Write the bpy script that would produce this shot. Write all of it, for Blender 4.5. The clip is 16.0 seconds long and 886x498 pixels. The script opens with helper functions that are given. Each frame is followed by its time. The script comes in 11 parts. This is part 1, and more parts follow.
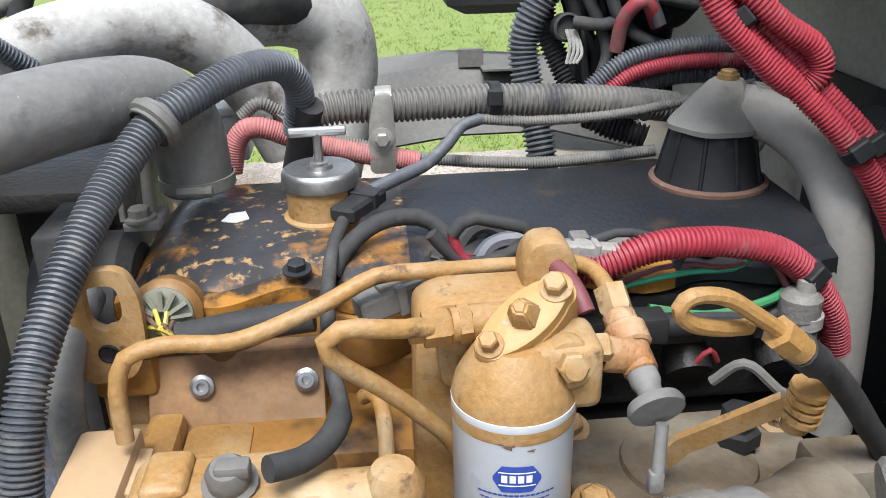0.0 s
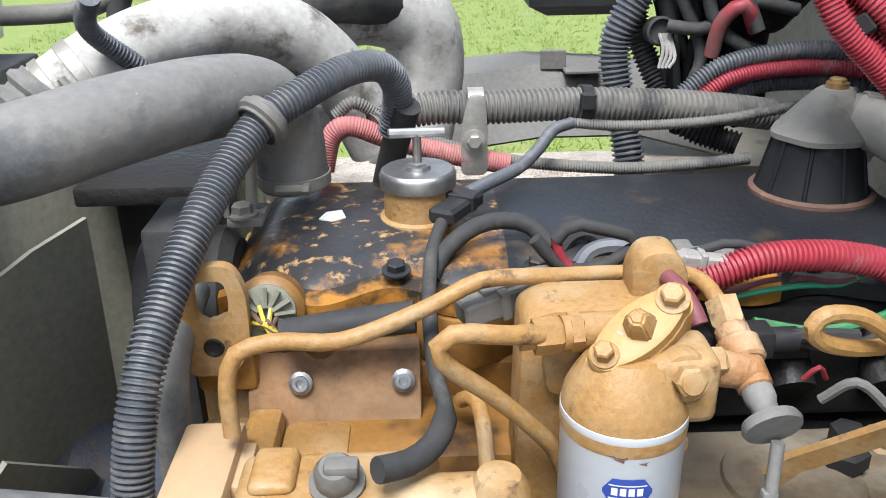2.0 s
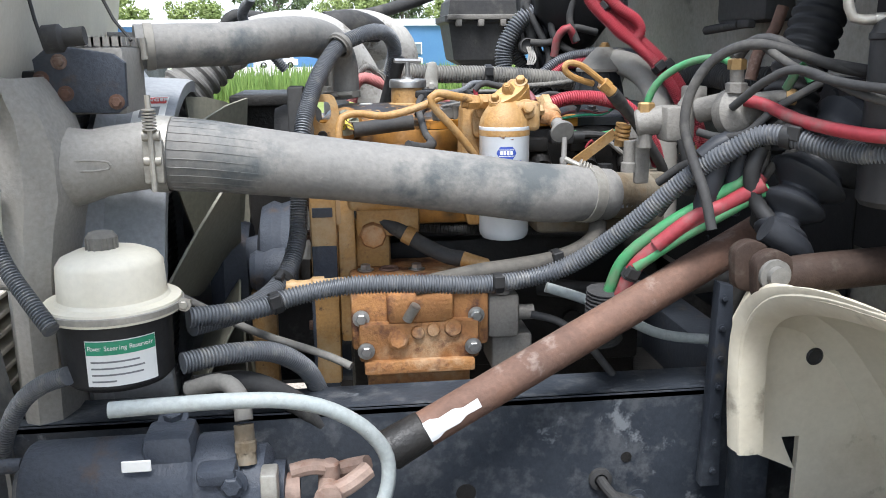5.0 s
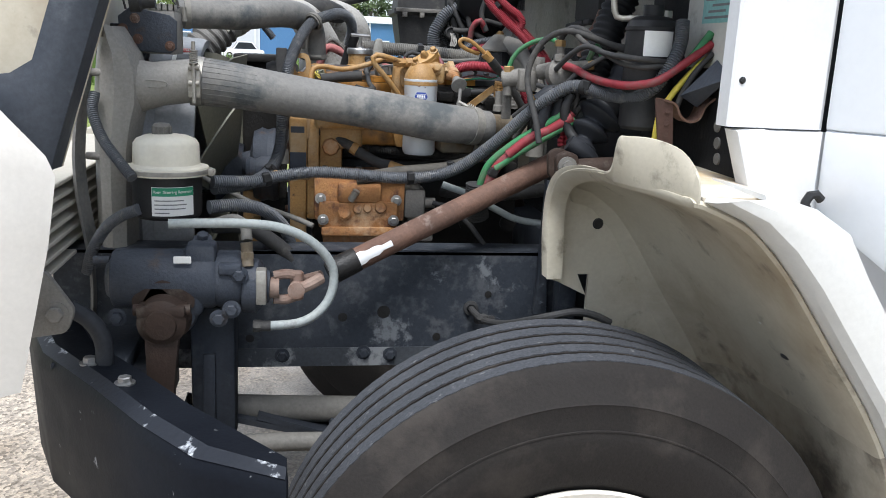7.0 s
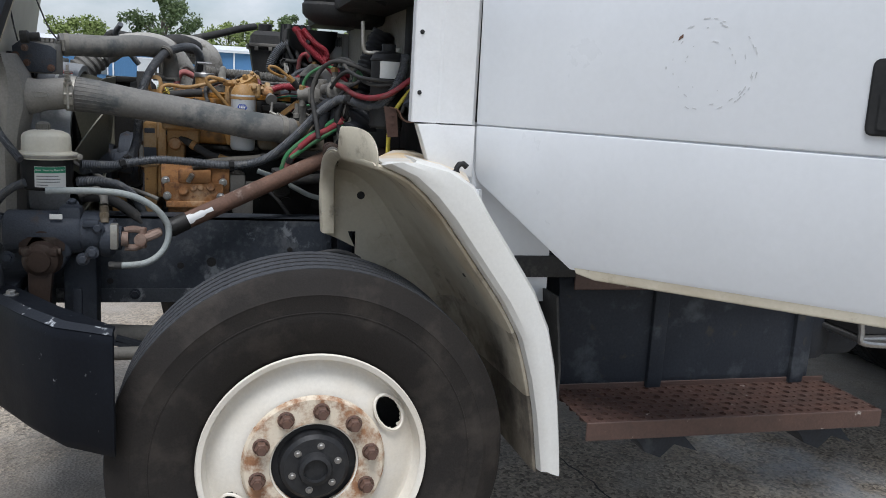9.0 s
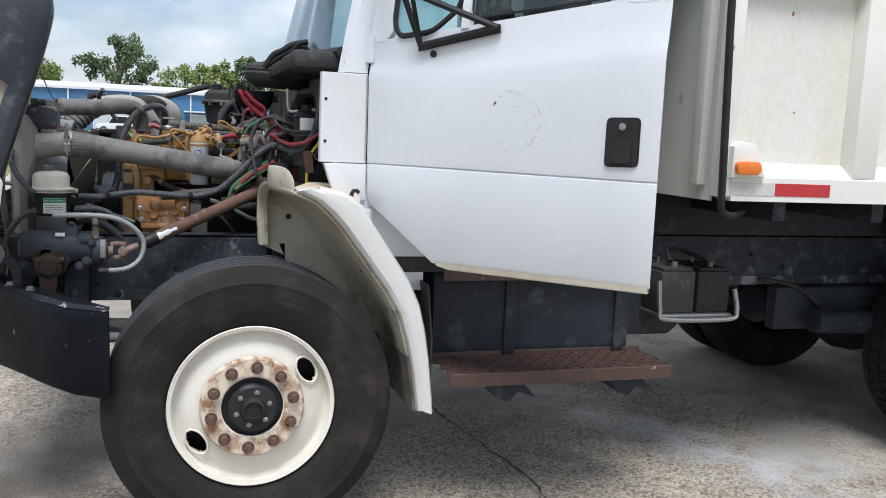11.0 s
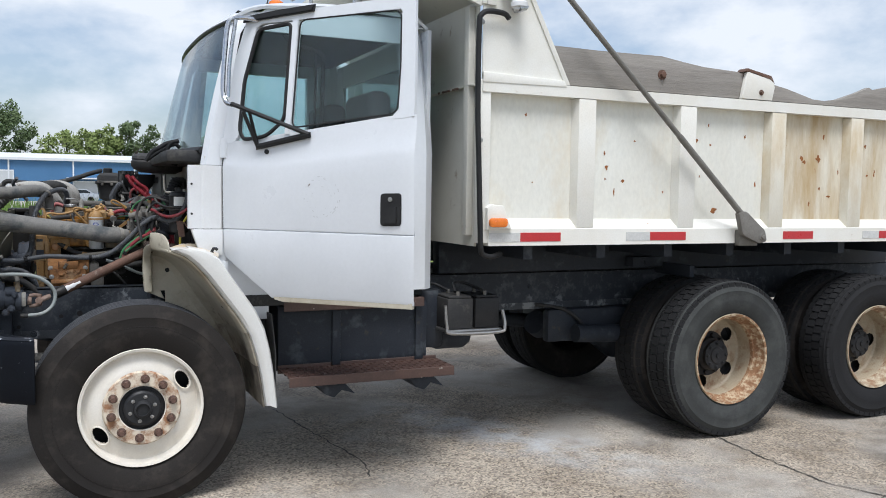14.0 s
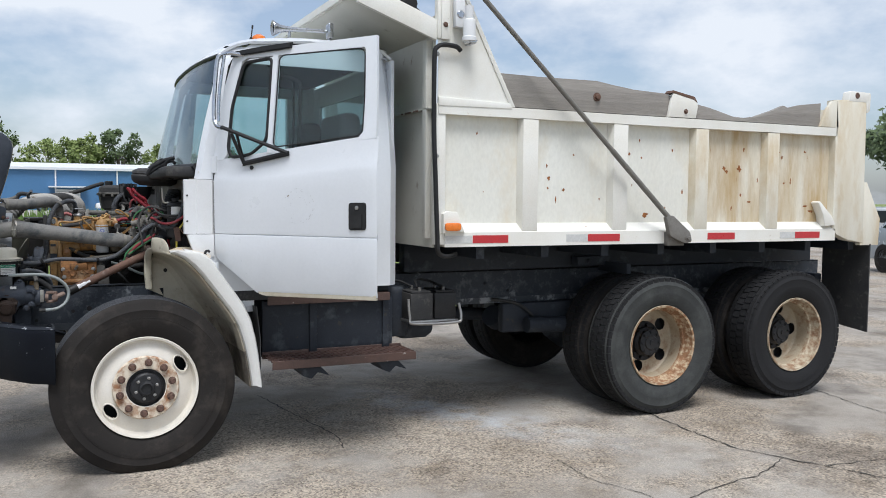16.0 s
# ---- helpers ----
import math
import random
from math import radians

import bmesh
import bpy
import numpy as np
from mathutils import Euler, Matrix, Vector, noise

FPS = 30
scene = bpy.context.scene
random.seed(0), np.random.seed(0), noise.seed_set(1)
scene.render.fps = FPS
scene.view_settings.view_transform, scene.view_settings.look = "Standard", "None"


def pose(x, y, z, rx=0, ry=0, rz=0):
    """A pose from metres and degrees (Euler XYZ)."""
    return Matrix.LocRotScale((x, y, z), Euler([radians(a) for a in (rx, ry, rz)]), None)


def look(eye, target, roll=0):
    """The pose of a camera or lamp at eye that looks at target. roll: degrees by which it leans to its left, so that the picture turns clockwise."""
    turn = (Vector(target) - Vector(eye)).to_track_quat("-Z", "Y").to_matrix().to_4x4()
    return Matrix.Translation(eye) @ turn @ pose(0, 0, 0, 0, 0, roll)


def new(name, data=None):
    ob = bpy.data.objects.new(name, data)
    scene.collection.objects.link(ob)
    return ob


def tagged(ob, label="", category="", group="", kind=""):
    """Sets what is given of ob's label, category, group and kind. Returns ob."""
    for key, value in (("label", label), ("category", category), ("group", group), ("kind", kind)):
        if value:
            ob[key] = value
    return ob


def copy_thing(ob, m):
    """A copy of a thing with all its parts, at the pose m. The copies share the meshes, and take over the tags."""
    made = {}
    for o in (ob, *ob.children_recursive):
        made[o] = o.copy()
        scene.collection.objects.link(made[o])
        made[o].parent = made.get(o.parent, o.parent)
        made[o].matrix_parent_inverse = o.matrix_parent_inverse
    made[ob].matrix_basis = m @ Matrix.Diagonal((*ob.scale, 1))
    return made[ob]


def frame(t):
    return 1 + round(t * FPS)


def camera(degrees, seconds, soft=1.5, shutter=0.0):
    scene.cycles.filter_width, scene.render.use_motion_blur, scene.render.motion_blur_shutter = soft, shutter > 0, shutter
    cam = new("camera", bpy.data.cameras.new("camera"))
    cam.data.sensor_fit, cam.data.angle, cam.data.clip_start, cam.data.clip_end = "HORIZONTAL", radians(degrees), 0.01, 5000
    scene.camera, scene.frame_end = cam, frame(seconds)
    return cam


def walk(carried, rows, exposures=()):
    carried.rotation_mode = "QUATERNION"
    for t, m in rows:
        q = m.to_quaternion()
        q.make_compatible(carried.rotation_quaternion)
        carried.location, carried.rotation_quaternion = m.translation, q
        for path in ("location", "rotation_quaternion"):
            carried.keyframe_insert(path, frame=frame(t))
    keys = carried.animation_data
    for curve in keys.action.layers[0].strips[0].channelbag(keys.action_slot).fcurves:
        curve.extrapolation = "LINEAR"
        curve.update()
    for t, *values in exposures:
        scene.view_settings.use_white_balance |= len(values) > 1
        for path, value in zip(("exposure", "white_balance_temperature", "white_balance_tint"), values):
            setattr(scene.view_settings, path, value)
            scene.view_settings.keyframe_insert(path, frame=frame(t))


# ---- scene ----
cam = camera(55.2, 16.0, 0.95)
PATH = [
    (0, (-0.246, -0.671, 1.669), (-0.087, 1.15, 0.857), -1.3),
    (0.5, (-0.235, -0.629, 1.678), (-0.117, 1.184, 0.841), -2.7),
    (1, (-0.234, -0.593, 1.682), (-0.154, 1.205, 0.809), -3.2),
    (1.5, (-0.255, -0.611, 1.679), (-0.201, 1.193, 0.818), -2.2),
    (2, (-0.284, -0.664, 1.672), (-0.248, 1.163, 0.86), -1.1),
    (2.5, (-0.347, -0.801, 1.634), (-0.235, 1.044, 0.87), -0.7),
    (2.7, (-0.381, -0.867, 1.626), (-0.222, 0.981, 0.878), -0.6),
    (3, (-0.392, -0.945, 1.598), (-0.201, 0.929, 0.926), -0.5),
    (3.5, (-0.367, -1.119, 1.561), (-0.214, 0.796, 1.007), -0.6),
    (4, (-0.374, -1.265, 1.531), (-0.232, 0.667, 1.034), -0.4),
    (4.2, (-0.393, -1.315, 1.522), (-0.232, 0.619, 1.037), -0.5),
    (6.3, (-0.455, -1.99, 1.435), (-0.134, -0.063, 1.004), 1.2),
    (6.5, (-0.477, -2.074, 1.437), (-0.146, -0.151, 0.995), 1.8),
    (7, (-0.445, -2.242, 1.428), (-0.11, -0.321, 0.98), 2.7),
    (7.5, (-0.341, -2.417, 1.426), (-0.022, -0.487, 1.008), 2.8),
    (8, (-0.301, -2.623, 1.43), (0.059, -0.69, 1.063), 3.0),
    (8.5, (-0.257, -2.848, 1.414), (0.197, -0.936, 1.043), 3.6),
    (8.7, (-0.227, -2.941, 1.411), (0.265, -1.038, 1.045), 3.7),
    (10.8, (-0.231, -3.898, 1.443), (0.301, -1.993, 1.149), 2.2),
    (11, (-0.243, -3.996, 1.454), (0.351, -2.105, 1.184), 2.6),
    (11.5, (-0.287, -4.255, 1.478), (0.474, -2.417, 1.27), 3.0),
    (12, (-0.245, -4.509, 1.488), (0.513, -2.665, 1.326), 2.5),
    (12.5, (-0.26, -4.737, 1.499), (0.524, -2.902, 1.354), 1.5),
    (13, (-0.349, -4.943, 1.503), (0.483, -3.13, 1.353), 1.9),
    (13.5, (-0.339, -5.147, 1.511), (0.48, -3.327, 1.378), 1.4),
    (14, (-0.34, -5.325, 1.528), (0.48, -3.506, 1.398), 0.9),
    (14.5, (-0.452, -5.523, 1.528), (0.416, -3.725, 1.409), 1.4),
    (15, (-0.481, -5.68, 1.541), (0.443, -3.91, 1.426), 1.6),
    (15.5, (-0.478, -5.871, 1.542), (0.423, -4.089, 1.433), 0.8),
    (16, (-0.51, -6.039, 1.546), (0.344, -4.235, 1.43), 0.5),
]
walk(cam, [(t, look(eye, target, roll)) for t, eye, target, roll in PATH],
     [(0, 0.80, 6000, 10), (2.5, 0.95, 6000, 10), (4, 1.14, 6000, 10), (6.3, 0.92, 6000, 10), (7, 0.48, 6000, 10), (7.5, 0.12, 6000, 10), (8.7, -0.28, 6000, 10), (10.8, -0.04, 6000, 10), (12.5, -0.01, 6000, 10), (13.5, -0.11, 6000, 10), (14.5, -0.07, 6000, 10), (16, -0.16, 6000, 10)])

# ---- sky, sun ----
SUN_ELEV, SUN_AZ = radians(64), radians(198)
world = bpy.data.worlds.new("sky")
scene.world = world
world.use_nodes = True
wn, wl = world.node_tree.nodes, world.node_tree.links
wn.clear()
sky = wn.new("ShaderNodeTexSky")
sky.sky_type, sky.sun_disc = "NISHITA", False
sky.sun_elevation, sky.sun_rotation = SUN_ELEV, SUN_AZ
sky.air_density, sky.dust_density = 1.0, 2.0
bg_sky = wn.new("ShaderNodeBackground")
bg_sky.inputs[1].default_value = 0.14
wl.new(sky.outputs[0], bg_sky.inputs[0])
bg_cloud = wn.new("ShaderNodeBackground")
bg_cloud.inputs[0].default_value = (0.96, 0.98, 1.0, 1)
bg_cloud.inputs[1].default_value = 1.0
wtc = wn.new("ShaderNodeTexCoord")
wmap = wn.new("ShaderNodeMapping")
wmap.inputs["Scale"].default_value = (1.25, 1.25, 2.4)
wl.new(wtc.outputs["Generated"], wmap.inputs[0])
cloud = wn.new("ShaderNodeTexNoise")
cloud.inputs["Scale"].default_value = 2.6
cloud.inputs["Detail"].default_value = 9
cloud.inputs["Roughness"].default_value = 0.56
wl.new(wmap.outputs[0], cloud.inputs["Vector"])
wramp = wn.new("ShaderNodeValToRGB")
wramp.color_ramp.elements[0].position, wramp.color_ramp.elements[0].color = 0.42, (0.22, 0.22, 0.22, 1)
wramp.color_ramp.elements[1].position, wramp.color_ramp.elements[1].color = 0.59, (1, 1, 1, 1)
wl.new(cloud.outputs[0], wramp.inputs[0])
wmix = wn.new("ShaderNodeMixShader")
wl.new(wramp.outputs[0], wmix.inputs[0])
wl.new(bg_sky.outputs[0], wmix.inputs[1])
wl.new(bg_cloud.outputs[0], wmix.inputs[2])
wout = wn.new("ShaderNodeOutputWorld")
wl.new(wmix.outputs[0], wout.inputs[0])

sun_data = bpy.data.lights.new("sun", "SUN")
sun_data.energy, sun_data.angle, sun_data.color = 3.6, radians(25), (1.0, 0.965, 0.92)
sun = new("sun", sun_data)
sun.matrix_world = look((math.sin(SUN_AZ) * 20, math.cos(SUN_AZ) * 20, math.tan(SUN_ELEV) * 20), (0, 0, 0))


# ---- materials ----
def nodes_of(name):
    m = bpy.data.materials.new(name)
    m.use_nodes = True
    return m, m.node_tree.nodes, m.node_tree.links, m.node_tree.nodes["Principled BSDF"]


def surf(name, base, other=None, scale=8.0, rough=0.6, metal=0.0, bump=0.15, grain=120.0, spots=None, spot_scale=20.0, spot_at=0.62,
         spot_soft=0.06, amount=0.5, spec=None, stretch=(1, 1, 1), vary=0.0, spots2=None, spot2_scale=6.0, spot2_at=0.6, spot2_soft=0.1, bump_scale=0.004,
         coat=0.0, gv=0.16):
    """A surface with broad blotches, fine grain, two kinds of patches (dirt, rust, bare metal) and a fine relief."""
    if spec is None:
        spec = 0.5 if max(base) > 0.07 else 0.22
    m, n, l, p = nodes_of(name)
    other = other or tuple(c * 0.7 for c in base)
    tc = n.new("ShaderNodeTexCoord")
    mp = n.new("ShaderNodeMapping")
    mp.inputs["Scale"].default_value = stretch
    l.new(tc.outputs["Object"], mp.inputs[0])

    def tex(sc, detail=6.0, r=0.6):
        t = n.new("ShaderNodeTexNoise")
        t.inputs["Scale"].default_value, t.inputs["Detail"].default_value, t.inputs["Roughness"].default_value = sc, detail, r
        l.new(mp.outputs[0], t.inputs["Vector"])
        return t

    def ramp(src, a, b):
        r = n.new("ShaderNodeMapRange")
        r.inputs["From Min"].default_value, r.inputs["From Max"].default_value = a, b
        l.new(src, r.inputs["Value"])
        return r.outputs[0]

    def mix(fac, a, b):
        x = n.new("ShaderNodeMix")
        x.data_type = "RGBA"
        if fac is not None:
            l.new(fac, x.inputs[0])
        for k, v in ((6, a), (7, b)):
            if isinstance(v, tuple):
                x.inputs[k].default_value = (*v, 1)
            else:
                l.new(v, x.inputs[k])
        return x.outputs[2]

    broad, fine = tex(scale), tex(grain, 3.0)
    col = mix(ramp(broad.outputs[0], 0.5 - 0.25 / max(amount, 0.05) * 0.5, 0.5 + 0.25 / max(amount, 0.05) * 0.5), base, other)
    gr = n.new("ShaderNodeMix")
    gr.data_type, gr.blend_type = "RGBA", "MULTIPLY"
    gr.inputs[0].default_value = 1.0
    l.new(col, gr.inputs[6])
    g = n.new("ShaderNodeMapRange")
    g.inputs["From Min"].default_value, g.inputs["From Max"].default_value = 0.25, 0.75
    g.inputs["To Min"].default_value, g.inputs["To Max"].default_value = 1 - gv * 1.1, 1 + gv * 0.9
    l.new(fine.outputs[0], g.inputs["Value"])
    comb = n.new("ShaderNodeCombineColor")
    for k in range(3):
        l.new(g.outputs[0], comb.inputs[k])
    l.new(comb.outputs[0], gr.inputs[7])
    col = gr.outputs[2]
    if vary:
        oi = n.new("ShaderNodeObjectInfo")
        hv = n.new("ShaderNodeHueSaturation")
        r = n.new("ShaderNodeMapRange")
        r.inputs["To Min"].default_value, r.inputs["To Max"].default_value = 1 - vary, 1 + vary
        l.new(oi.outputs["Random"], r.inputs["Value"])
        l.new(r.outputs[0], hv.inputs["Value"])
        l.new(col, hv.inputs["Color"])
        col = hv.outputs[0]
    rgh = None
    for patch, sc, at, so in ((spots2, spot2_scale, spot2_at, spot2_soft), (spots, spot_scale, spot_at, spot_soft)):
        if patch:
            t = tex(sc, 8.0, 0.65)
            f = ramp(t.outputs[0], at - so, at + so)
            col = mix(f, col, patch)
            rgh = f
    l.new(col, p.inputs["Base Color"])
    rr = n.new("ShaderNodeMapRange")
    rr.inputs["From Min"].default_value, rr.inputs["From Max"].default_value = 0.3, 0.7
    rr.inputs["To Min"].default_value, rr.inputs["To Max"].default_value = max(rough - 0.1, 0.03), min(rough + 0.12, 1)
    l.new(broad.outputs[0], rr.inputs["Value"])
    l.new(rr.outputs[0], p.inputs["Roughness"])
    p.inputs["Metallic"].default_value = metal
    p.inputs["Specular IOR Level"].default_value = spec
    p.inputs["Coat Weight"].default_value = coat
    if bump:
        b = n.new("ShaderNodeBump")
        b.inputs["Strength"].default_value, b.inputs["Distance"].default_value = bump, bump_scale
        l.new(fine.outputs[0], b.inputs["Height"])
        l.new(b.outputs[0], p.inputs["Normal"])
    return m


def glass(name, tint, alpha=0.25, rough=0.02):
    m, n, l, p = nodes_of(name)
    p.inputs["Base Color"].default_value = (*tint, 1)
    p.inputs["Roughness"].default_value = rough
    p.inputs["IOR"].default_value = 1.45
    tr = n.new("ShaderNodeBsdfTransparent")
    tr.inputs[0].default_value = (*tint, 1)
    gl = n.new("ShaderNodeBsdfGlossy")
    gl.inputs["Roughness"].default_value = rough
    lw = n.new("ShaderNodeLayerWeight")
    lw.inputs[0].default_value = 0.5
    pw = n.new("ShaderNodeMath")
    pw.operation = "POWER"
    pw.inputs[1].default_value = 4.0
    l.new(lw.outputs["Facing"], pw.inputs[0])
    fr = n.new("ShaderNodeMath")
    fr.operation = "MULTIPLY_ADD"
    fr.inputs[1].default_value, fr.inputs[2].default_value = 0.75, 0.045
    l.new(pw.outputs[0], fr.inputs[0])
    mx = n.new("ShaderNodeMixShader")
    l.new(fr.outputs[0], mx.inputs[0])
    l.new(tr.outputs[0], mx.inputs[1])
    l.new(gl.outputs[0], mx.inputs[2])
    l.new(mx.outputs[0], n["Material Output"].inputs[0])
    return m


M = dict(
    white=surf("white_cab_paint", (0.69, 0.71, 0.735), (0.64, 0.66, 0.68), 3, 0.36, bump=0, grain=60, coat=0.3, gv=0.02, spots=(0.45, 0.42, 0.36), spot_scale=14,
               spot_at=0.74, spot_soft=0.03),
    cowl=surf("white_plastic", (0.71, 0.72, 0.73), (0.63, 0.63, 0.62), 5, 0.45, bump=0.03, gv=0.03),
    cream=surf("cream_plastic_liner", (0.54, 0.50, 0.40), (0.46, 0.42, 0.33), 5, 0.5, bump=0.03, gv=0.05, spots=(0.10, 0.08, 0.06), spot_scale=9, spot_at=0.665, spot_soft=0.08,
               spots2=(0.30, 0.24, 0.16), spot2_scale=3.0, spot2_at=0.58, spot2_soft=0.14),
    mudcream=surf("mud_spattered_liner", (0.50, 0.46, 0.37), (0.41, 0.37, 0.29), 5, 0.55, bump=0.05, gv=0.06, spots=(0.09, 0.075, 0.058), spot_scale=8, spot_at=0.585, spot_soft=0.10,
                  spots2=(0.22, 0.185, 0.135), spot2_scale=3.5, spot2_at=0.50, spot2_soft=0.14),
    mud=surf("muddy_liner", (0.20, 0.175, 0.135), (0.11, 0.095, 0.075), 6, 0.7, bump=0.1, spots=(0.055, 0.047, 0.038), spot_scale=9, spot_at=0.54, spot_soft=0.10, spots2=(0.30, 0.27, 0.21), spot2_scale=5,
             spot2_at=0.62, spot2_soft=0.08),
    dustytyre=surf("dusty_grey_tyre_rubber", (0.036, 0.038, 0.0375), (0.052, 0.054, 0.052), 4, 0.85, spec=0.2, bump=0.15, grain=160, spots=(0.075, 0.078, 0.074), spot_scale=5, spot_at=0.60, spot_soft=0.14),
    lip=surf("white_fender_plastic", (0.68, 0.68, 0.655), (0.61, 0.60, 0.56), 6, 0.4, bump=0.04, gv=0.04, spots=(0.55, 0.36, 0.12), spot_scale=7, spot_at=0.70, spot_soft=0.07),
    stainlip=surf("stained_white_plastic", (0.64, 0.63, 0.60), (0.58, 0.55, 0.48), 6, 0.45, bump=0.04, gv=0.04, spots=(0.62, 0.42, 0.17), spot_scale=6, spot_at=0.52, spot_soft=0.14),
    bed=surf("off_white_bed_paint", (0.76, 0.76, 0.70), (0.69, 0.665, 0.58), 2.2, 0.45, bump=0.06, grain=45, gv=0.06, spots=(0.33, 0.14, 0.05), spot_scale=9, spot_at=0.735,
             spot_soft=0.025, spots2=(0.62, 0.52, 0.36), spot2_scale=1.6, spot2_at=0.62, spot2_soft=0.12, stretch=(1, 1, 0.55)),
    bedstain=surf("stained_bed_paint", (0.72, 0.69, 0.60), (0.60, 0.52, 0.37), 3.0, 0.5, bump=0.06, grain=45, gv=0.07, spots=(0.33, 0.15, 0.05), spot_scale=12, spot_at=0.70,
                  spot_soft=0.03, spots2=(0.44, 0.31, 0.15), spot2_scale=2.6, spot2_at=0.53, spot2_soft=0.13, stretch=(2.2, 1, 0.42)),
    railstain=surf("stained_rail_paint", (0.75, 0.73, 0.64), (0.62, 0.55, 0.42), 3.5, 0.48, bump=0.05, gv=0.05, spots=(0.33, 0.15, 0.06), spot_scale=13, spot_at=0.70, spot_soft=0.03,
                   spots2=(0.52, 0.39, 0.21), spot2_scale=2.6, spot2_at=0.60, spot2_soft=0.12, stretch=(1.6, 1, 0.5)),
    scuffgrey=surf("grey_scuff", (0.47, 0.48, 0.49), (0.55, 0.56, 0.57), 40, 0.6, bump=0),
    hornsteel=surf("dull_chrome", (0.50, 0.51, 0.53), (0.40, 0.41, 0.43), 12, 0.28, metal=0.9, bump=0.02, gv=0.05),
    bedrail=surf("off_white_bed_rail_paint", (0.79, 0.785, 0.735), (0.71, 0.68, 0.60), 4, 0.45, bump=0.05, gv=0.05, spots=(0.30, 0.14, 0.06), spot_scale=16, spot_at=0.70, spot_soft=0.03),
    bedfront=surf("grey_white_bed_front_paint", (0.62, 0.61, 0.55), (0.52, 0.50, 0.44), 2.0, 0.5, bump=0.05, gv=0.05, spots=(0.25, 0.2, 0.14), spot_scale=6, spot_at=0.7, spot_soft=0.06),
    chassis=surf("black_chassis_paint", (0.021, 0.025, 0.033), (0.037, 0.042, 0.051), 5, 0.55, bump=0.15, spots=(0.075, 0.083, 0.092), spot_scale=8, spot_at=0.63, spot_soft=0.08,
                 spots2=(0.06, 0.052, 0.042), spot2_scale=18, spot2_at=0.67, spot2_soft=0.06),
    gear=surf("dark_blue_grey_cast_iron", (0.035, 0.042, 0.056), (0.065, 0.072, 0.085), 9, 0.5, bump=0.35, grain=180, spots=(0.085, 0.055, 0.035), spot_scale=12, spot_at=0.66,
              spot_soft=0.08),
    bumper=surf("satin_black_steel", (0.0045, 0.0055, 0.0085), (0.009, 0.011, 0.015), 4, 0.5, spec=0.09, bump=0.08, spots=(0.33, 0.34, 0.35), spot_scale=26, spot_at=0.70, spot_soft=0.04),
    tyre=surf("weathered_tyre_rubber", (0.0162, 0.0143, 0.0134), (0.026, 0.023, 0.0205), 5, 0.8, bump=0.2, grain=200, spots=(0.055, 0.047, 0.040), spot_scale=6, spot_at=0.62, spot_soft=0.12),
    tread=surf("worn_tread_rubber", (0.0125, 0.0125, 0.013), (0.022, 0.022, 0.023), 12, 0.8, bump=0.35, grain=240),
    rimw=surf("white_wheel_paint", (0.78, 0.75, 0.68), (0.68, 0.62, 0.52), 6, 0.42, bump=0.06, gv=0.05, spots=(0.30, 0.15, 0.07), spot_scale=14, spot_at=0.73, spot_soft=0.04),
    rimband=surf("orange_rusted_rim_band", (0.34, 0.185, 0.09), (0.18, 0.085, 0.04), 26, 0.75, bump=0.35, spots=(0.52, 0.42, 0.28), spot_scale=30, spot_at=0.55, spot_soft=0.08),
    rimrust=surf("rusted_wheel_steel", (0.32, 0.21, 0.125), (0.19, 0.10, 0.055), 22, 0.75, bump=0.3, spots=(0.50, 0.44, 0.32), spot_scale=20, spot_at=0.51, spot_soft=0.1),
    rimd=surf("dirty_cream_wheel_paint", (0.44, 0.38, 0.28), (0.34, 0.27, 0.18), 9, 0.6, bump=0.15, spots=(0.20, 0.09, 0.04), spot_scale=12, spot_at=0.62, spot_soft=0.1),
    rust=surf("rusty_steel", (0.15, 0.078, 0.050), (0.085, 0.052, 0.040), 14, 0.8, bump=0.4, spots=(0.26, 0.21, 0.18), spot_scale=18, spot_at=0.66, spot_soft=0.08),
    rustbrown=surf("brown_primer_step", (0.100, 0.056, 0.044), (0.060, 0.037, 0.030), 10, 0.45, bump=0.2, spots=(0.40, 0.37, 0.34), spot_scale=30, spot_at=0.69, spot_soft=0.04),
    lug=surf("brown_rusted_nut", (0.14, 0.075, 0.05), (0.085, 0.05, 0.04), 40, 0.7, bump=0.3),
    hubblack=surf("greasy_black_hub", (0.016, 0.017, 0.019), (0.035, 0.035, 0.036), 20, 0.45, bump=0.2),
    steel=surf("bare_steel", (0.42, 0.42, 0.41), (0.30, 0.29, 0.28), 20, 0.38, metal=0.9, bump=0.08),
    chrome=surf("polished_steel", (0.62, 0.63, 0.64), (0.5, 0.5, 0.5), 20, 0.16, metal=1.0, bump=0.02),
    cast=surf("dusty_cast_aluminium", (0.20, 0.19, 0.17), (0.14, 0.13, 0.115), 14, 0.7, metal=0.1, bump=0.3, grain=220),
    black=surf("black_plastic", (0.018, 0.018, 0.019), (0.03, 0.03, 0.03), 12, 0.45, bump=0.08),
    matt=surf("dusty_black_plastic", (0.030, 0.031, 0.033), (0.055, 0.053, 0.050), 9, 0.7, bump=0.15, spots=(0.10, 0.095, 0.085), spot_scale=16, spot_at=0.66, spot_soft=0.1),
    wood=surf("weathered_grey_board", (0.30, 0.28, 0.25), (0.22, 0.20, 0.18), 5, 0.85, bump=0.4, grain=40, stretch=(0.35, 1, 6), spots=(0.13, 0.11, 0.095), spot_scale=9, spot_at=0.68,
              spot_soft=0.05),
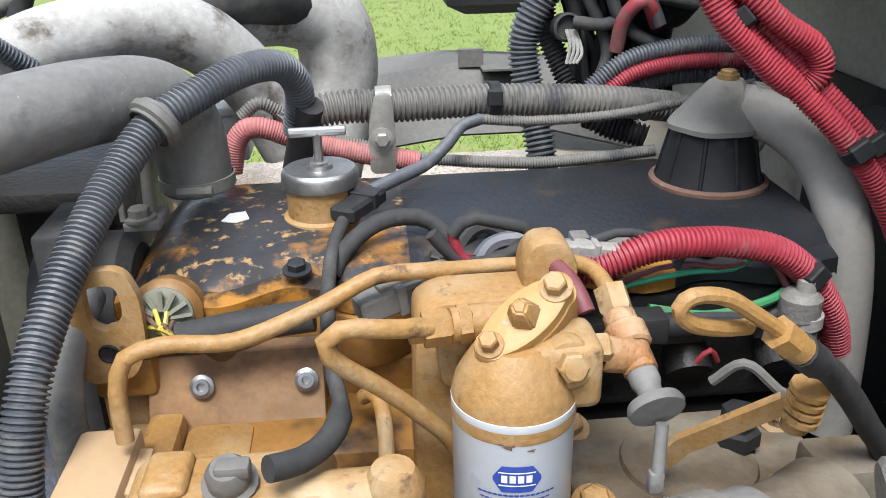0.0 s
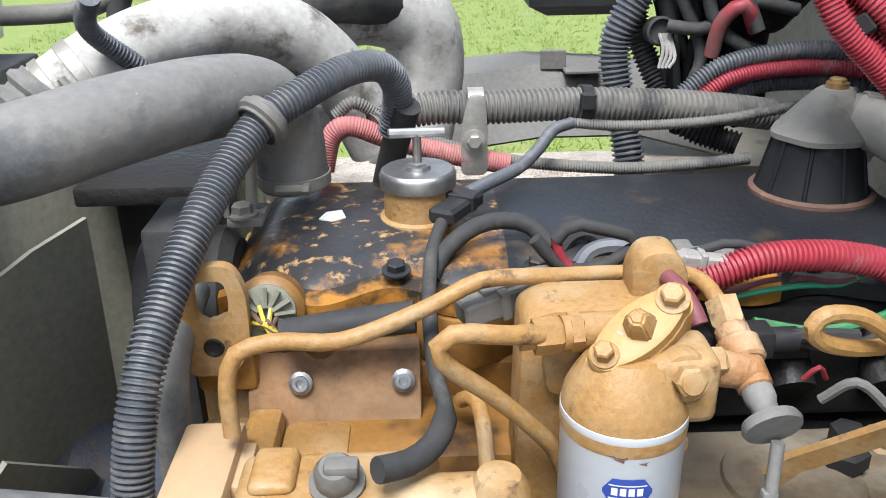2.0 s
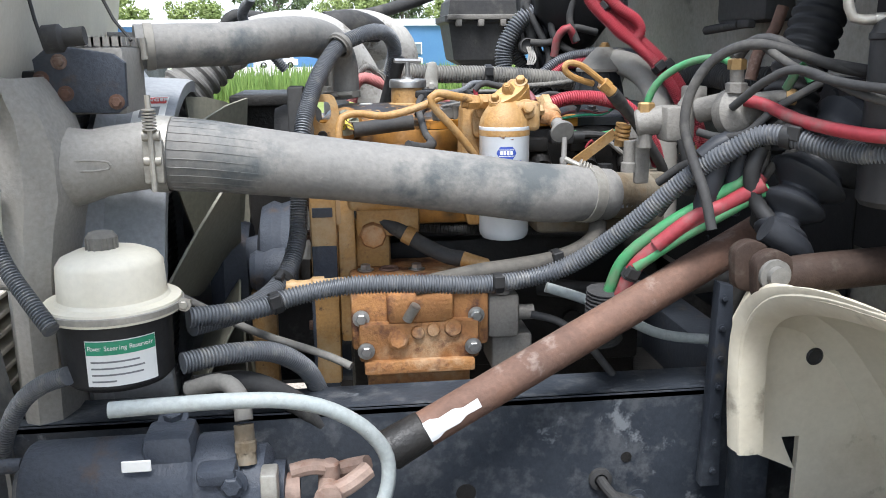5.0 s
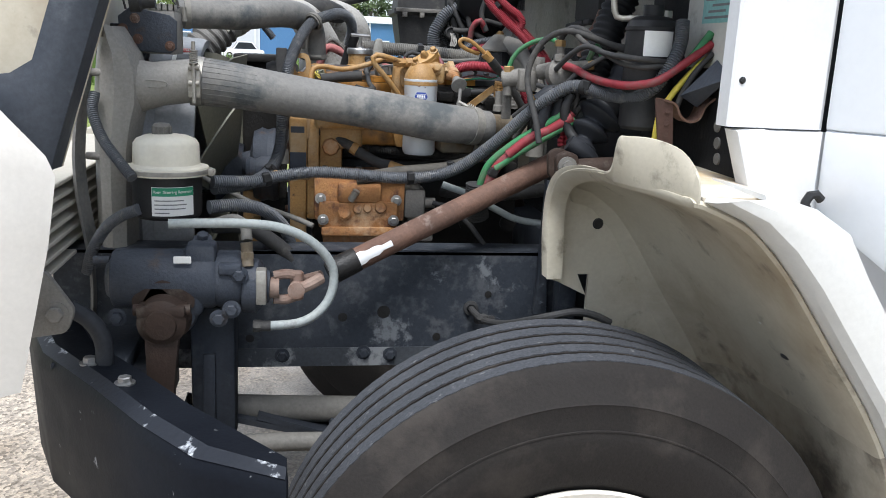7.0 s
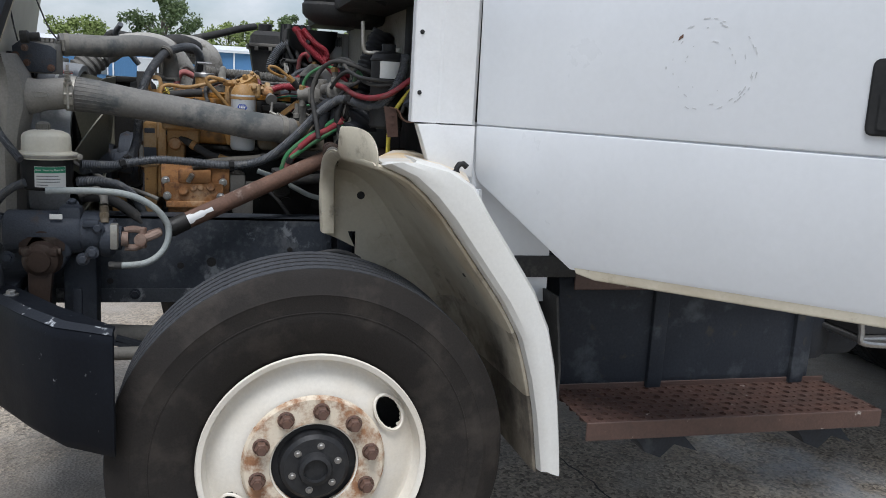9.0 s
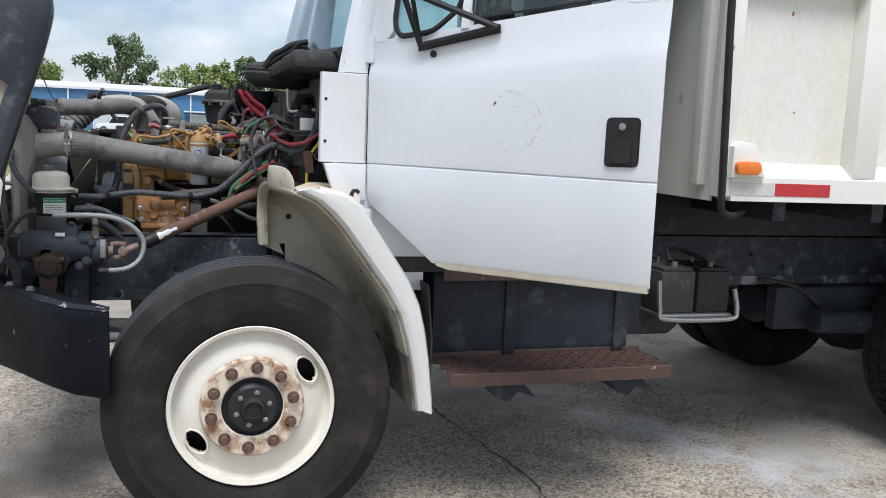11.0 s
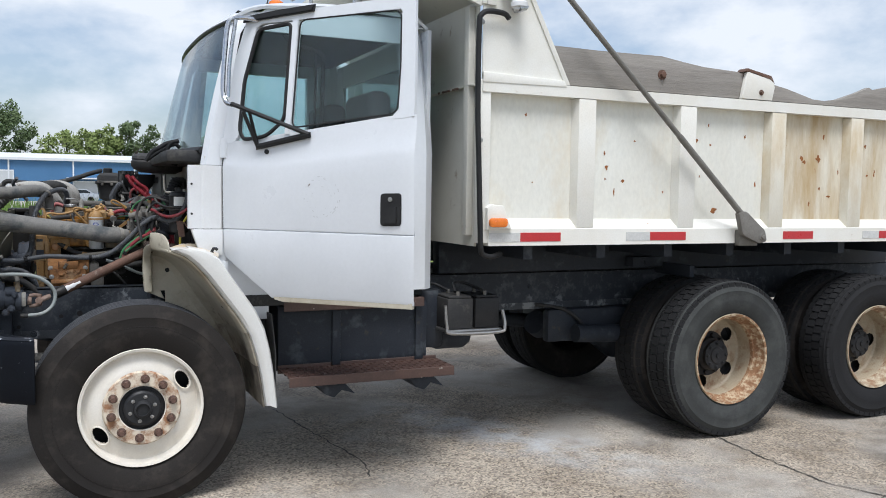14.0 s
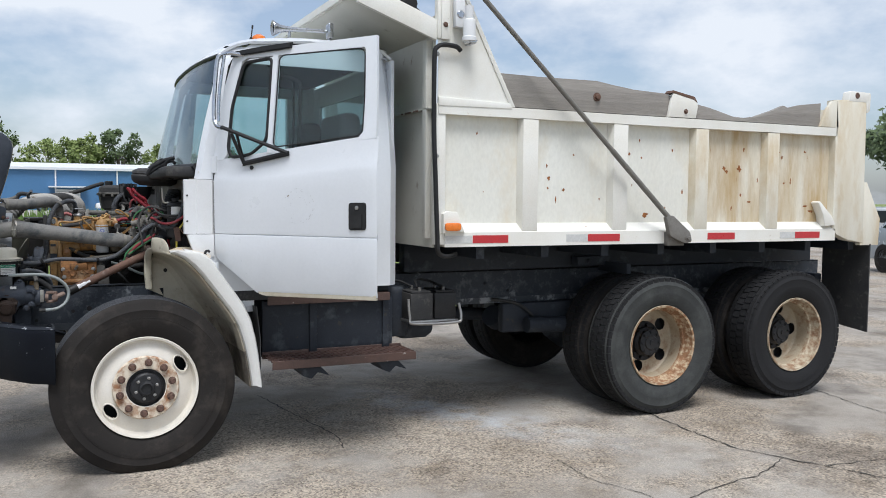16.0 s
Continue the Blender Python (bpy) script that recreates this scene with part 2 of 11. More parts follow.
    lens=surf("amber_lens", (0.85, 0.22, 0.02), (0.7, 0.16, 0.015), 30, 0.2, bump=0.05, coat=0.5),
    redtape=surf("red_reflective_tape", (0.50, 0.03, 0.035), (0.42, 0.03, 0.035), 30, 0.35, bump=0.08, grain=300),
    whitetape=surf("white_reflective_tape", (0.62, 0.62, 0.60), (0.5, 0.5, 0.48), 30, 0.35, bump=0.08, grain=300),
    glass=glass("side_glass", (0.76, 0.86, 0.87)),
    windscreen=glass("windscreen_glass", (0.78, 0.85, 0.85)),
    interior=surf("dark_cab_trim", (0.024, 0.028, 0.031), (0.034, 0.037, 0.040), 8, 0.8, bump=0.1),
    seat=surf("grey_seat_cloth", (0.12, 0.125, 0.13), (0.09, 0.09, 0.095), 30, 0.9, bump=0.3),
)


# ---- engine bay materials ----
M.update(
    cat=surf("dusty_yellow_engine_paint", (0.335, 0.178, 0.048), (0.300, 0.180, 0.070), 16, 0.55, bump=0.25, grain=200, spots=(0.085, 0.046, 0.024), spot_scale=38, spot_at=0.655, spot_soft=0.05, gv=0.2,
             spots2=(0.40, 0.29, 0.16), spot2_scale=12, spot2_at=0.57, spot2_soft=0.10),
    catdirty=surf("greasy_yellow_engine_paint", (0.315, 0.15, 0.0285), (0.195, 0.0975, 0.0263), 9, 0.45, bump=0.12, grain=160, spots=(0.015, 0.0135, 0.012), spot_scale=10, spot_at=0.585, spot_soft=0.07),
    darkrust=surf("dark_greasy_rust", (0.030, 0.021, 0.017), (0.055, 0.036, 0.027), 12, 0.65, bump=0.35, spots=(0.10, 0.085, 0.07), spot_scale=18, spot_at=0.66, spot_soft=0.08),
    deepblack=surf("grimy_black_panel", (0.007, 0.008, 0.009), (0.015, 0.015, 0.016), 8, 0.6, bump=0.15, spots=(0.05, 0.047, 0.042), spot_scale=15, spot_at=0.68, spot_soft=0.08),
    cover=surf("blackened_valve_cover", (0.0105, 0.012, 0.0142), (0.0225, 0.024, 0.027), 6, 0.42, spec=0.38, bump=0.2, grain=150, spots=(0.34, 0.29, 0.21), spot_scale=75, spot_at=0.755, spot_soft=0.02, spots2=(0.06, 0.042, 0.026), spot2_scale=14, spot2_at=0.64, spot2_soft=0.08),
    coverfront=surf("peeling_black_cover_front", (0.0176, 0.0176, 0.0192), (0.032, 0.032, 0.0336), 6, 0.36, spec=0.5, bump=0.08, grain=150, spots=(0.336, 0.152, 0.028), spot_scale=9, spot_at=0.60, spot_soft=0.05, spots2=(0.34, 0.21, 0.09), spot2_scale=70, spot2_at=0.60, spot2_soft=0.04),
    coveredge=surf("peeling_yellow_black_cover", (0.024, 0.0208, 0.0176), (0.04, 0.032, 0.024), 8, 0.42, bump=0.1, spots=(0.352, 0.16, 0.028), spot_scale=14, spot_at=0.465, spot_soft=0.05),
    pump=surf("rusty_yellow_cast_pump", (0.34, 0.165, 0.053), (0.235, 0.100, 0.034), 18, 0.7, bump=0.5, grain=180, spots=(0.085, 0.033, 0.018), spot_scale=22, spot_at=0.575, spot_soft=0.06,
              spots2=(0.42, 0.29, 0.17), spot2_scale=12, spot2_at=0.60, spot2_soft=0.08),
    brownplate=surf("dusty_brown_yellow_plate", (0.30, 0.170, 0.075), (0.22, 0.125, 0.06), 12, 0.7, bump=0.15, grain=150, spots=(0.05, 0.032, 0.022), spot_scale=9, spot_at=0.60, spot_soft=0.12,
                    spots2=(0.36, 0.25, 0.15), spot2_scale=7, spot2_at=0.58, spot2_soft=0.1),
    redfade=surf("sun_faded_red_loom", (0.36, 0.10, 0.10), (0.34, 0.17, 0.15), 22, 0.7, bump=0.1, spots=(0.14, 0.10, 0.09), spot_scale=25, spot_at=0.66, spot_soft=0.08),
    dustjoint=surf("dusty_pale_rust", (0.27, 0.20, 0.16), (0.20, 0.13, 0.10), 22, 0.75, bump=0.3, spots=(0.13, 0.06, 0.035), spot_scale=30, spot_at=0.60, spot_soft=0.08),
    dusthose=surf("dust_brown_rubber", (0.070, 0.066, 0.058), (0.11, 0.10, 0.085), 12, 0.75, bump=0.2, spots=(0.03, 0.03, 0.031), spot_scale=20, spot_at=0.58, spot_soft=0.09),
    rubber=surf("worn_black_rubber", (0.018, 0.020, 0.024), (0.035, 0.037, 0.042), 14, 0.5, bump=0.1),
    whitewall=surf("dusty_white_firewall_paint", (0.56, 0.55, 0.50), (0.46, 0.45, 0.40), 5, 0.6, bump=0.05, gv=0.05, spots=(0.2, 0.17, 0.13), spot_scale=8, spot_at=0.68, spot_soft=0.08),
    inkteal=surf("teal_print", (0.22, 0.45, 0.42), (0.2, 0.42, 0.4), 20, 0.5, bump=0),
    tan=surf("pale_tan_dusty_paint", (0.4212, 0.2808, 0.1482), (0.3744, 0.2574, 0.1482), 12, 0.6, bump=0.1, gv=0.05),
    dustcast=surf("dust_covered_yellow_casting", (0.1400, 0.0985, 0.0518), (0.1037, 0.0855, 0.0622), 14, 0.75, bump=0.3, grain=150, spots=(0.1584, 0.1008, 0.0504), spot_scale=18, spot_at=0.64, spot_soft=0.08,
                  spots2=(0.216, 0.1944, 0.1512), spot2_scale=9, spot2_at=0.55, spot2_soft=0.1),
    sealdark=surf("dark_navy_seal_paint", (0.022, 0.027, 0.036), (0.05, 0.056, 0.066), 6, 0.5, bump=0.1, spots=(0.11, 0.12, 0.13), spot_scale=8, spot_at=0.66, spot_soft=0.1),
    hoodliner=surf("dusty_cream_fibreglass", (0.50, 0.47, 0.40), (0.44, 0.41, 0.34), 4, 0.7, bump=0.15, gv=0.06),
    catchip=surf("chipped_yellow_paint", (0.392, 0.208, 0.048), (0.368, 0.232, 0.088), 16, 0.5, bump=0.15, grain=200, gv=0.1, spots=(0.24, 0.264, 0.304), spot_scale=55, spot_at=0.62, spot_soft=0.03),
    plumplug=surf("dark_red_rubber", (0.13, 0.03, 0.04), (0.18, 0.06, 0.06), 40, 0.6, bump=0.1),
    palecap=surf("dust_caked_grey_rubber", (0.30, 0.285, 0.255), (0.235, 0.222, 0.195), 14, 0.8, bump=0.15, gv=0.08, spots=(0.13, 0.115, 0.10), spot_scale=16, spot_at=0.66, spot_soft=0.08),
    dustcap=surf("beige_dusted_aluminium", (0.225, 0.2137, 0.1875), (0.18, 0.1688, 0.1462), 14, 0.75, bump=0.15, gv=0.08, spots=(0.1125, 0.0975, 0.0825), spot_scale=16, spot_at=0.66, spot_soft=0.08),
    seal=surf("dusty_green_grey_seal", (0.208, 0.208, 0.152), (0.144, 0.144, 0.104), 40, 0.7, bump=0.1),
    # oily iron; near-black also stands in for shade deep in the bay
    sump=surf("oily_shaded_black_iron", (0.012, 0.012, 0.012), (0.022, 0.02, 0.018), 10, 0.5, spec=0.3, bump=0.4),
    blue=surf("dusty_black_loom", (0.062, 0.069, 0.080), (0.105, 0.110, 0.118), 14, 0.5, bump=0.1, spots=(0.17, 0.165, 0.155), spot_scale=45, spot_at=0.62, spot_soft=0.09),
    dustloom=surf("dust_caked_loom", (0.12, 0.1162, 0.105), (0.1875, 0.1762, 0.1537), 12, 0.75, bump=0.15, spots=(0.0525, 0.0525, 0.054), spot_scale=18, spot_at=0.60, spot_soft=0.08),
    redloom=surf("red_loom", (0.3276, 0.0273, 0.0429), (0.2652, 0.039, 0.0507), 18, 0.55, bump=0.1, spots=(0.2808, 0.156, 0.1404), spot_scale=25, spot_at=0.66, spot_soft=0.08),
    redhose=surf("red_air_hose", (0.28, 0.022, 0.032), (0.21, 0.026, 0.034), 14, 0.55, bump=0.08, spots=(0.14, 0.09, 0.08), spot_scale=22, spot_at=0.62, spot_soft=0.1),
    green=surf("green_air_hose", (0.045, 0.235, 0.085), (0.042, 0.175, 0.07), 14, 0.5, bump=0.08, spots=(0.10, 0.13, 0.08), spot_scale=22, spot_at=0.62, spot_soft=0.1),
    yellowwire=surf("yellow_loom", (0.55, 0.48, 0.06), (0.5, 0.4, 0.05), 14, 0.5, bump=0.05),
    dusty=surf("dusty_grey_rubber", (0.138, 0.136, 0.129), (0.215, 0.205, 0.188), 5, 0.75, bump=0.2, grain=110, spots=(0.072, 0.080, 0.082), spot_scale=9, spot_at=0.57, spot_soft=0.07,
               spots2=(0.29, 0.275, 0.245), spot2_scale=95, spot2_at=0.70, spot2_soft=0.03),
    pale=surf("pale_dusty_pipe", (0.355, 0.345, 0.318), (0.44, 0.425, 0.395), 6, 0.85, spec=0.2, bump=0.2, spots=(0.12, 0.105, 0.085), spot_scale=22, spot_at=0.62, spot_soft=0.06, spots2=(0.16, 0.15, 0.135), spot2_scale=7, spot2_at=0.60, spot2_soft=0.1),
    greyhose=surf("grey_rubber_hose", (0.1125, 0.1087, 0.0975), (0.1575, 0.15, 0.135), 12, 0.75, bump=0.15),
    palehose=surf("pale_blue_grey_hose", (0.255, 0.289, 0.289), (0.323, 0.34, 0.323), 12, 0.6, bump=0.1, spots=(0.119, 0.1105, 0.102), spot_scale=22, spot_at=0.66, spot_soft=0.06),
    greyplastic=surf("grey_cast_tank", (0.235, 0.225, 0.205), (0.29, 0.275, 0.25), 6, 0.6, bump=0.2, grain=160, spots=(0.272, 0.264, 0.24), spot_scale=11, spot_at=0.63, spot_soft=0.1),
    shroud=surf("grey_plastic_shroud", (0.23, 0.24, 0.25), (0.29, 0.30, 0.31), 5, 0.42, bump=0.05),
    fan=surf("olive_grey_fan_blade", (0.19, 0.183, 0.14), (0.235, 0.225, 0.175), 6, 0.6, bump=0.05),
    canister=surf("white_filter_can", (0.612, 0.6375, 0.663), (0.561, 0.578, 0.595), 10, 0.35, bump=0.03, gv=0.03, spots=(0.187, 0.085, 0.051), spot_scale=34, spot_at=0.745, spot_soft=0.015),
    cream2=surf("yellowed_translucent_plastic", (0.70, 0.66, 0.55), (0.62, 0.58, 0.47), 9, 0.45, bump=0.05, gv=0.05),
    paper=surf("printed_label", (0.75, 0.75, 0.72), (0.68, 0.68, 0.65), 20, 0.55, bump=0, gv=0.03),
    ink=surf("grey_print", (0.15, 0.15, 0.15), (0.2, 0.2, 0.2), 20, 0.6, bump=0),
    inkblue=surf("blue_print", (0.03, 0.06, 0.30), (0.035, 0.07, 0.32), 20, 0.5, bump=0),
    inkgreen=surf("green_print", (0.03, 0.26, 0.14), (0.03, 0.24, 0.13), 20, 0.5, bump=0),
    inkred=surf("red_print", (0.55, 0.05, 0.04), (0.5, 0.05, 0.04), 20, 0.5, bump=0),
    zinc=surf("dull_zinc", (0.408, 0.391, 0.3485), (0.306, 0.289, 0.255), 18, 0.5, metal=0.6, bump=0.15),
    brass=surf("dusty_brass", (0.38, 0.24, 0.09), (0.28, 0.18, 0.08), 22, 0.5, metal=0.5, bump=0.2),
)


# ---- mesh tools ----
def root_of(ob):
    while ob.parent:
        ob = ob.parent
    return ob


def thing(name, at, label, category, group="", kind=""):
    ob = new(name)
    ob.location = at
    ob.empty_display_size = 0.05
    return tagged(ob, label, category, group, kind)


def part(name, bm, material, parent, label="", smooth=35):
    """One mesh object under a thing or a part; the mesh is given in world metres."""
    if smooth:
        bmesh.ops.recalc_face_normals(bm, faces=bm.faces)
        lim = radians(smooth)
        for f in bm.faces:
            f.smooth = True
        for e in bm.edges:
            e.smooth = len(e.link_faces) == 2 and e.calc_face_angle(9) < lim
    me = bpy.data.meshes.new(name)
    bm.to_mesh(me)
    bm.free()
    if parent is not None:
        me.transform(Matrix.Translation(-root_of(parent).location))
    me.materials.append(material)
    ob = new(name, me)
    if parent is not None:
        ob.parent = parent
    return tagged(ob, label)


def part_each(name, bm, material, parent, label="", smooth=35):
    """Every loose piece of the mesh becomes a part of its own."""
    left, first = set(bm.verts), None
    while left:
        stack, island = [left.pop()], set()
        while stack:
            v = stack.pop()
            island.add(v)
            for e in v.link_edges:
                w = e.other_vert(v)
                if w in left:
                    left.discard(w)
                    stack.append(w)
        b2, made = BM(), {}
        for v in island:
            made[v] = b2.verts.new(v.co)
        for f in {f for v in island for f in v.link_faces}:
            b2.faces.new([made[v] for v in f.verts])
        ob = part(name, b2, material, parent, label, smooth)
        first = first or ob
    bm.free()
    return first


def solo(name, bm, material, at, label, category, group="", kind="", smooth=35):
    """A thing that is one mesh."""
    ob = part(name, bm, material, None, "", smooth)
    ob.data.transform(Matrix.Translation(-Vector(at)))
    ob.location = at
    return tagged(ob, label, category, group, kind)


def BM():
    return bmesh.new()


def box(bm, lo, hi, bevel=0.0, seg=2, m=None):
    vs = [bm.verts.new((x, y, z)) for x in (lo[0], hi[0]) for y in (lo[1], hi[1]) for z in (lo[2], hi[2])]
    idx = ((0, 1, 3, 2), (4, 6, 7, 5), (0, 4, 5, 1), (2, 3, 7, 6), (0, 2, 6, 4), (1, 5, 7, 3))
    fs = [bm.faces.new([vs[i] for i in f]) for f in idx]
    if m is not None:
        bmesh.ops.transform(bm, matrix=m, verts=vs)
    if bevel:
        es = list({e for f in fs for e in f.edges})
        bmesh.ops.bevel(bm, geom=es, offset=bevel, segments=seg, affect="EDGES", profile=0.5)
    return bm


def frame_of(d):
    d = Vector(d).normalized()
    a = Vector((0, 0, 1)) if abs(d.z) < 0.9 else Vector((1, 0, 0))
    u = d.cross(a).normalized()
    return d, u, d.cross(u)


def turned(bm, p0, axis, profile, seg=24, closed=False):
    """A lathe round the axis from p0: profile of (radius, distance along the axis)."""
    d, u, v = frame_of(axis)
    p0 = Vector(p0)
    rings = []
    for r, h in profile:
        if r < 1e-5:
            rings.append([bm.verts.new(p0 + d * h)])
        else:
            rings.append([bm.verts.new(p0 + d * h + (u * math.cos(2 * math.pi * k / seg) + v * math.sin(2 * math.pi * k / seg)) * r) for k in range(seg)])
    if closed:
        rings.append(rings[0])
    for a, b in zip(rings, rings[1:]):
        for k in range(seg):
            k2 = (k + 1) % seg
            if len(a) == 1 and len(b) == 1:
                continue
            if len(a) == 1:
                bm.faces.new((a[0], b[k2], b[k]))
            elif len(b) == 1:
                bm.faces.new((a[k], a[k2], b[0]))
            else:
                bm.faces.new((a[k], a[k2], b[k2], b[k]))
    return bm


def rod(bm, p0, p1, r0, r1=None, seg=16, bevel=0.0):
    p0, p1 = Vector(p0), Vector(p1)
    L = (p1 - p0).length
    r1 = r0 if r1 is None else r1
    b = min(bevel, r0 * 0.5, r1 * 0.5, L * 0.4)
    pr = [(0, 0), (r0 - b, 0), (r0, b), (r1, L - b), (r1 - b, L), (0, L)] if b else [(0, 0), (r0, 0), (r1, L), (0, L)]
    return turned(bm, p0, p1 - p0, pr, seg)


def hexnut(bm, p, axis, r, h):
    return turned(bm, p, axis, [(0, 0), (r, 0), (r, h * 0.85), (r * 0.82, h), (0, h)], 6)


def bolt(bm, p, axis, r):
    d = Vector(axis).normalized()
    turned(bm, p, d, [(0, 0), (r * 1.5, 0), (r * 1.5, r * 0.25), (r * 0.9, r * 0.3)], 16)
    return hexnut(bm, Vector(p) + d * r * 0.25, d, r, r * 0.9)


def spline(pts, step=0.01):
    """A smooth line through the points, at even steps."""
    P = [Vector(p) for p in pts]
    if len(P) == 2:
        n = max(1, round((P[1] - P[0]).length / step))
        return [P[0].lerp(P[1], k / n) for k in range(n + 1)]
    P = [P[0] * 2 - P[1], *P, P[-1] * 2 - P[-2]]
    fine = []
    for i in range(1, len(P) - 2):
        a, b, c, d = P[i - 1:i + 3]
        for k in range(24):
            t = k / 24
            fine.append(0.5 * (2 * b + (c - a) * t + (2 * a - 5 * b + 4 * c - d) * t * t + (3 * b - a - 3 * c + d) * t ** 3))
    fine.append(P[-2])
    acc = [0.0]
    for p, q in zip(fine, fine[1:]):
        acc.append(acc[-1] + (q - p).length)
    n = max(2, round(acc[-1] / step))
    out, j = [], 0
    for k in range(n + 1):
        s = acc[-1] * k / n
        while j < len(acc) - 2 and acc[j + 1] < s:
            j += 1
        f = (s - acc[j]) / max(acc[j + 1] - acc[j], 1e-9)
        out.append(fine[j].lerp(fine[j + 1], f))
    return out


def sweep(bm, line, radius, seg=12, cap=True):
    """A tube along a line of close points; radius(k) or a number."""
    up = None
    rings = []
    n = len(line)
    for k, p in enumerate(line):
        d = (line[min(k + 1, n - 1)] - line[max(k - 1, 0)]).normalized()
        if up is None:
            _, up, _ = frame_of(d)
        up = (up - d * up.dot(d)).normalized()
        v = d.cross(up)
        r = radius(k) if callable(radius) else radius
        rings.append([bm.verts.new(p + (up * math.cos(2 * math.pi * j / seg) + v * math.sin(2 * math.pi * j / seg)) * r) for j in range(seg)])
    for a, b in zip(rings, rings[1:]):
        for j in range(seg):
            j2 = (j + 1) % seg
            bm.faces.new((a[j], a[j2], b[j2], b[j]))
    if cap:
        bm.faces.new(rings[0][::-1])
        bm.faces.new(rings[-1])
    return bm


def tube(bm, pts, r, seg=12, step=0.012):
    return sweep(bm, spline(pts, step), r, seg)


def loom(bm, pts, r, pitch=0.0075, depth=0.16, seg=12):
    """A corrugated hose: ridges of the given pitch."""
    pitch *= 0.72 if r < 0.03 else 1.0
    depth *= 1.2
    line = spline(pts, pitch / 4)
    prof = (1.0, 1.0, 1 - depth, 1 - depth)
    return sweep(bm, line, lambda k: r * prof[k % 4], seg)


def prism(bm, outline, axis, a, b, bevel=0.0):
    """A plate: an outline in the plane across an axis, from a to b along it. Outline pairs are the two other axes in the order x, y, z."""
    def at(p, s):
        return {"x": (s, p[0], p[1]), "y": (p[0], s, p[1]), "z": (p[0], p[1], s)}[axis]
    lo = [bm.verts.new(at(p, a)) for p in outline]
    hi = [bm.verts.new(at(p, b)) for p in outline]
    n = len(outline)
    fs = [bm.faces.new(lo), bm.faces.new(hi[::-1])]
    for k in range(n):
        fs.append(bm.faces.new((lo[k], hi[k], hi[(k + 1) % n], lo[(k + 1) % n])))
    bmesh.ops.recalc_face_normals(bm, faces=fs)
    if bevel:
        es = list({e for f in fs[:2] for e in f.edges})
        bmesh.ops.bevel(bm, geom=es, offset=bevel, segments=2, affect="EDGES", profile=0.5)
    return bm


def skin(bm, rows, thick=0.0, close=False):
    """A sheet through rows of points, thickened."""
    g = [[bm.verts.new(p) for p in r] for r in rows]
    fs = []
    for a, b in zip(g, g[1:]):
        for k in range(len(a) - 1):
            fs.append(bm.faces.new((a[k], a[k + 1], b[k + 1], b[k])))
    if thick:
        bmesh.ops.recalc_face_normals(bm, faces=fs)
        bmesh.ops.solidify(bm, geom=fs, thickness=thick)
    return bm


def rounded(pts, r, n=4):
    """An outline with its corners rounded."""
    out = []
    P = [Vector(p) for p in pts]
    for i, b in enumerate(P):
        a, c = P[i - 1], P[(i + 1) % len(P)]
        rr = min(r, (a - b).length * 0.45, (c - b).length * 0.45)
        s, e = b + (a - b).normalized() * rr, b + (c - b).normalized() * rr
        for k in range(n + 1):
            t = k / n
            out.append(tuple(s * (1 - t) ** 2 + b * 2 * t * (1 - t) + e * t * t))
    return out


def ring(bm, outer, inner, to3d, thick):
    """A frame between two outlines of the same length."""
    n = len(outer)
    vs = [[bm.verts.new(to3d(p, s)) for p in o] for o in (outer, inner) for s in (0.0, thick)]
    o0, o1, i0, i1 = vs
    for k in range(n):
        j = (k + 1) % n
        for q in ((o0[k], o0[j], i0[j], i0[k]), (o1[k], i1[k], i1[j], o1[j]), (o0[k], o1[k], o1[j], o0[j]), (i0[k], i0[j], i1[j], i1[k])):
            bm.faces.new(q)
    return bm


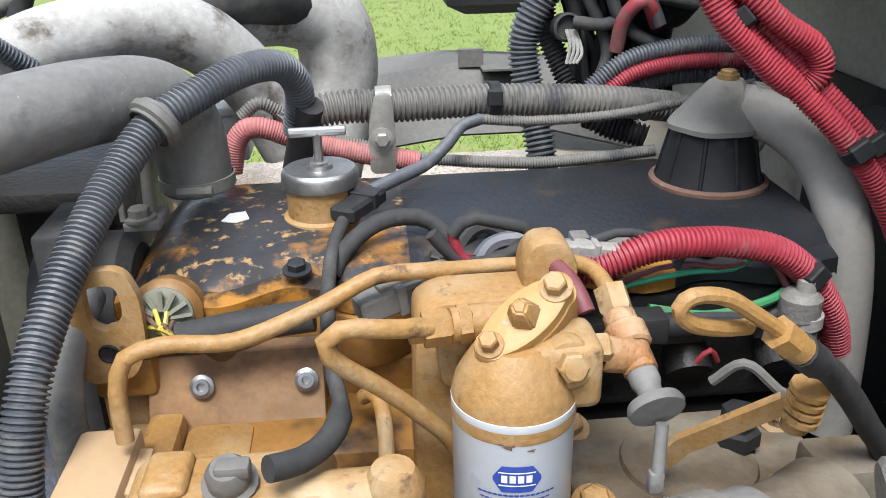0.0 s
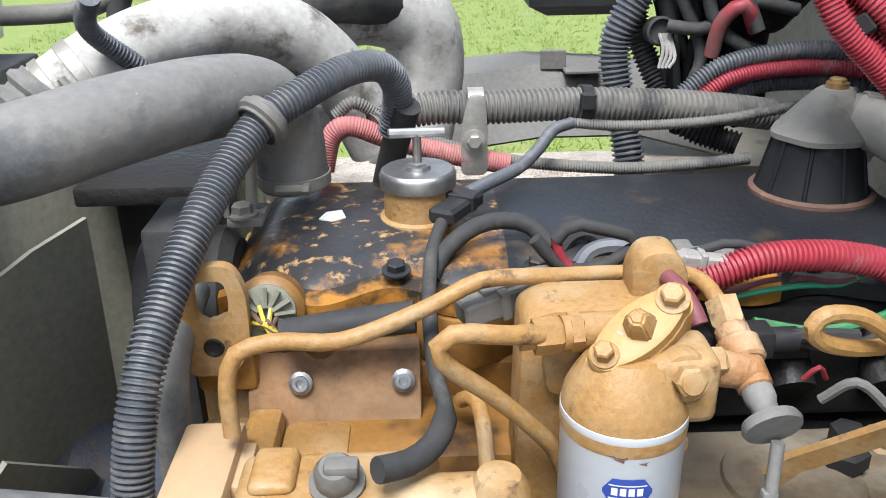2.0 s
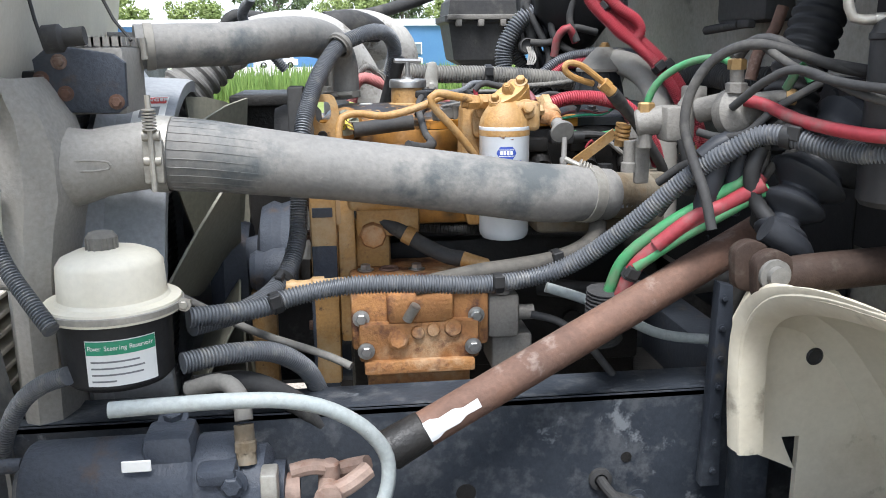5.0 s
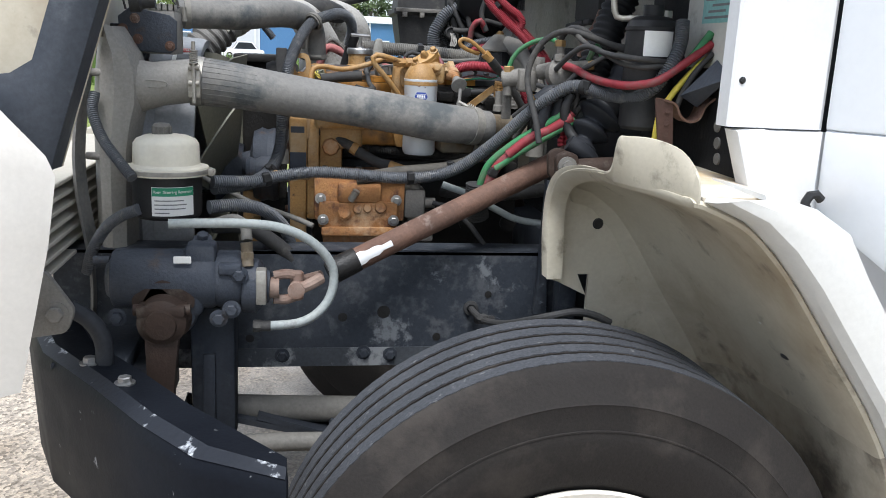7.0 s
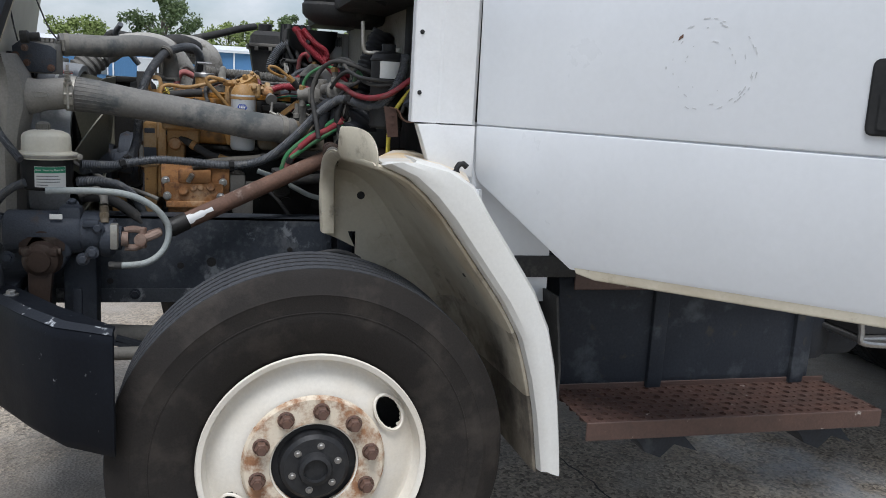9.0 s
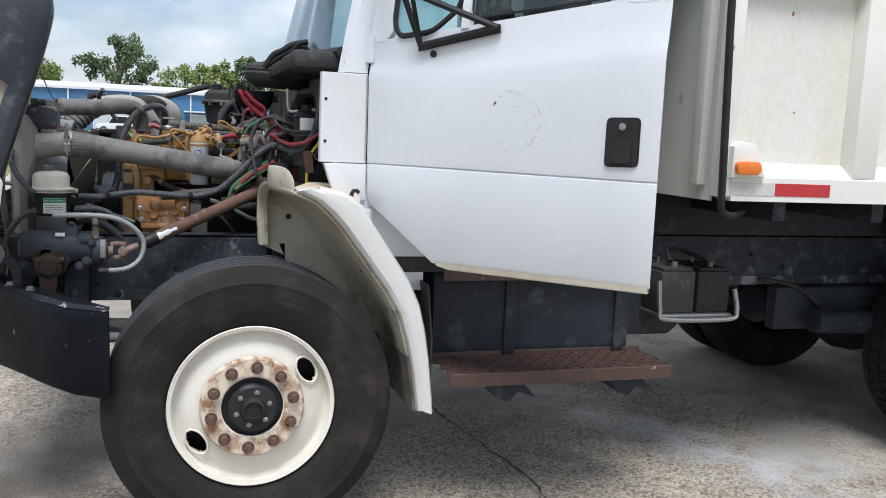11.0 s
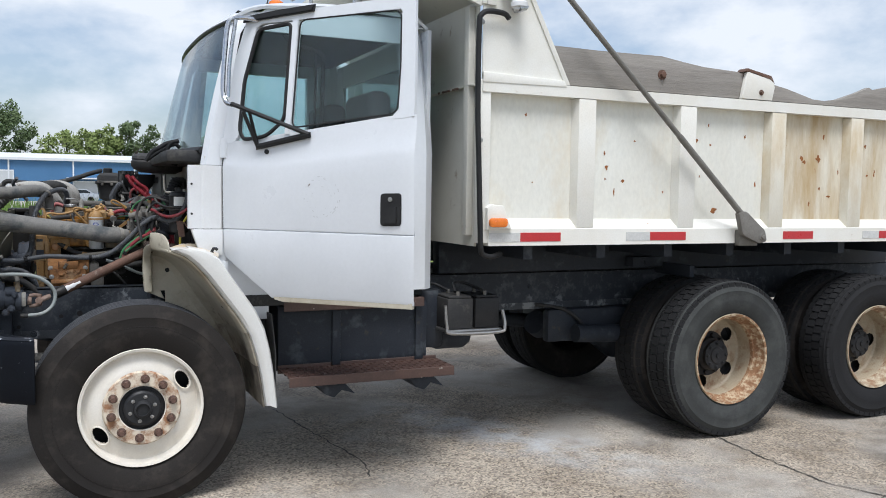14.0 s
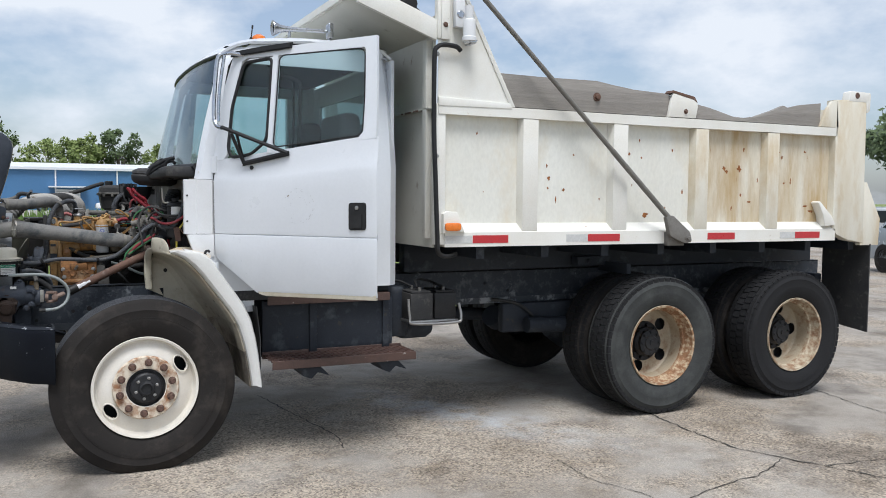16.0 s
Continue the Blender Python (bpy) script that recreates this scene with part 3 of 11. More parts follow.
# ---- ground ----
def concrete_material():
    m, n, l, p = nodes_of("stained_exposed_aggregate_concrete")
    tc = n.new("ShaderNodeTexCoord")

    def tex(kind, sc, detail=6.0):
        t = n.new("ShaderNodeTex" + kind)
        t.inputs["Scale"].default_value = sc
        if kind == "Noise":
            t.inputs["Detail"].default_value = detail
            t.inputs["Roughness"].default_value = 0.62
        l.new(tc.outputs["Object"], t.inputs["Vector"])
        return t

    def ramp(src, stops):
        r = n.new("ShaderNodeValToRGB")
        e = r.color_ramp.elements
        while len(e) < len(stops):
            e.new(0.5)
        for el, (at, c) in zip(e, stops):
            el.position, el.color = at, (*c, 1)
        l.new(src, r.inputs[0])
        return r.outputs[0]

    def mix(a, b, f, how="MIX"):
        x = n.new("ShaderNodeMix")
        x.data_type, x.blend_type = "RGBA", how
        if isinstance(f, float):
            x.inputs[0].default_value = f
        else:
            l.new(f, x.inputs[0])
        l.new(a, x.inputs[6])
        l.new(b, x.inputs[7])
        return x.outputs[2]

    broad = ramp(tex("Noise", 0.45).outputs[0], [(0.32, (0.232, 0.208, 0.174)), (0.50, (0.312, 0.288, 0.252)), (0.68, (0.385, 0.365, 0.33))])
    mid = ramp(tex("Noise", 3.2, 9).outputs[0], [(0.32, (0.72, 0.69, 0.65)), (0.52, (1.0, 1.0, 1.0)), (0.72, (1.10, 1.10, 1.10))])
    vor = tex("Voronoi", 85.0)
    gritty = ramp(tex("Noise", 0.7, 5).outputs[0], [(0.44, (0, 0, 0)), (0.56, (1, 1, 1))])
    stones = ramp(vor.outputs["Color"], [(0.12, (0.34, 0.29, 0.24)), (0.45, (0.92, 0.87, 0.80)), (0.85, (1.55, 1.42, 1.25))])
    fines = ramp(tex("Noise", 130.0, 4).outputs[0], [(0.30, (0.72, 0.70, 0.68)), (0.70, (1.22, 1.2, 1.18))])
    stain = ramp(tex("Noise", 1.1, 10).outputs[0], [(0.36, (0.36, 0.34, 0.33)), (0.47, (1, 1, 1))])
    oil = ramp(tex("Noise", 6.5, 6).outputs[0], [(0.27, (0.30, 0.28, 0.27)), (0.33, (1, 1, 1))])
    c = mix(broad, mid, 1.0, "MULTIPLY")
    plain = c
    c = mix(c, stones, 0.85, "MULTIPLY")
    c = mix(plain, c, gritty)
    c = mix(c, fines, 1.0, "MULTIPLY")
    c = mix(c, stain, 0.6, "MULTIPLY")
    c = mix(c, oil, 0.7, "MULTIPLY")
    # pale blue-grey ragged streak reaching out from under the truck
    mp = n.new("ShaderNodeMapping")
    mp.vector_type = "TEXTURE"
    mp.inputs["Location"].default_value, mp.inputs["Rotation"].default_value, mp.inputs["Scale"].default_value = (2.25, -0.75, 0), (0, 0, radians(-62)), (1.5, 0.42, 1)
    l.new(tc.outputs["Object"], mp.inputs[0])
    gr = n.new("ShaderNodeTexGradient")
    gr.gradient_type = "SPHERICAL"
    l.new(mp.outputs[0], gr.inputs[0])
    ragged = ramp(tex("Noise", 4.5, 8).outputs[0], [(0.40, (0, 0, 0)), (0.68, (1, 1, 1))])
    fac = mix(gr.outputs[0], ragged, 1.0, "MULTIPLY")
    pale = n.new("ShaderNodeRGB")
    pale.outputs[0].default_value = (0.50, 0.53, 0.56, 1)
    c = mix(c, pale.outputs[0], fac)
    l.new(c, p.inputs["Base Color"])
    p.inputs["Roughness"].default_value = 0.88
    b = n.new("ShaderNodeBump")
    b.inputs["Strength"].default_value, b.inputs["Distance"].default_value = 0.5, 0.006
    l.new(vor.outputs["Distance"], b.inputs["Height"])
    l.new(b.outputs[0], p.inputs["Normal"])
    return m


M["concrete"] = concrete_material()
M["grass"] = surf("mown_grass", (0.135, 0.19, 0.032), (0.185, 0.225, 0.055), 1.6, 0.9, bump=0.6, grain=38, bump_scale=0.03, spots=(0.23, 0.22, 0.09), spot_scale=2.6, spot_at=0.64,
                  spot_soft=0.1, stretch=(1, 0.45, 1))
M["blade"] = surf("grass_blades", (0.14, 0.195, 0.035), (0.18, 0.225, 0.055), 3, 0.9, spec=0.1, bump=0)
M["reed"] = surf("tall_weeds", (0.10, 0.19, 0.035), (0.17, 0.24, 0.06), 2, 0.85, bump=0)
M["crack"] = surf("crack_filler", (0.055, 0.05, 0.045), (0.08, 0.075, 0.065), 8, 0.95, bump=0.2)
M["gravel"] = surf("pale_gravel_lot", (0.42, 0.40, 0.36), (0.34, 0.32, 0.28), 0.3, 0.95, bump=0.2, grain=6)

bm = BM()
skin(bm, [[(x, y, -0.03) for x in (-1500, -40, -12, -4, 4, 12, 40, 1500)] for y in (-1500, -40, 0, 6, 30, 110, 1500)])
solo("ground", bm, M["grass"], (0, 0, -0.03), "mown green lawn reaching to the horizon", "ground", kind="structure", smooth=0)
bm = BM()
box(bm, (-60, -30, -0.16), (60, 4.6, 0.0))
solo("pavement", bm, M["concrete"], (0, 0, -0.16), "stained exposed-aggregate concrete yard", "pavement", kind="structure", smooth=0)
bm = BM()
box(bm, (8.5, 4.6, -0.16), (60, 60, -0.001))
solo("parking_pavement", bm, M["concrete"], (20, 20, -0.16), "pale concrete car park behind the truck", "pavement", kind="structure", smooth=0)
bm = BM()
box(bm, (-150, 60, -0.16), (8.5, 104, -0.008))
solo("gravel_lot", bm, M["gravel"], (0, 80, -0.16), "pale gravel lot before the blue building", "ground", kind="structure", smooth=0)

rng = random.Random(5)


def crack(pts, w):
    bm = BM()
    line = [Vector((*p, 0.0)) for p in pts]
    fine = spline(line, 0.05)
    a = []
    for k, q in enumerate(fine):
        d = (fine[min(k + 1, len(fine) - 1)] - fine[max(k - 1, 0)]).normalized()
        s = Vector((-d.y, d.x, 0))
        ww = w * rng.uniform(0.4, 1.3)
        j = s * rng.uniform(-0.012, 0.012)
        a.append([(q + j + s * ww)[:2] + (0.0045,), (q + j - s * ww)[:2] + (0.0045,)])
    skin(bm, a)
    return solo("pavement_crack", bm, M["crack"], fine[0], "thin dark crack in the concrete", "crack", "cracks in the concrete", "structure", 0)


crack([(3.49, -1.05), (3.44, -1.5), (3.41, -2.03), (3.53, -2.35), (3.63, -2.58), (3.80, -2.95), (4.2, -3.7)], 0.006)
crack([(3.53, -2.35), (3.16, -2.53), (2.89, -2.57), (2.5, -2.68), (2.1, -2.9)], 0.004)
crack([(5.28, -0.9), (5.25, -1.08), (5.17, -1.47), (5.1, -1.86), (5.2, -2.4)], 0.005)
crack([(1.0, 0.5), (1.1, -0.2), (1.2, -0.8), (1.15, -1.1)], 0.005)
crack([(3.63, -2.58), (3.89, -2.6), (4.3, -2.64), (5.2, -2.6)], 0.004)
crack([(2.24, -1.84), (2.23, -2.22), (2.34, -2.51), (2.3, -2.8)], 0.003)

# lawn blades on the strip behind the yard
vs, fs = [], []
for k in range(15000):
    x, y = rng.uniform(-5, 7), 4.7 + 12 * rng.random() ** 1.4
    for j in range(3):
        a, h, w = rng.uniform(0, 6.28), rng.uniform(0.015, 0.045), rng.uniform(0.003, 0.006)
        bx, by = x + rng.uniform(-0.05, 0.05), y + rng.uniform(-0.05, 0.05)
        i = len(vs)
        vs += [(bx - w * math.cos(a), by - w * math.sin(a), -0.03), (bx + w * math.cos(a), by + w * math.sin(a), -0.03),
               (bx + rng.uniform(-0.04, 0.04), by + rng.uniform(-0.04, 0.04), -0.03 + h)]
        fs.append((i, i + 1, i + 2))
me = bpy.data.meshes.new("lawn_blades")
me.from_pydata(vs, [], fs)
me.materials.append(M["blade"])
tagged(new("lawn_blades", me), "short green grass blades on the lawn", "grass", kind="stuff")
# tall weeds along the far side of the lawn
vs, fs = [], []
for k in range(7000):
    x, y = rng.uniform(-22, 14), rng.uniform(26, 31)
    for j in range(2):
        a, h, w = rng.uniform(0, 3.14), rng.uniform(0.4, 1.25), rng.uniform(0.012, 0.03)
        i = len(vs)
        lx, ly = rng.uniform(-0.2, 0.2), rng.uniform(-0.2, 0.2)
        vs += [(x - w * math.cos(a), y - w * math.sin(a), -0.03), (x + w * math.cos(a), y + w * math.sin(a), -0.03),
               (x + lx * 0.4 + w * math.cos(a), y + ly * 0.4, h * 0.6), (x + lx, y + ly, h)]
        fs += [(i, i + 1, i + 2), (i, i + 2, i + 3)]
me = bpy.data.meshes.new("tall_weeds")
me.from_pydata(vs, [], fs)
me.materials.append(M["reed"])
tagged(new("tall_weeds", me), "tall green weeds along the lawn", "weeds", kind="stuff")


# ---- blue metal building and trees beyond ----
M["siding"] = surf("blue_metal_siding", (0.075, 0.19, 0.36), (0.065, 0.17, 0.33), 0.3, 0.5, bump=0)
M["trimw"] = surf("white_metal_trim", (0.72, 0.74, 0.76), (0.62, 0.64, 0.66), 0.5, 0.5, bump=0)
M["doorw"] = surf("grey_white_roller_door", (0.55, 0.57, 0.58), (0.48, 0.50, 0.51), 0.5, 0.5, bump=0)
M["winw"] = surf("dull_window", (0.10, 0.13, 0.15), (0.15, 0.18, 0.2), 0.7, 0.2, bump=0)
B0, B1, BY, BH = -62.0, 34.0, 100.0, 4.55
shed = thing("metal_building", (0, BY, 0), "long low blue metal building with white eaves and downpipes", "building")
bm = BM()
x = B0
while x < B1:  # ribbed sheet wall
    for a, b, d in ((x, x + 0.26, 0.0), (x + 0.26, x + 0.30, 0.04)):
        box(bm, (a, BY - d, 0), (b, BY + 0.15, BH))
    x += 0.30
part("wall", bm, M["siding"], shed, smooth=0)
bm = BM()
prism(bm, [(BY - 0.35, BH), (BY - 0.35, BH + 0.28), (BY + 9, BH + 1.1), (BY + 18, BH + 0.28), (BY + 18, BH)], "x", B0 - 0.3, B1 + 0.3)
part("roof", bm, M["trimw"], shed, "white metal roof with a pale eave")
bm = BM()
box(bm, (B0, BY + 0.2, 0), (B1, BY + 17.6, BH - 0.05))
part("inner_wall", bm, M["siding"], shed, smooth=0)
for k in range(13):
    px = -58 + k * 6.55
    bm = BM()
    box(bm, (px - 0.08, BY - 0.16, 0), (px + 0.08, BY - 0.04, BH))
    part("downpipe", bm, M["trimw"], shed, "white downpipe", smooth=0)
for (a, b, z0, z1, mm) in ((-9.5, -5.2, 0, 3.3, "doorw"), (-30, -26, 0, 3.4, "doorw"), (-21.4, -20.2, 1.2, 2.4, "winw"), (1.0, 3.4, 0, 2.2, "doorw"), (-14, -12.8, 1.3, 2.5, "winw"),
                           (8.5, 9.7, 1.3, 2.5, "winw"), (-38, -36.8, 1.2, 2.4, "winw"), (14, 18, 0, 3.2, "doorw")):
    bm = BM()
    box(bm, (a, BY - 0.10, z0), (b, BY - 0.045, z1))
    o = part("door" if mm == "doorw" else "window", bm, M[mm], shed, smooth=0)
    bm = BM()
    for q in ((a - 0.12, z0, a, z1), (b, z0, b + 0.12, z1), (a - 0.12, z1, b + 0.12, z1 + 0.14)):
        box(bm, (q[0], BY - 0.13, q[1]), (q[2], BY - 0.045, q[3]))
    part("frame", bm, M["trimw"], o, smooth=0)
bm = BM()
box(bm, (0.2, BY - 1.5, 2.55), (4.2, BY - 0.05, 2.7))
part("canopy", bm, M["trimw"], shed, "small white door canopy", smooth=0)

M["leafd"] = surf("dark_oak_leaves", (0.070, 0.105, 0.040), (0.105, 0.145, 0.058), 0.5, 0.8, bump=0)
M["leafl"] = surf("light_green_leaves", (0.15, 0.205, 0.055), (0.20, 0.24, 0.075), 0.5, 0.8, bump=0)
M["bark"] = surf("grey_bark", (0.11, 0.095, 0.08), (0.08, 0.07, 0.06), 2, 0.9, bump=0.3)


def tree(x, y, h, spread, mat, seed, label, gaps=0.45):
    r = random.Random(seed)
    t = thing("tree", (x, y, 0), label, "tree", "trees behind the building")
    bm = BM()
    tube(bm, [(x, y, -0.1), (x + 0.1, y, h * 0.2), (x - 0.2, y, h * 0.42), (x, y, h * 0.7)], lambda k: 0.32 * (1 - k / 60), 8, h / 40)
    clumps = []
    for k in range(11):
        a, e = r.uniform(0, 6.28), r.uniform(0.25, 1.0)
        tip = Vector((x + math.cos(a) * spread * 0.8 * r.uniform(0.4, 1), y + math.sin(a) * spread * 0.8, h * (0.4 + 0.5 * e)))
        tube(bm, [(x, y, h * 0.28 + h * 0.2 * e), ((x + tip.x) / 2, (y + tip.y) / 2, tip.z * 0.85), tip], lambda k: max(0.12 - k * 0.006, 0.03), 5, h / 24)
        clumps.append((tip, r.uniform(0.16, 0.27) * spread * 1.2))
    part("trunk", bm, M["bark"], t)
    for k in range(26):
        a, q = r.uniform(0, 6.28), r.uniform(0, 1) ** 0.6
        z = h * r.uniform(0.34, 0.97)
        w = spread * math.sin(math.pi * min(max((z / h - 0.22) / 0.82, 0.05), 1)) ** 0.6
        clumps.append((Vector((x + math.cos(a) * w * q, y + math.sin(a) * w * q, z)), r.uniform(0.12, 0.24) * spread))
    vs, fs = [], []
    for c, cr in clumps:
        for k in range(120):
            d = Vector((r.gauss(0, 1), r.gauss(0, 1), r.gauss(0, 0.8))).normalized() * cr * r.uniform(0.45, 1.05)
            p = c + d
            u = Vector((r.gauss(0, 1), r.gauss(0, 1), r.gauss(0, 1))).normalized() * r.uniform(0.14, 0.34)
            v = u.orthogonal().normalized() * u.length * 0.6
            i = len(vs)
            vs += [tuple(p - u - Vector(t.location)), tuple(p + v - Vector(t.location)), tuple(p + u - Vector(t.location)), tuple(p - v - Vector(t.location))]
            fs.append((i, i + 1, i + 2, i + 3))
    me = bpy.data.meshes.new("crown")
    me.from_pydata(vs, [], fs)
    me.materials.append(mat)
    o = new("crown", me)
    o.parent = t
    return t


tree(-9.5, 140, 14.3, 6.0, M["leafd"], 1, "large dark spreading oak behind the building")
tree(-21, 136, 9.4, 5.5, M["leafl"], 2, "light green rounded tree behind the building")
tree(-33, 138, 10.5, 5.5, M["leafl"], 3, "light green tree behind the building")
tree(-44, 140, 12.5, 6, M["leafd"], 4, "dark green tree behind the building")
tree(0.5, 136, 10.2, 5.0, M["leafl"], 5, "light green tree behind the building")
tree(5.8, 139, 11.2, 4.0, M["leafl"], 6, "light green tree behind the building")
tree(11.0, 141, 12.4, 4.5, M["leafd"], 7, "tall dark green tree behind the building")
tree(19, 140, 10.0, 5.5, M["leafl"], 8, "green tree behind the building")
tree(28, 140, 9.5, 5.5, M["leafd"], 9, "green tree behind the building")
tree(-56, 142, 12, 6, M["leafd"], 10, "dark green tree behind the building")
tree(46, 25.5, 7.6, 4.2, M["leafd"], 11, "dark green tree beyond the car park")
tree(52, 30, 8.4, 5, M["leafd"], 12, "dark green tree beyond the car park")
tree(58, 27, 8.0, 5, M["leafd"], 13, "dark green tree beyond the car park")


# ---- dump truck ----
M["rimring"] = surf("rusted_bolt_circle", (0.24, 0.110, 0.055), (0.40, 0.22, 0.11), 26, 0.75, bump=0.3, spots=(0.66, 0.58, 0.46), spot_scale=24, spot_at=0.47, spot_soft=0.09)
# dusty tread; the sky's bluish reflection is painted into this lighter grey
M["ribgrey"] = surf("sky_toned_dusty_tread", (0.043, 0.046, 0.052), (0.070, 0.073, 0.080), 9, 0.75, spec=0.2, bump=0.35, grain=200, gv=0.3, spots=(0.15, 0.15, 0.15), spot_scale=70, spot_at=0.66, spot_soft=0.05)
M["firewall"] = surf("grey_beige_firewall", (0.29, 0.275, 0.24), (0.22, 0.205, 0.175), 5, 0.7, bump=0.1, spots=(0.08, 0.072, 0.064), spot_scale=9, spot_at=0.66, spot_soft=0.08)
M["scuff"] = surf("scuffed_black_steel", (0.012, 0.014, 0.019), (0.02, 0.023, 0.029), 4, 0.45, bump=0.1, spots=(0.42, 0.44, 0.46), spot_scale=16, spot_at=0.60, spot_soft=0.03)
M["rail"] = surf("peeling_black_rail_paint", (0.024, 0.029, 0.037), (0.042, 0.048, 0.058), 6, 0.5, bump=0.2, spots=(0.15, 0.16, 0.17), spot_scale=9, spot_at=0.635, spot_soft=0.025, spots2=(0.075, 0.08, 0.087), spot2_scale=22, spot2_at=0.58, spot2_soft=0.07)
M["wornrail"] = surf("worn_rail_edge", (0.042, 0.047, 0.054), (0.07, 0.076, 0.084), 8, 0.5, bump=0.2, spots=(0.22, 0.23, 0.235), spot_scale=11, spot_at=0.53, spot_soft=0.04)
M["cheek"] = surf("dusty_white_fender_cheek", (0.60, 0.57, 0.52), (0.54, 0.51, 0.46), 6, 0.5, bump=0.04, gv=0.04, spots=(0.42, 0.33, 0.22), spot_scale=7, spot_at=0.70, spot_soft=0.07)
M["rustspot"] = surf("orange_rust", (0.34, 0.13, 0.035), (0.18, 0.065, 0.02), 40, 0.85, bump=0.2)
truck = thing("dump_truck", (0, 0, 0), "white conventional dump truck with its hood tilted open on the yard", "truck")


def tyre_profile(R, ri, w, ribs):
    """Half-round tyre section as (radius, distance): sidewall, shoulder, tread with grooves."""
    h = w / 2
    pr = [(ri - 0.004, -h * 0.72), (ri + 0.012, -h * 0.80), (ri + 0.03, -h * 0.90), (ri + (R - ri) * 0.45, -h), (ri + (R - ri) * 0.50, -h * 1.004), (ri + (R - ri) * 0.72, -h * 0.965),
          (ri + (R - ri) * 0.735, -h * 0.975), (ri + (R - ri) * 0.75, -h * 0.955), (R - 0.022, -h * 0.87), (R - 0.006, -h * 0.80)]
    t0, t1 = -h * 0.78, h * 0.78
    step = (t1 - t0) / ribs
    for k in range(ribs):
        a, b = t0 + step * k, t0 + step * (k + 1)
        pr += [(R, a + 0.003), (R, b - 0.003)]
        if k < ribs - 1:
            pr += [(R - 0.011, b - 0.0026), (R - 0.011, b + 0.0026)]
    return pr + [(r, -y) for r, y in reversed(pr[:10])]


def rim_disc(bm, prof, seg, holes):
    """A lathed disc round y with oval hand holes cut out: holes of (radius, angle, size along, size across)."""
    rings = []
    for r, y in prof:
        rings.append([bm.verts.new((r * math.cos(2 * math.pi * k / seg), y, r * math.sin(2 * math.pi * k / seg))) for k in range(seg)])
    for (a, pa), (b, pb) in zip(zip(rings, prof), list(zip(rings, prof))[1:]):
        for k in range(seg):
            rm, th = (pa[0] + pb[0]) / 2, 2 * math.pi * (k + 0.5) / seg
            cut = False
            for hr, ha, la, lr in holes:
                dt = (th - ha + math.pi) % (2 * math.pi) - math.pi
                if (dt * rm / la) ** 2 + ((rm - hr) / lr) ** 2 < 1:
                    cut = True
            if not cut:
                k2 = (k + 1) % seg
                bm.faces.new((a[k], a[k2], b[k2], b[k]))
    return bm


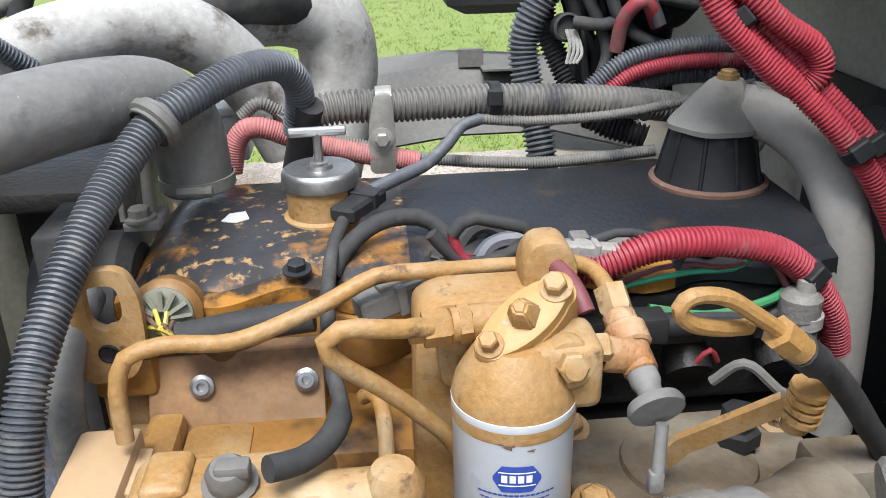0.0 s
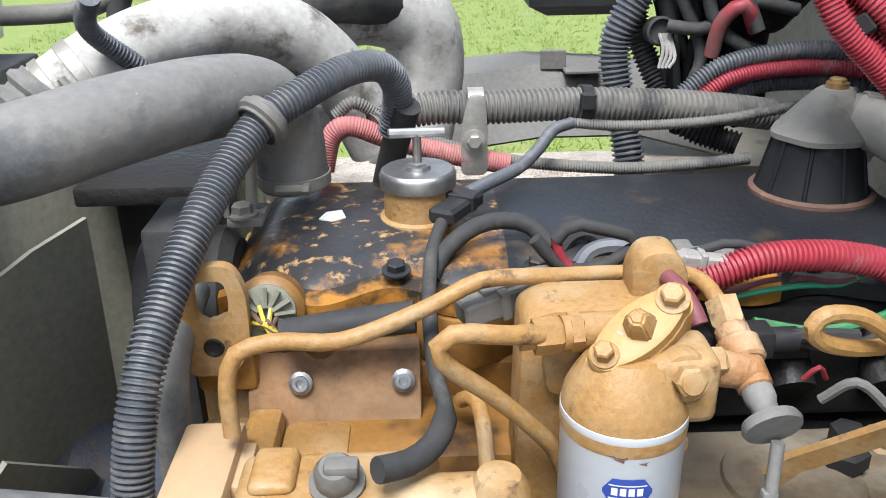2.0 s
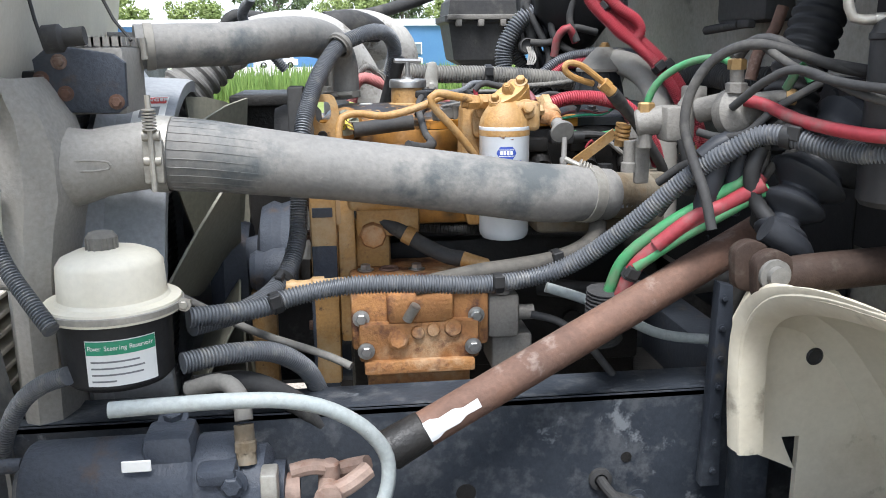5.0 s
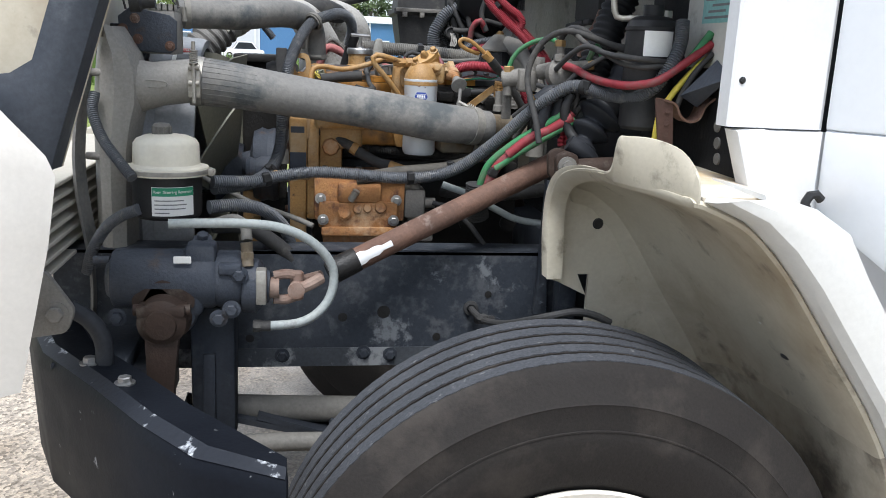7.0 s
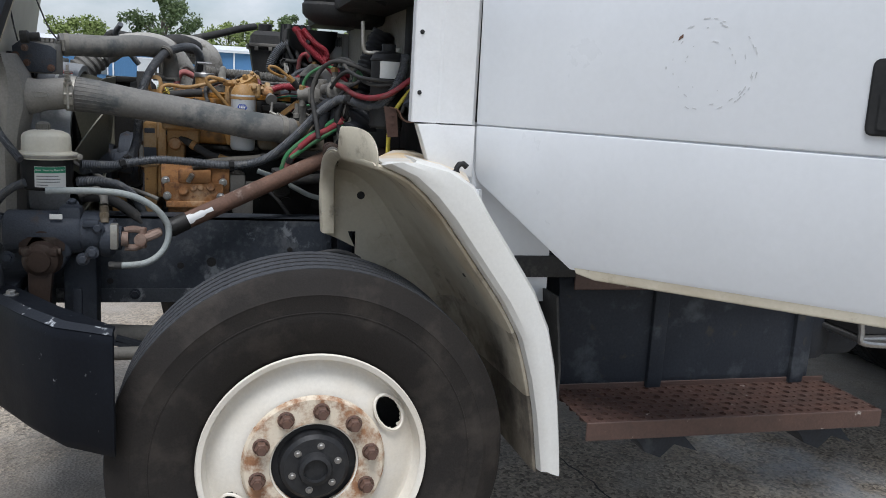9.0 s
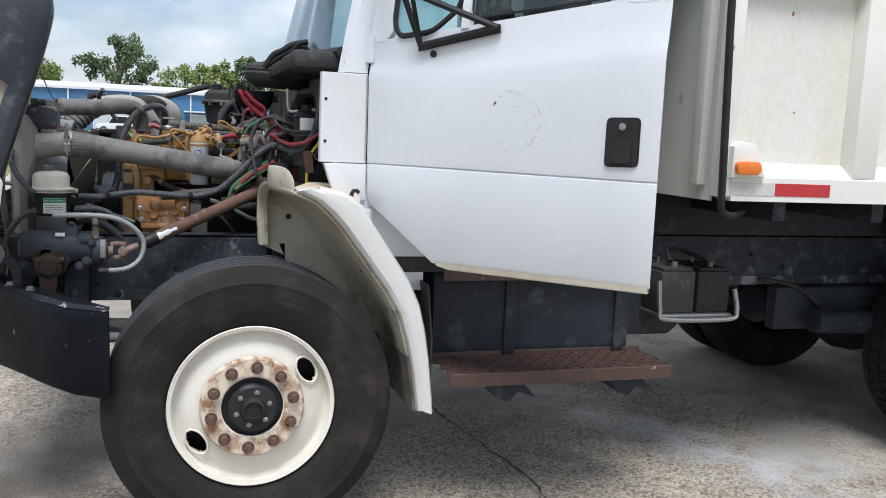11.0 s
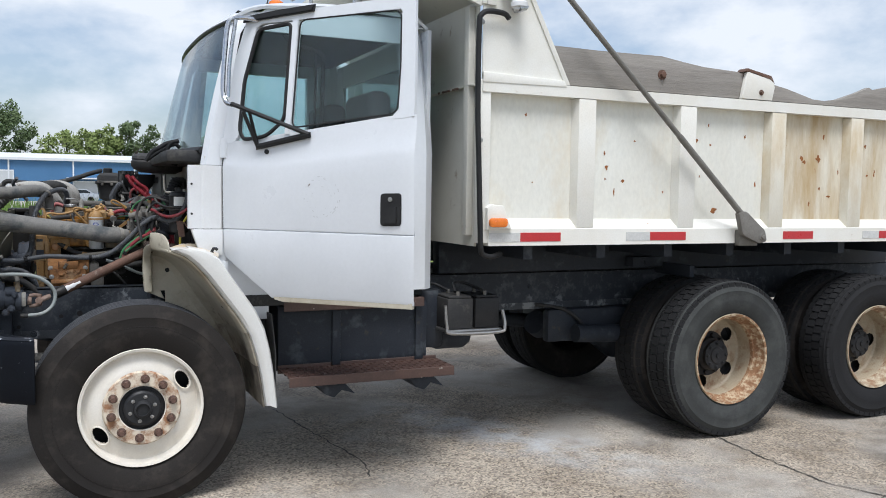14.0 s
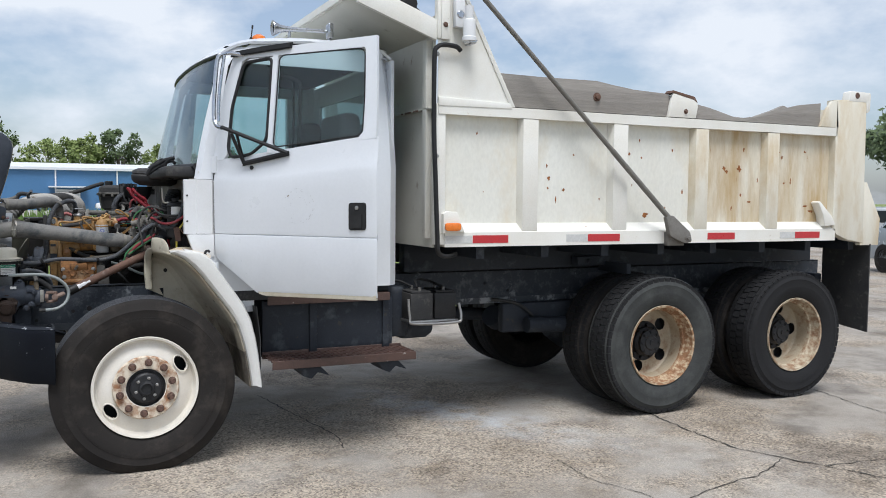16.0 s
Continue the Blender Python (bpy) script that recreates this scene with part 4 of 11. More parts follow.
def front_wheel():
    """The steer wheel, axle along y, outside at -y."""
    w = thing("wheel_pattern", (0, 0, 0), "", "")
    bm = BM()
    turned(bm, (0, 0, 0), (0, 1, 0), tyre_profile(0.524, 0.292, 0.285, 5), 96, closed=True)
    ty = part("tyre", bm, M["tyre"], w, "weathered black ribbed truck tyre")
    for r, d in ((0.418, -0.1425),):
        bm = BM()
        turned(bm, (0, 0, 0), (0, 1, 0), [(r - 0.003, d + 0.004), (r - 0.0012, d - 0.0012), (r + 0.0012, d - 0.0012), (r + 0.003, d + 0.004)], 96)
        part("sidewall_ring", bm, M["tyre"], ty)
    h = 0.285 / 2 * 0.78
    for k in range(5):
        a, b = -h + 2 * h / 5 * k + 0.004, -h + 2 * h / 5 * (k + 1) - 0.004
        bm = BM()
        nick = random.Random(40 + k)  # ragged rib edges with fine sipes
        rings = [[], [], [], []]
        for q in range(360):
            ang = 2 * math.pi * q / 360
            ea, eb = (0.0 if q % 3 else 0.0024) + nick.uniform(0, 0.0008), (0.0 if (q + 1) % 3 else 0.0024) + nick.uniform(0, 0.0008)
            for ring_, r, y in zip(rings, (0.517, 0.5252, 0.5252, 0.517), (a + 0.0012 + ea, a + 0.0016 + ea, b - 0.0016 - eb, b - 0.0012 - eb)):
                ring_.append(bm.verts.new((r * math.cos(ang), y, r * math.sin(ang))))
        for r0, r1 in zip(rings, rings[1:]):
            for q in range(360):
                bm.faces.new((r0[q], r0[(q + 1) % 360], r1[(q + 1) % 360], r1[q]))
        part("tread_rib", bm, M["ribgrey"], ty, "dusty tread rib, the sky's blue-grey reflection put into its colour")
    holes = [(0.236, radians(33), 0.050, 0.030), (0.236, radians(213), 0.050, 0.030), (0.236, radians(102), 0.001, 0.001)]
    prof = [(0.288, -0.128), (0.301, -0.132), (0.304, -0.126), (0.300, -0.116), (0.290, -0.112), (0.284, -0.098), (0.276, -0.085)]
    prof += [(0.272 - 0.0045 * k, -0.083 - 0.0022 * k + 0.00004 * k * k) for k in range(1, 25)]
    prof += [(0.158, -0.128), (0.150, -0.131), (0.118, -0.131), (0.112, -0.128)]
    bm = BM()
    rim_disc(bm, prof, 160, holes)
    rim = part("rim", bm, M["rimw"], w, "cream-white steel disc wheel with rust streaks")
    bm = BM()
    turned(bm, (0, 0, 0), (0, -1, 0), [(0.112, 0.12), (0.118, 0.1345), (0.182, 0.1345), (0.190, 0.1215)], 64)
    part("rust_ring", bm, M["rimring"], rim, "rusted bolt circle")
    bm = BM()
    turned(bm, (0, 0, 0), (0, -1, 0), [(0.276, 0.07), (0.276, 0.0), (0.10, 0.0)], 48)
    part("wheel_well", bm, M["hubblack"], rim)
    for hr, ha, la, lr in holes[:2]:
        bm = BM()
        c = Vector((hr * math.cos(ha), -0.098, hr * math.sin(ha)))
        t, q = Vector((-math.sin(ha), 0, math.cos(ha))), Vector((math.cos(ha), 0, math.sin(ha)))
        loop = [c + t * la * 1.08 * math.cos(a) + q * lr * 1.12 * math.sin(a) + Vector((0, -0.010 + 0.020 * math.sin(a) * 0.5, 0)) for a in [2 * math.pi * k / 28 for k in range(29)]]
        sweep(bm, loop, 0.0045, 6, False)
        part("hand_hole_rim", bm, M["rimw"], rim)
    for k in range(10):
        a = 2 * math.pi * (k + 0.35) / 10
        bm = BM()
        p = Vector((0.151 * math.cos(a), -0.133, 0.151 * math.sin(a)))
        turned(bm, p, (0, -1, 0), [(0.0, 0), (0.022, 0), (0.0225, 0.006), (0.018, 0.008)], 16)
        hexnut(bm, p + Vector((0, -0.006, 0)), (0, -1, 0), 0.0175, 0.022)
        turned(bm, p + Vector((0, -0.026, 0)), (0, -1, 0), [(0.011, 0), (0.011, 0.01), (0, 0.01)], 10)
        part("lug_nut", bm, M["lug"], rim, "brown rusted wheel nut")
    bm = BM()
    turned(bm, (0, 0, 0), (0, -1, 0), [(0.116, 0.08), (0.116, 0.112), (0.094, 0.114), (0.090, 0.142), (0.080, 0.150), (0.046, 0.152), (0.042, 0.166), (0.032, 0.170), (0.030, 0.158), (0, 0.158)], 40)
    hub = part("hub", bm, M["hubblack"], w, "greasy black hub with an oil cap")
    for k in range(6):
        a = 2 * math.pi * k / 6 + 0.3
        bm = BM()
        bolt(bm, (0.062 * math.cos(a), -0.150, 0.062 * math.sin(a)), (0, -1, 0), 0.0065)
        part("cap_bolt", bm, M["steel"], hub)
    for o in w.children_recursive:
        o.data.transform(Matrix.Scale(0.948, 4, (1, 0, 0)) @ Matrix.Scale(0.948, 4, (0, 0, 1)))
        if o.name.startswith(("tyre", "tread_rib")):
            for v in o.data.vertices:  # flattened where it stands
                if v.co.z < -0.478:
                    v.co.z = -0.478 + (v.co.z + 0.478) * 0.03
    return w


def rear_wheel():
    """A pair of drive tyres, outside at -y; the outer wheel's dish is deep."""
    w = thing("wheel_pattern", (0, 0, 0), "", "")
    pr = tyre_profile(0.498, 0.280, 0.272, 4)
    for off, nm in ((0.0, "outer_tyre"), (0.335, "inner_tyre")):
        bm = BM()
        turned(bm, (0, off, 0), (0, 1, 0), pr, 88, closed=True)
        ty = part(nm, bm, M["tread"] if nm == "outer_tyre" else M["tyre"], w, "worn grey-black drive tyre with block tread")
        verts, faces = [], []
        n = 58
        for k in range(n):
            for side in (-1, 1):  # shoulder lugs, tapering down the sidewall, and the centre rows
                for y0, y1, r0, r1, half, turn in ((0.122, 0.070, 0.4905, 0.5035, 0.43, 0.0), (0.064, 0.004, 0.5045, 0.5055, 0.40, 0.5 * side)):
                    b0 = len(verts)
                    for r_in in (0.03, 0.0):
                        for y, r in ((y0, r0), (y1, r1)):
                            for e in (-half, half):
                                a = 2 * math.pi * (k + turn + (0.3 if side > 0 else 0) + e) / n
                                verts.append(((r - r_in) * math.cos(a), off + side * y, (r - r_in) * math.sin(a)))
                    faces += [tuple(b0 + q for q in f) for f in ((4, 5, 7, 6), (0, 1, 5, 4), (2, 6, 7, 3), (0, 4, 6, 2), (1, 3, 7, 5))]
        bm = BM()
        vs = [bm.verts.new(v) for v in verts]
        for f in faces:
            bm.faces.new([vs[q] for q in f])
        bmesh.ops.recalc_face_normals(bm, faces=bm.faces)
        tagged(part("tread_block", bm, M["tread"], ty, "worn tread blocks", 0), kind="stuff")
    holes = [(0.192, radians(a), 0.047, 0.044) for a in (39, 111, 183, 254, 324)]
    bm = BM()
    prof = [(0.278, -0.118), (0.290, -0.122), (0.293, -0.115), (0.289, -0.106), (0.279, -0.100), (0.274, -0.078), (0.268, -0.064), (0.262, -0.046), (0.252, -0.04), (0.249, 0.03), (0.246, 0.085), (0.234, 0.098)]
    prof += [(0.234 - 0.003 * k, 0.0985 + 0.0002 * k) for k in range(1, 39)] + [(0.116, 0.107), (0.06, 0.107)]
    rim_disc(bm, prof, 144, holes)
    rim = part("rim", bm, M["rimd"], w, "dirty cream steel wheel with a deep dish")
    bm = BM()
    turned(bm, (0, 0, 0), (0, -1, 0), [(0.2905, 0.1235), (0.2765, 0.1195), (0.2755, 0.1000), (0.2705, 0.078), (0.2645, 0.064), (0.2585, 0.047), (0.2495, 0.042), (0.2465, 0.020)], 72)
    part("rusted_barrel", bm, M["rimrust"], rim, "rusted outer rim band")
    bm = BM()
    turned(bm, (0, 0, 0), (0, -1, 0), [(0.0, -0.155), (0.235, -0.155), (0.245, -0.125)], 40)
    part("brake_drum", bm, M["hubblack"], rim)
    for k in range(10):
        a = 2 * math.pi * (k + 0.2) / 10
        bm = BM()
        hexnut(bm, (0.125 * math.cos(a), 0.104, 0.125 * math.sin(a)), (0, -1, 0), 0.015, 0.022)
        part("lug_nut", bm, M["hubblack"], rim)
    bm = BM()
    turned(bm, (0, 0.098, 0), (0, -1, 0), [(0.112, -0.004), (0.108, 0.03), (0.090, 0.045), (0.086, 0.062), (0.094, 0.066), (0.094, 0.076), (0.055, 0.080), (0.050, 0.088), (0.018, 0.089), (0.016, 0.097), (0, 0.098)], 40)
    hub = part("hub", bm, M["hubblack"], w, "greasy black axle hub")
    bm = BM()
    turned(bm, (0, 0, 0), (0, -1, 0), [(0.098, -0.107), (0.100, -0.1015), (0.146, -0.1000), (0.150, -0.105)], 48)
    part("greasy_ring", bm, M["hubblack"], rim, "greasy black bolt circle")
    for k in range(8):
        a = 2 * math.pi * k / 8
        bm = BM()
        bolt(bm, (0.076 * math.cos(a), 0.021, 0.076 * math.sin(a)), (0, -1, 0), 0.010)
        part("axle_bolt", bm, M["hubblack"], hub)
    return w


def mount(pattern, name, label, poses):
    """The pattern wheel and copies of it become parts of the truck."""
    for k, m in enumerate(poses):
        w = pattern if k == 0 else copy_thing(pattern, m)
        w.matrix_basis = m
        w.name = name
        for key in ("category", "group", "kind"):
            if key in w:
                del w[key]
        w["label"] = label
        w.parent = truck


fw, rw = front_wheel(), rear_wheel()
mount(fw, "front_wheel", "front steer wheel with a cream-white rim", [pose(0.002, -0.955, 0.4795), pose(0, 0.955, 0.4795, 0, 0, 180)])
mount(rw, "rear_wheel", "dual rear wheel with a rusted dished rim",
      [pose(3.555, -1.085, 0.503), pose(4.875, -1.085, 0.503, 0, 37, 0), pose(3.555, 1.085, 0.503, 0, 0, 180), pose(4.875, 1.085, 0.503, 0, 0, 180)])
for o in rw.children:  # the first pair is dustier and more rusted than the second
    if o.name.startswith("outer_tyre"):
        o.data = o.data.copy()
        o.data.materials[0] = M["dustytyre"]
    for q in o.children:
        if q.name.startswith("rusted_barrel"):
            q.data = q.data.copy()
            q.data.materials[0] = M["rimband"]


# chassis rails with holes and flanges
def rail(y0, s, name):
    for a, b, z0, z1 in ((-0.95, 0.15, 0.735, 1.0), (0.15, 6.0, 0.77, 1.02)):
        bm = BM()
        box(bm, (a, min(y0, y0 + s * 0.008), z0), (b, max(y0, y0 + s * 0.008), z1), 0.002, 1)
        box(bm, (a, min(y0, y0 + s * 0.085), z0), (b, max(y0, y0 + s * 0.085), z0 + 0.009))
        box(bm, (a, min(y0, y0 + s * 0.085), z1 - 0.009), (b, max(y0, y0 + s * 0.085), z1))
        rl_ = part("frame_rail", bm, M["rail"], truck, "black steel frame rail with peeling paint")
        bm = BM()
        box(bm, (a + 0.002, y0 - s * 0.0022 if s > 0 else y0 + 0.0002, z0 - 0.001), (b - 0.002, y0 - 0.0002 if s > 0 else y0 + 0.0022, z0 + 0.042))
        part("worn_flange", bm, M["wornrail"], rl_, "lower edge worn to grey metal", 0)


rail(-0.43, 1, "near")
rail(0.43, -1, "far")
for x in (-0.9, 0.25, 1.9, 3.0, 4.2, 5.9):
    bm = BM()
    box(bm, (x - 0.04, -0.422, 0.80), (x + 0.04, 0.422, 0.97), 0.006)
    part("crossmember", bm, M["chassis"], truck)
for (x, z, r) in ((-0.257, 0.86, 0.014), (-0.348, 0.848, 0.010), (-0.135, 0.80, 0.009), (-0.02, 0.90, 0.008), (-0.55, 0.80, 0.009)):
    bm = BM()
    turned(bm, (x, -0.4305, z), (0, -1, 0), [(0, 0.0008), (r, 0.0008), (r * 1.05, 0.0003)], 20)
    part("rail_hole", bm, M["sump"], truck, "punched hole in the frame rail")
for x, z in ((-0.30, 0.765), (-0.24, 0.76), (-0.02, 0.775), (-0.48, 0.76), (0.0, 0.83), (0.32, 0.82), (0.7, 0.85), (1.5, 0.9), (2.2, 0.86), (2.5, 0.92), (2.7, 0.86)):
    bm = BM()
    bolt(bm, (x, -0.43, z), (0, -1, 0), 0.011)
    part("frame_bolt", bm, M["chassis"], truck)
# front axle, springs, rear axles, drive shaft
bm = BM()
box(bm, (-0.07, -0.80, 0.36), (0.07, 0.80, 0.46), 0.02)
rod(bm, (0, -0.98, 0.512), (0, -0.78, 0.44), 0.06, 0.07)
rod(bm, (0, 0.98, 0.512), (0, 0.78, 0.44), 0.06, 0.07)
part("front_axle", bm, M["chassis"], truck, "black forged front axle")
for s in (-1, 1):
    bm = BM()
    for k in range(4):
        L = 0.72 - 0.16 * k
        pts = [(-L + 0.03, s * 0.43, 0.66 - 0.022 * k), (-L * 0.5, s * 0.43, 0.585 - 0.02 * k), (0, s * 0.43, 0.55 - 0.018 * k), (L * 0.5, s * 0.43, 0.585 - 0.02 * k), (L, s * 0.43, 0.66 - 0.02 * k)]
        rows = [[(p.x, p.y - 0.04, p.z), (p.x, p.y + 0.04, p.z)] for p in spline(pts, 0.06)]
        skin(bm, rows, 0.013)
    part("leaf_spring", bm, M["chassis"], truck, "dark leaf spring", 30)
for x in (3.555, 4.875):
    bm = BM()
    rod(bm, (x, -0.8, 0.508), (x, 0.8, 0.508), 0.075)
    turned(bm, (x, 0, 0.508), (1, 0, 0), [(0.0, -0.26), (0.10, -0.24), (0.20, -0.1), (0.22, 0.0), (0.2, 0.1), (0.06, 0.22), (0, 0.24)], 28)
    part("rear_axle", bm, M["chassis"], truck, "black rear drive axle housing")
bm = BM()
rod(bm, (0.9, 0.0, 0.80), (3.35, 0.0, 0.56), 0.05)
rod(bm, (3.8, 0, 0.56), (4.7, 0, 0.56), 0.045)
part("drive_shaft", bm, M["chassis"], truck, "dark propeller shaft")
bm = BM()
box(bm, (2.6, -0.52, 0.55), (4.5, -0.44, 0.77), 0.02)
rod(bm, (2.75, -0.62, 0.62), (3.2, -0.62, 0.6), 0.06)
turned(bm, (2.62, -0.30, 0.66), (0.2, 0.1, -0.1), [(0, 0), (0.085, 0.01), (0.09, 0.10), (0.06, 0.14), (0, 0.15)], 20)
turned(bm, (2.95, 0.35, 0.62), (1, 0.1, 0), [(0, 0), (0.085, 0.01), (0.09, 0.10), (0.06, 0.16), (0, 0.17)], 20)
part("suspension_hanger", bm, M["chassis"], truck)
bm = BM()
tube(bm, [(2.55, -0.44, 0.80), (2.72, -0.52, 0.77), (2.84, -0.55, 0.68), (2.9, -0.5, 0.6)], 0.012)
part("air_line", bm, M["matt"], truck, "grey air line drooping by the axle")

bm = BM()
prism(bm, [(0.080, 0.865), (0.084, 1.00), (0.088, 1.170), (0.108, 1.165), (0.112, 1.10), (0.104, 0.98), (0.108, 0.865)], "y", -0.470, -0.448, 0.003)
for k in range(7):
    bolt(bm, (0.095, -0.470, 0.89 + 0.043 * k), (0, -1, 0), 0.004)
part("cab_mount", bm, M["chassis"], truck, "dark dusty cab mount bracket")
bm = BM()
prism(bm, [(0.125, 0.78), (0.125, 1.06), (0.165, 1.06), (0.165, 0.78)], "y", -0.50, -0.45, 0.004)
part("spring_hanger", bm, M["rail"], truck, "black spring hanger")
bm = BM()
tube(bm, [(-0.059, -0.43, 0.869), (-0.055, -0.47, 0.866), (-0.042, -0.53, 0.868), (-0.02, -0.62, 0.893), (0.01, -0.72, 0.935), (0.035, -0.75, 0.951), (0.08, -0.75, 0.958), (0.12, -0.75, 0.950), (0.15, -0.75, 0.936)], 0.0075, 10)
bh = part("brake_hose", bm, M["matt"], truck, "dusty black brake hose over the tyre")
bm = BM()
turned(bm, (-0.059, -0.43, 0.869), (0, -1, 0), [(0.010, 0), (0.017, 0.001), (0.017, 0.007), (0.010, 0.009)], 18)
rod(bm, (-0.045, -0.445, 0.845), (-0.025, -0.50, 0.862), 0.010)
hexnut(bm, (-0.048, -0.50, 0.866), (0.2, -1, 0.1), 0.012, 0.02)
part("hose_fitting", bm, M["matt"], bh, "dusty hose fitting")

# front bumper with a wrapped end
plan = [(-0.46, -1.15), (-0.60, -1.075), (-0.70, -0.95), (-0.80, -0.80), (-0.93, -0.62), (-1.0, -0.45), (-1.0, 0.45), (-0.93, 0.62), (-0.80, 0.80), (-0.60, 1.075), (-0.46, 1.15)]


def bumper_rows(z, inset):
    line = []
    for k, (x, y) in enumerate(plan):
        s = 1 if y < 0 else -1
        line.append((min(x + inset * 0.8, max(x, plan[0][0])), y + s * inset * 0.6, z))
    return line


bm = BM()
skin(bm, [bumper_rows(0.845, 0.10), bumper_rows(0.850, 0.03), bumper_rows(0.838, 0.010), bumper_rows(0.815, 0.0), bumper_rows(0.57, 0.012), bumper_rows(0.545, 0.03), bumper_rows(0.54, 0.07)], 0.006)
bump = part("front_bumper", bm, M["bumper"], truck, "black steel bumper with scuffed white top edge")
bm = BM()
skin(bm, [[(x, y, z + 0.0015) for x, y, z in bumper_rows(0.850, 0.032)], [(x - 0.0015, y - 0.0015, z + 0.001) for x, y, z in bumper_rows(0.839, 0.010)]])
part("scuffed_edge", bm, M["scuff"], bump, "white scuffs along the top edge")
for p in ((-0.74, -0.80, 0.848), (-0.82, -0.70, 0.848)):
    bm = BM()
    bolt(bm, p, (0, 0, 1), 0.012)
    part("bumper_bolt", bm, M["steel"], bump)
bm = BM()
box(bm, (-0.90, -0.66, 0.80), (-0.765, -0.43, 0.835), 0.004)
box(bm, (-0.80, -0.60, 0.70), (-0.70, -0.43, 0.80), 0.01)
part("bumper_bracket", bm, M["chassis"], truck)

# ---- cab ----
CY = 0.955  # half width


def cab_half(z):
    """Half width of the cab at a height."""
    return CY if z < 1.75 else CY - (z - 1.75) * 0.16


# roof: rises from the windscreen's upper edge
def roof_crown(x):
    line = ((0.39, 2.398), (0.44, 2.450), (0.52, 2.503), (0.62, 2.543), (0.77, 2.576), (1.0, 2.594), (1.25, 2.598), (1.45, 2.588), (1.52, 2.57), (1.56, 2.53))
    for (a, za), (b, zb) in zip(line, line[1:]):
        if x <= b:
            return za + (zb - za) * (x - a) / (b - a)
    return line[-1][1]


bm = BM()
rows = []
for k in range(25):
    u = k / 24
    x = 0.39 + 1.17 * u ** 1.35
    row = []
    for j in range(25):
        v = j / 12 - 1
        bow = 0.065 * abs(v) ** 2.6 * max(0, 1 - u * 2.5)
        row.append((x + bow, v * 0.865, roof_crown(x) - (0.055 * abs(v) ** 6 + 0.018 * v * v) * min(1, 0.08 + u * 2.2)))
    rows.append(row)
skin(bm, rows, 0.016)
part("cab_roof", bm, M["white"], truck, "white cab roof", 60)
for s in (-1, 1):  # rail over the door opening
    bm = BM()
    skin(bm, [[(0.60, s * 0.856, 2.36), (1.42, s * 0.856, 2.36)], [(0.60, s * 0.853, 2.44), (1.42, s * 0.853, 2.44)], [(0.66, s * 0.845, 2.485), (1.42, s * 0.845, 2.50)]], 0.014)
    part("cant_rail", bm, M["white"], truck, "white rail over the door opening")
# cab side behind the door and rear wall
for s in (-1, 1):
    bm = BM()
    zs = [0.99, 1.0, 1.33, 1.345, 1.75, 2.0, 2.3, 2.42, 2.455]
    rows = [[(1.40, s * (cab_half(z) - 0.06), z), (1.405, s * (cab_half(z) - 0.006), z), (1.425, s * cab_half(z), z), (1.52 - max(0, z - 2.2) * 0.1, s * cab_half(z), z),
             (1.575 - max(0, z - 2.2) * 0.16, s * (cab_half(z) - 0.05), z)] for z in zs]
    skin(bm, rows, 0.012)
    skin(bm, [[(1.385, s * 0.852, z), (1.46, s * 0.858, z), (1.535, s * 0.850, z), (1.565, s * 0.80, z)] for z in (2.452, 2.458)], 0.012)
    skin(bm, [[(1.40, s * 0.852, z), (1.50, s * 0.852, z), (1.545, s * 0.81, z)] for z in (2.455, 2.51)], 0.01)
    part("cab_side", bm, M["white"], truck, "white cab corner panel")
bm = BM()
box(bm, (1.54, -0.90, 0.99), (1.565, 0.90, 1.72), 0.008)
box(bm, (1.54, -0.90, 1.72), (1.565, -0.66, 2.44), 0.004)
box(bm, (1.54, 0.66, 1.72), (1.565, 0.90, 2.44), 0.004)
box(bm, (1.54, -0.66, 2.28), (1.565, 0.66, 2.44), 0.004)
part("cab_rear_wall", bm, M["white"], truck)
bm = BM()
skin(bm, [[(1.552, -0.66, 1.72), (1.552, 0.66, 1.72)], [(1.552, -0.66, 2.28), (1.552, 0.66, 2.28)]], 0.005)
o = part("rear_window", bm, M["glass"], truck, "rear cab window")
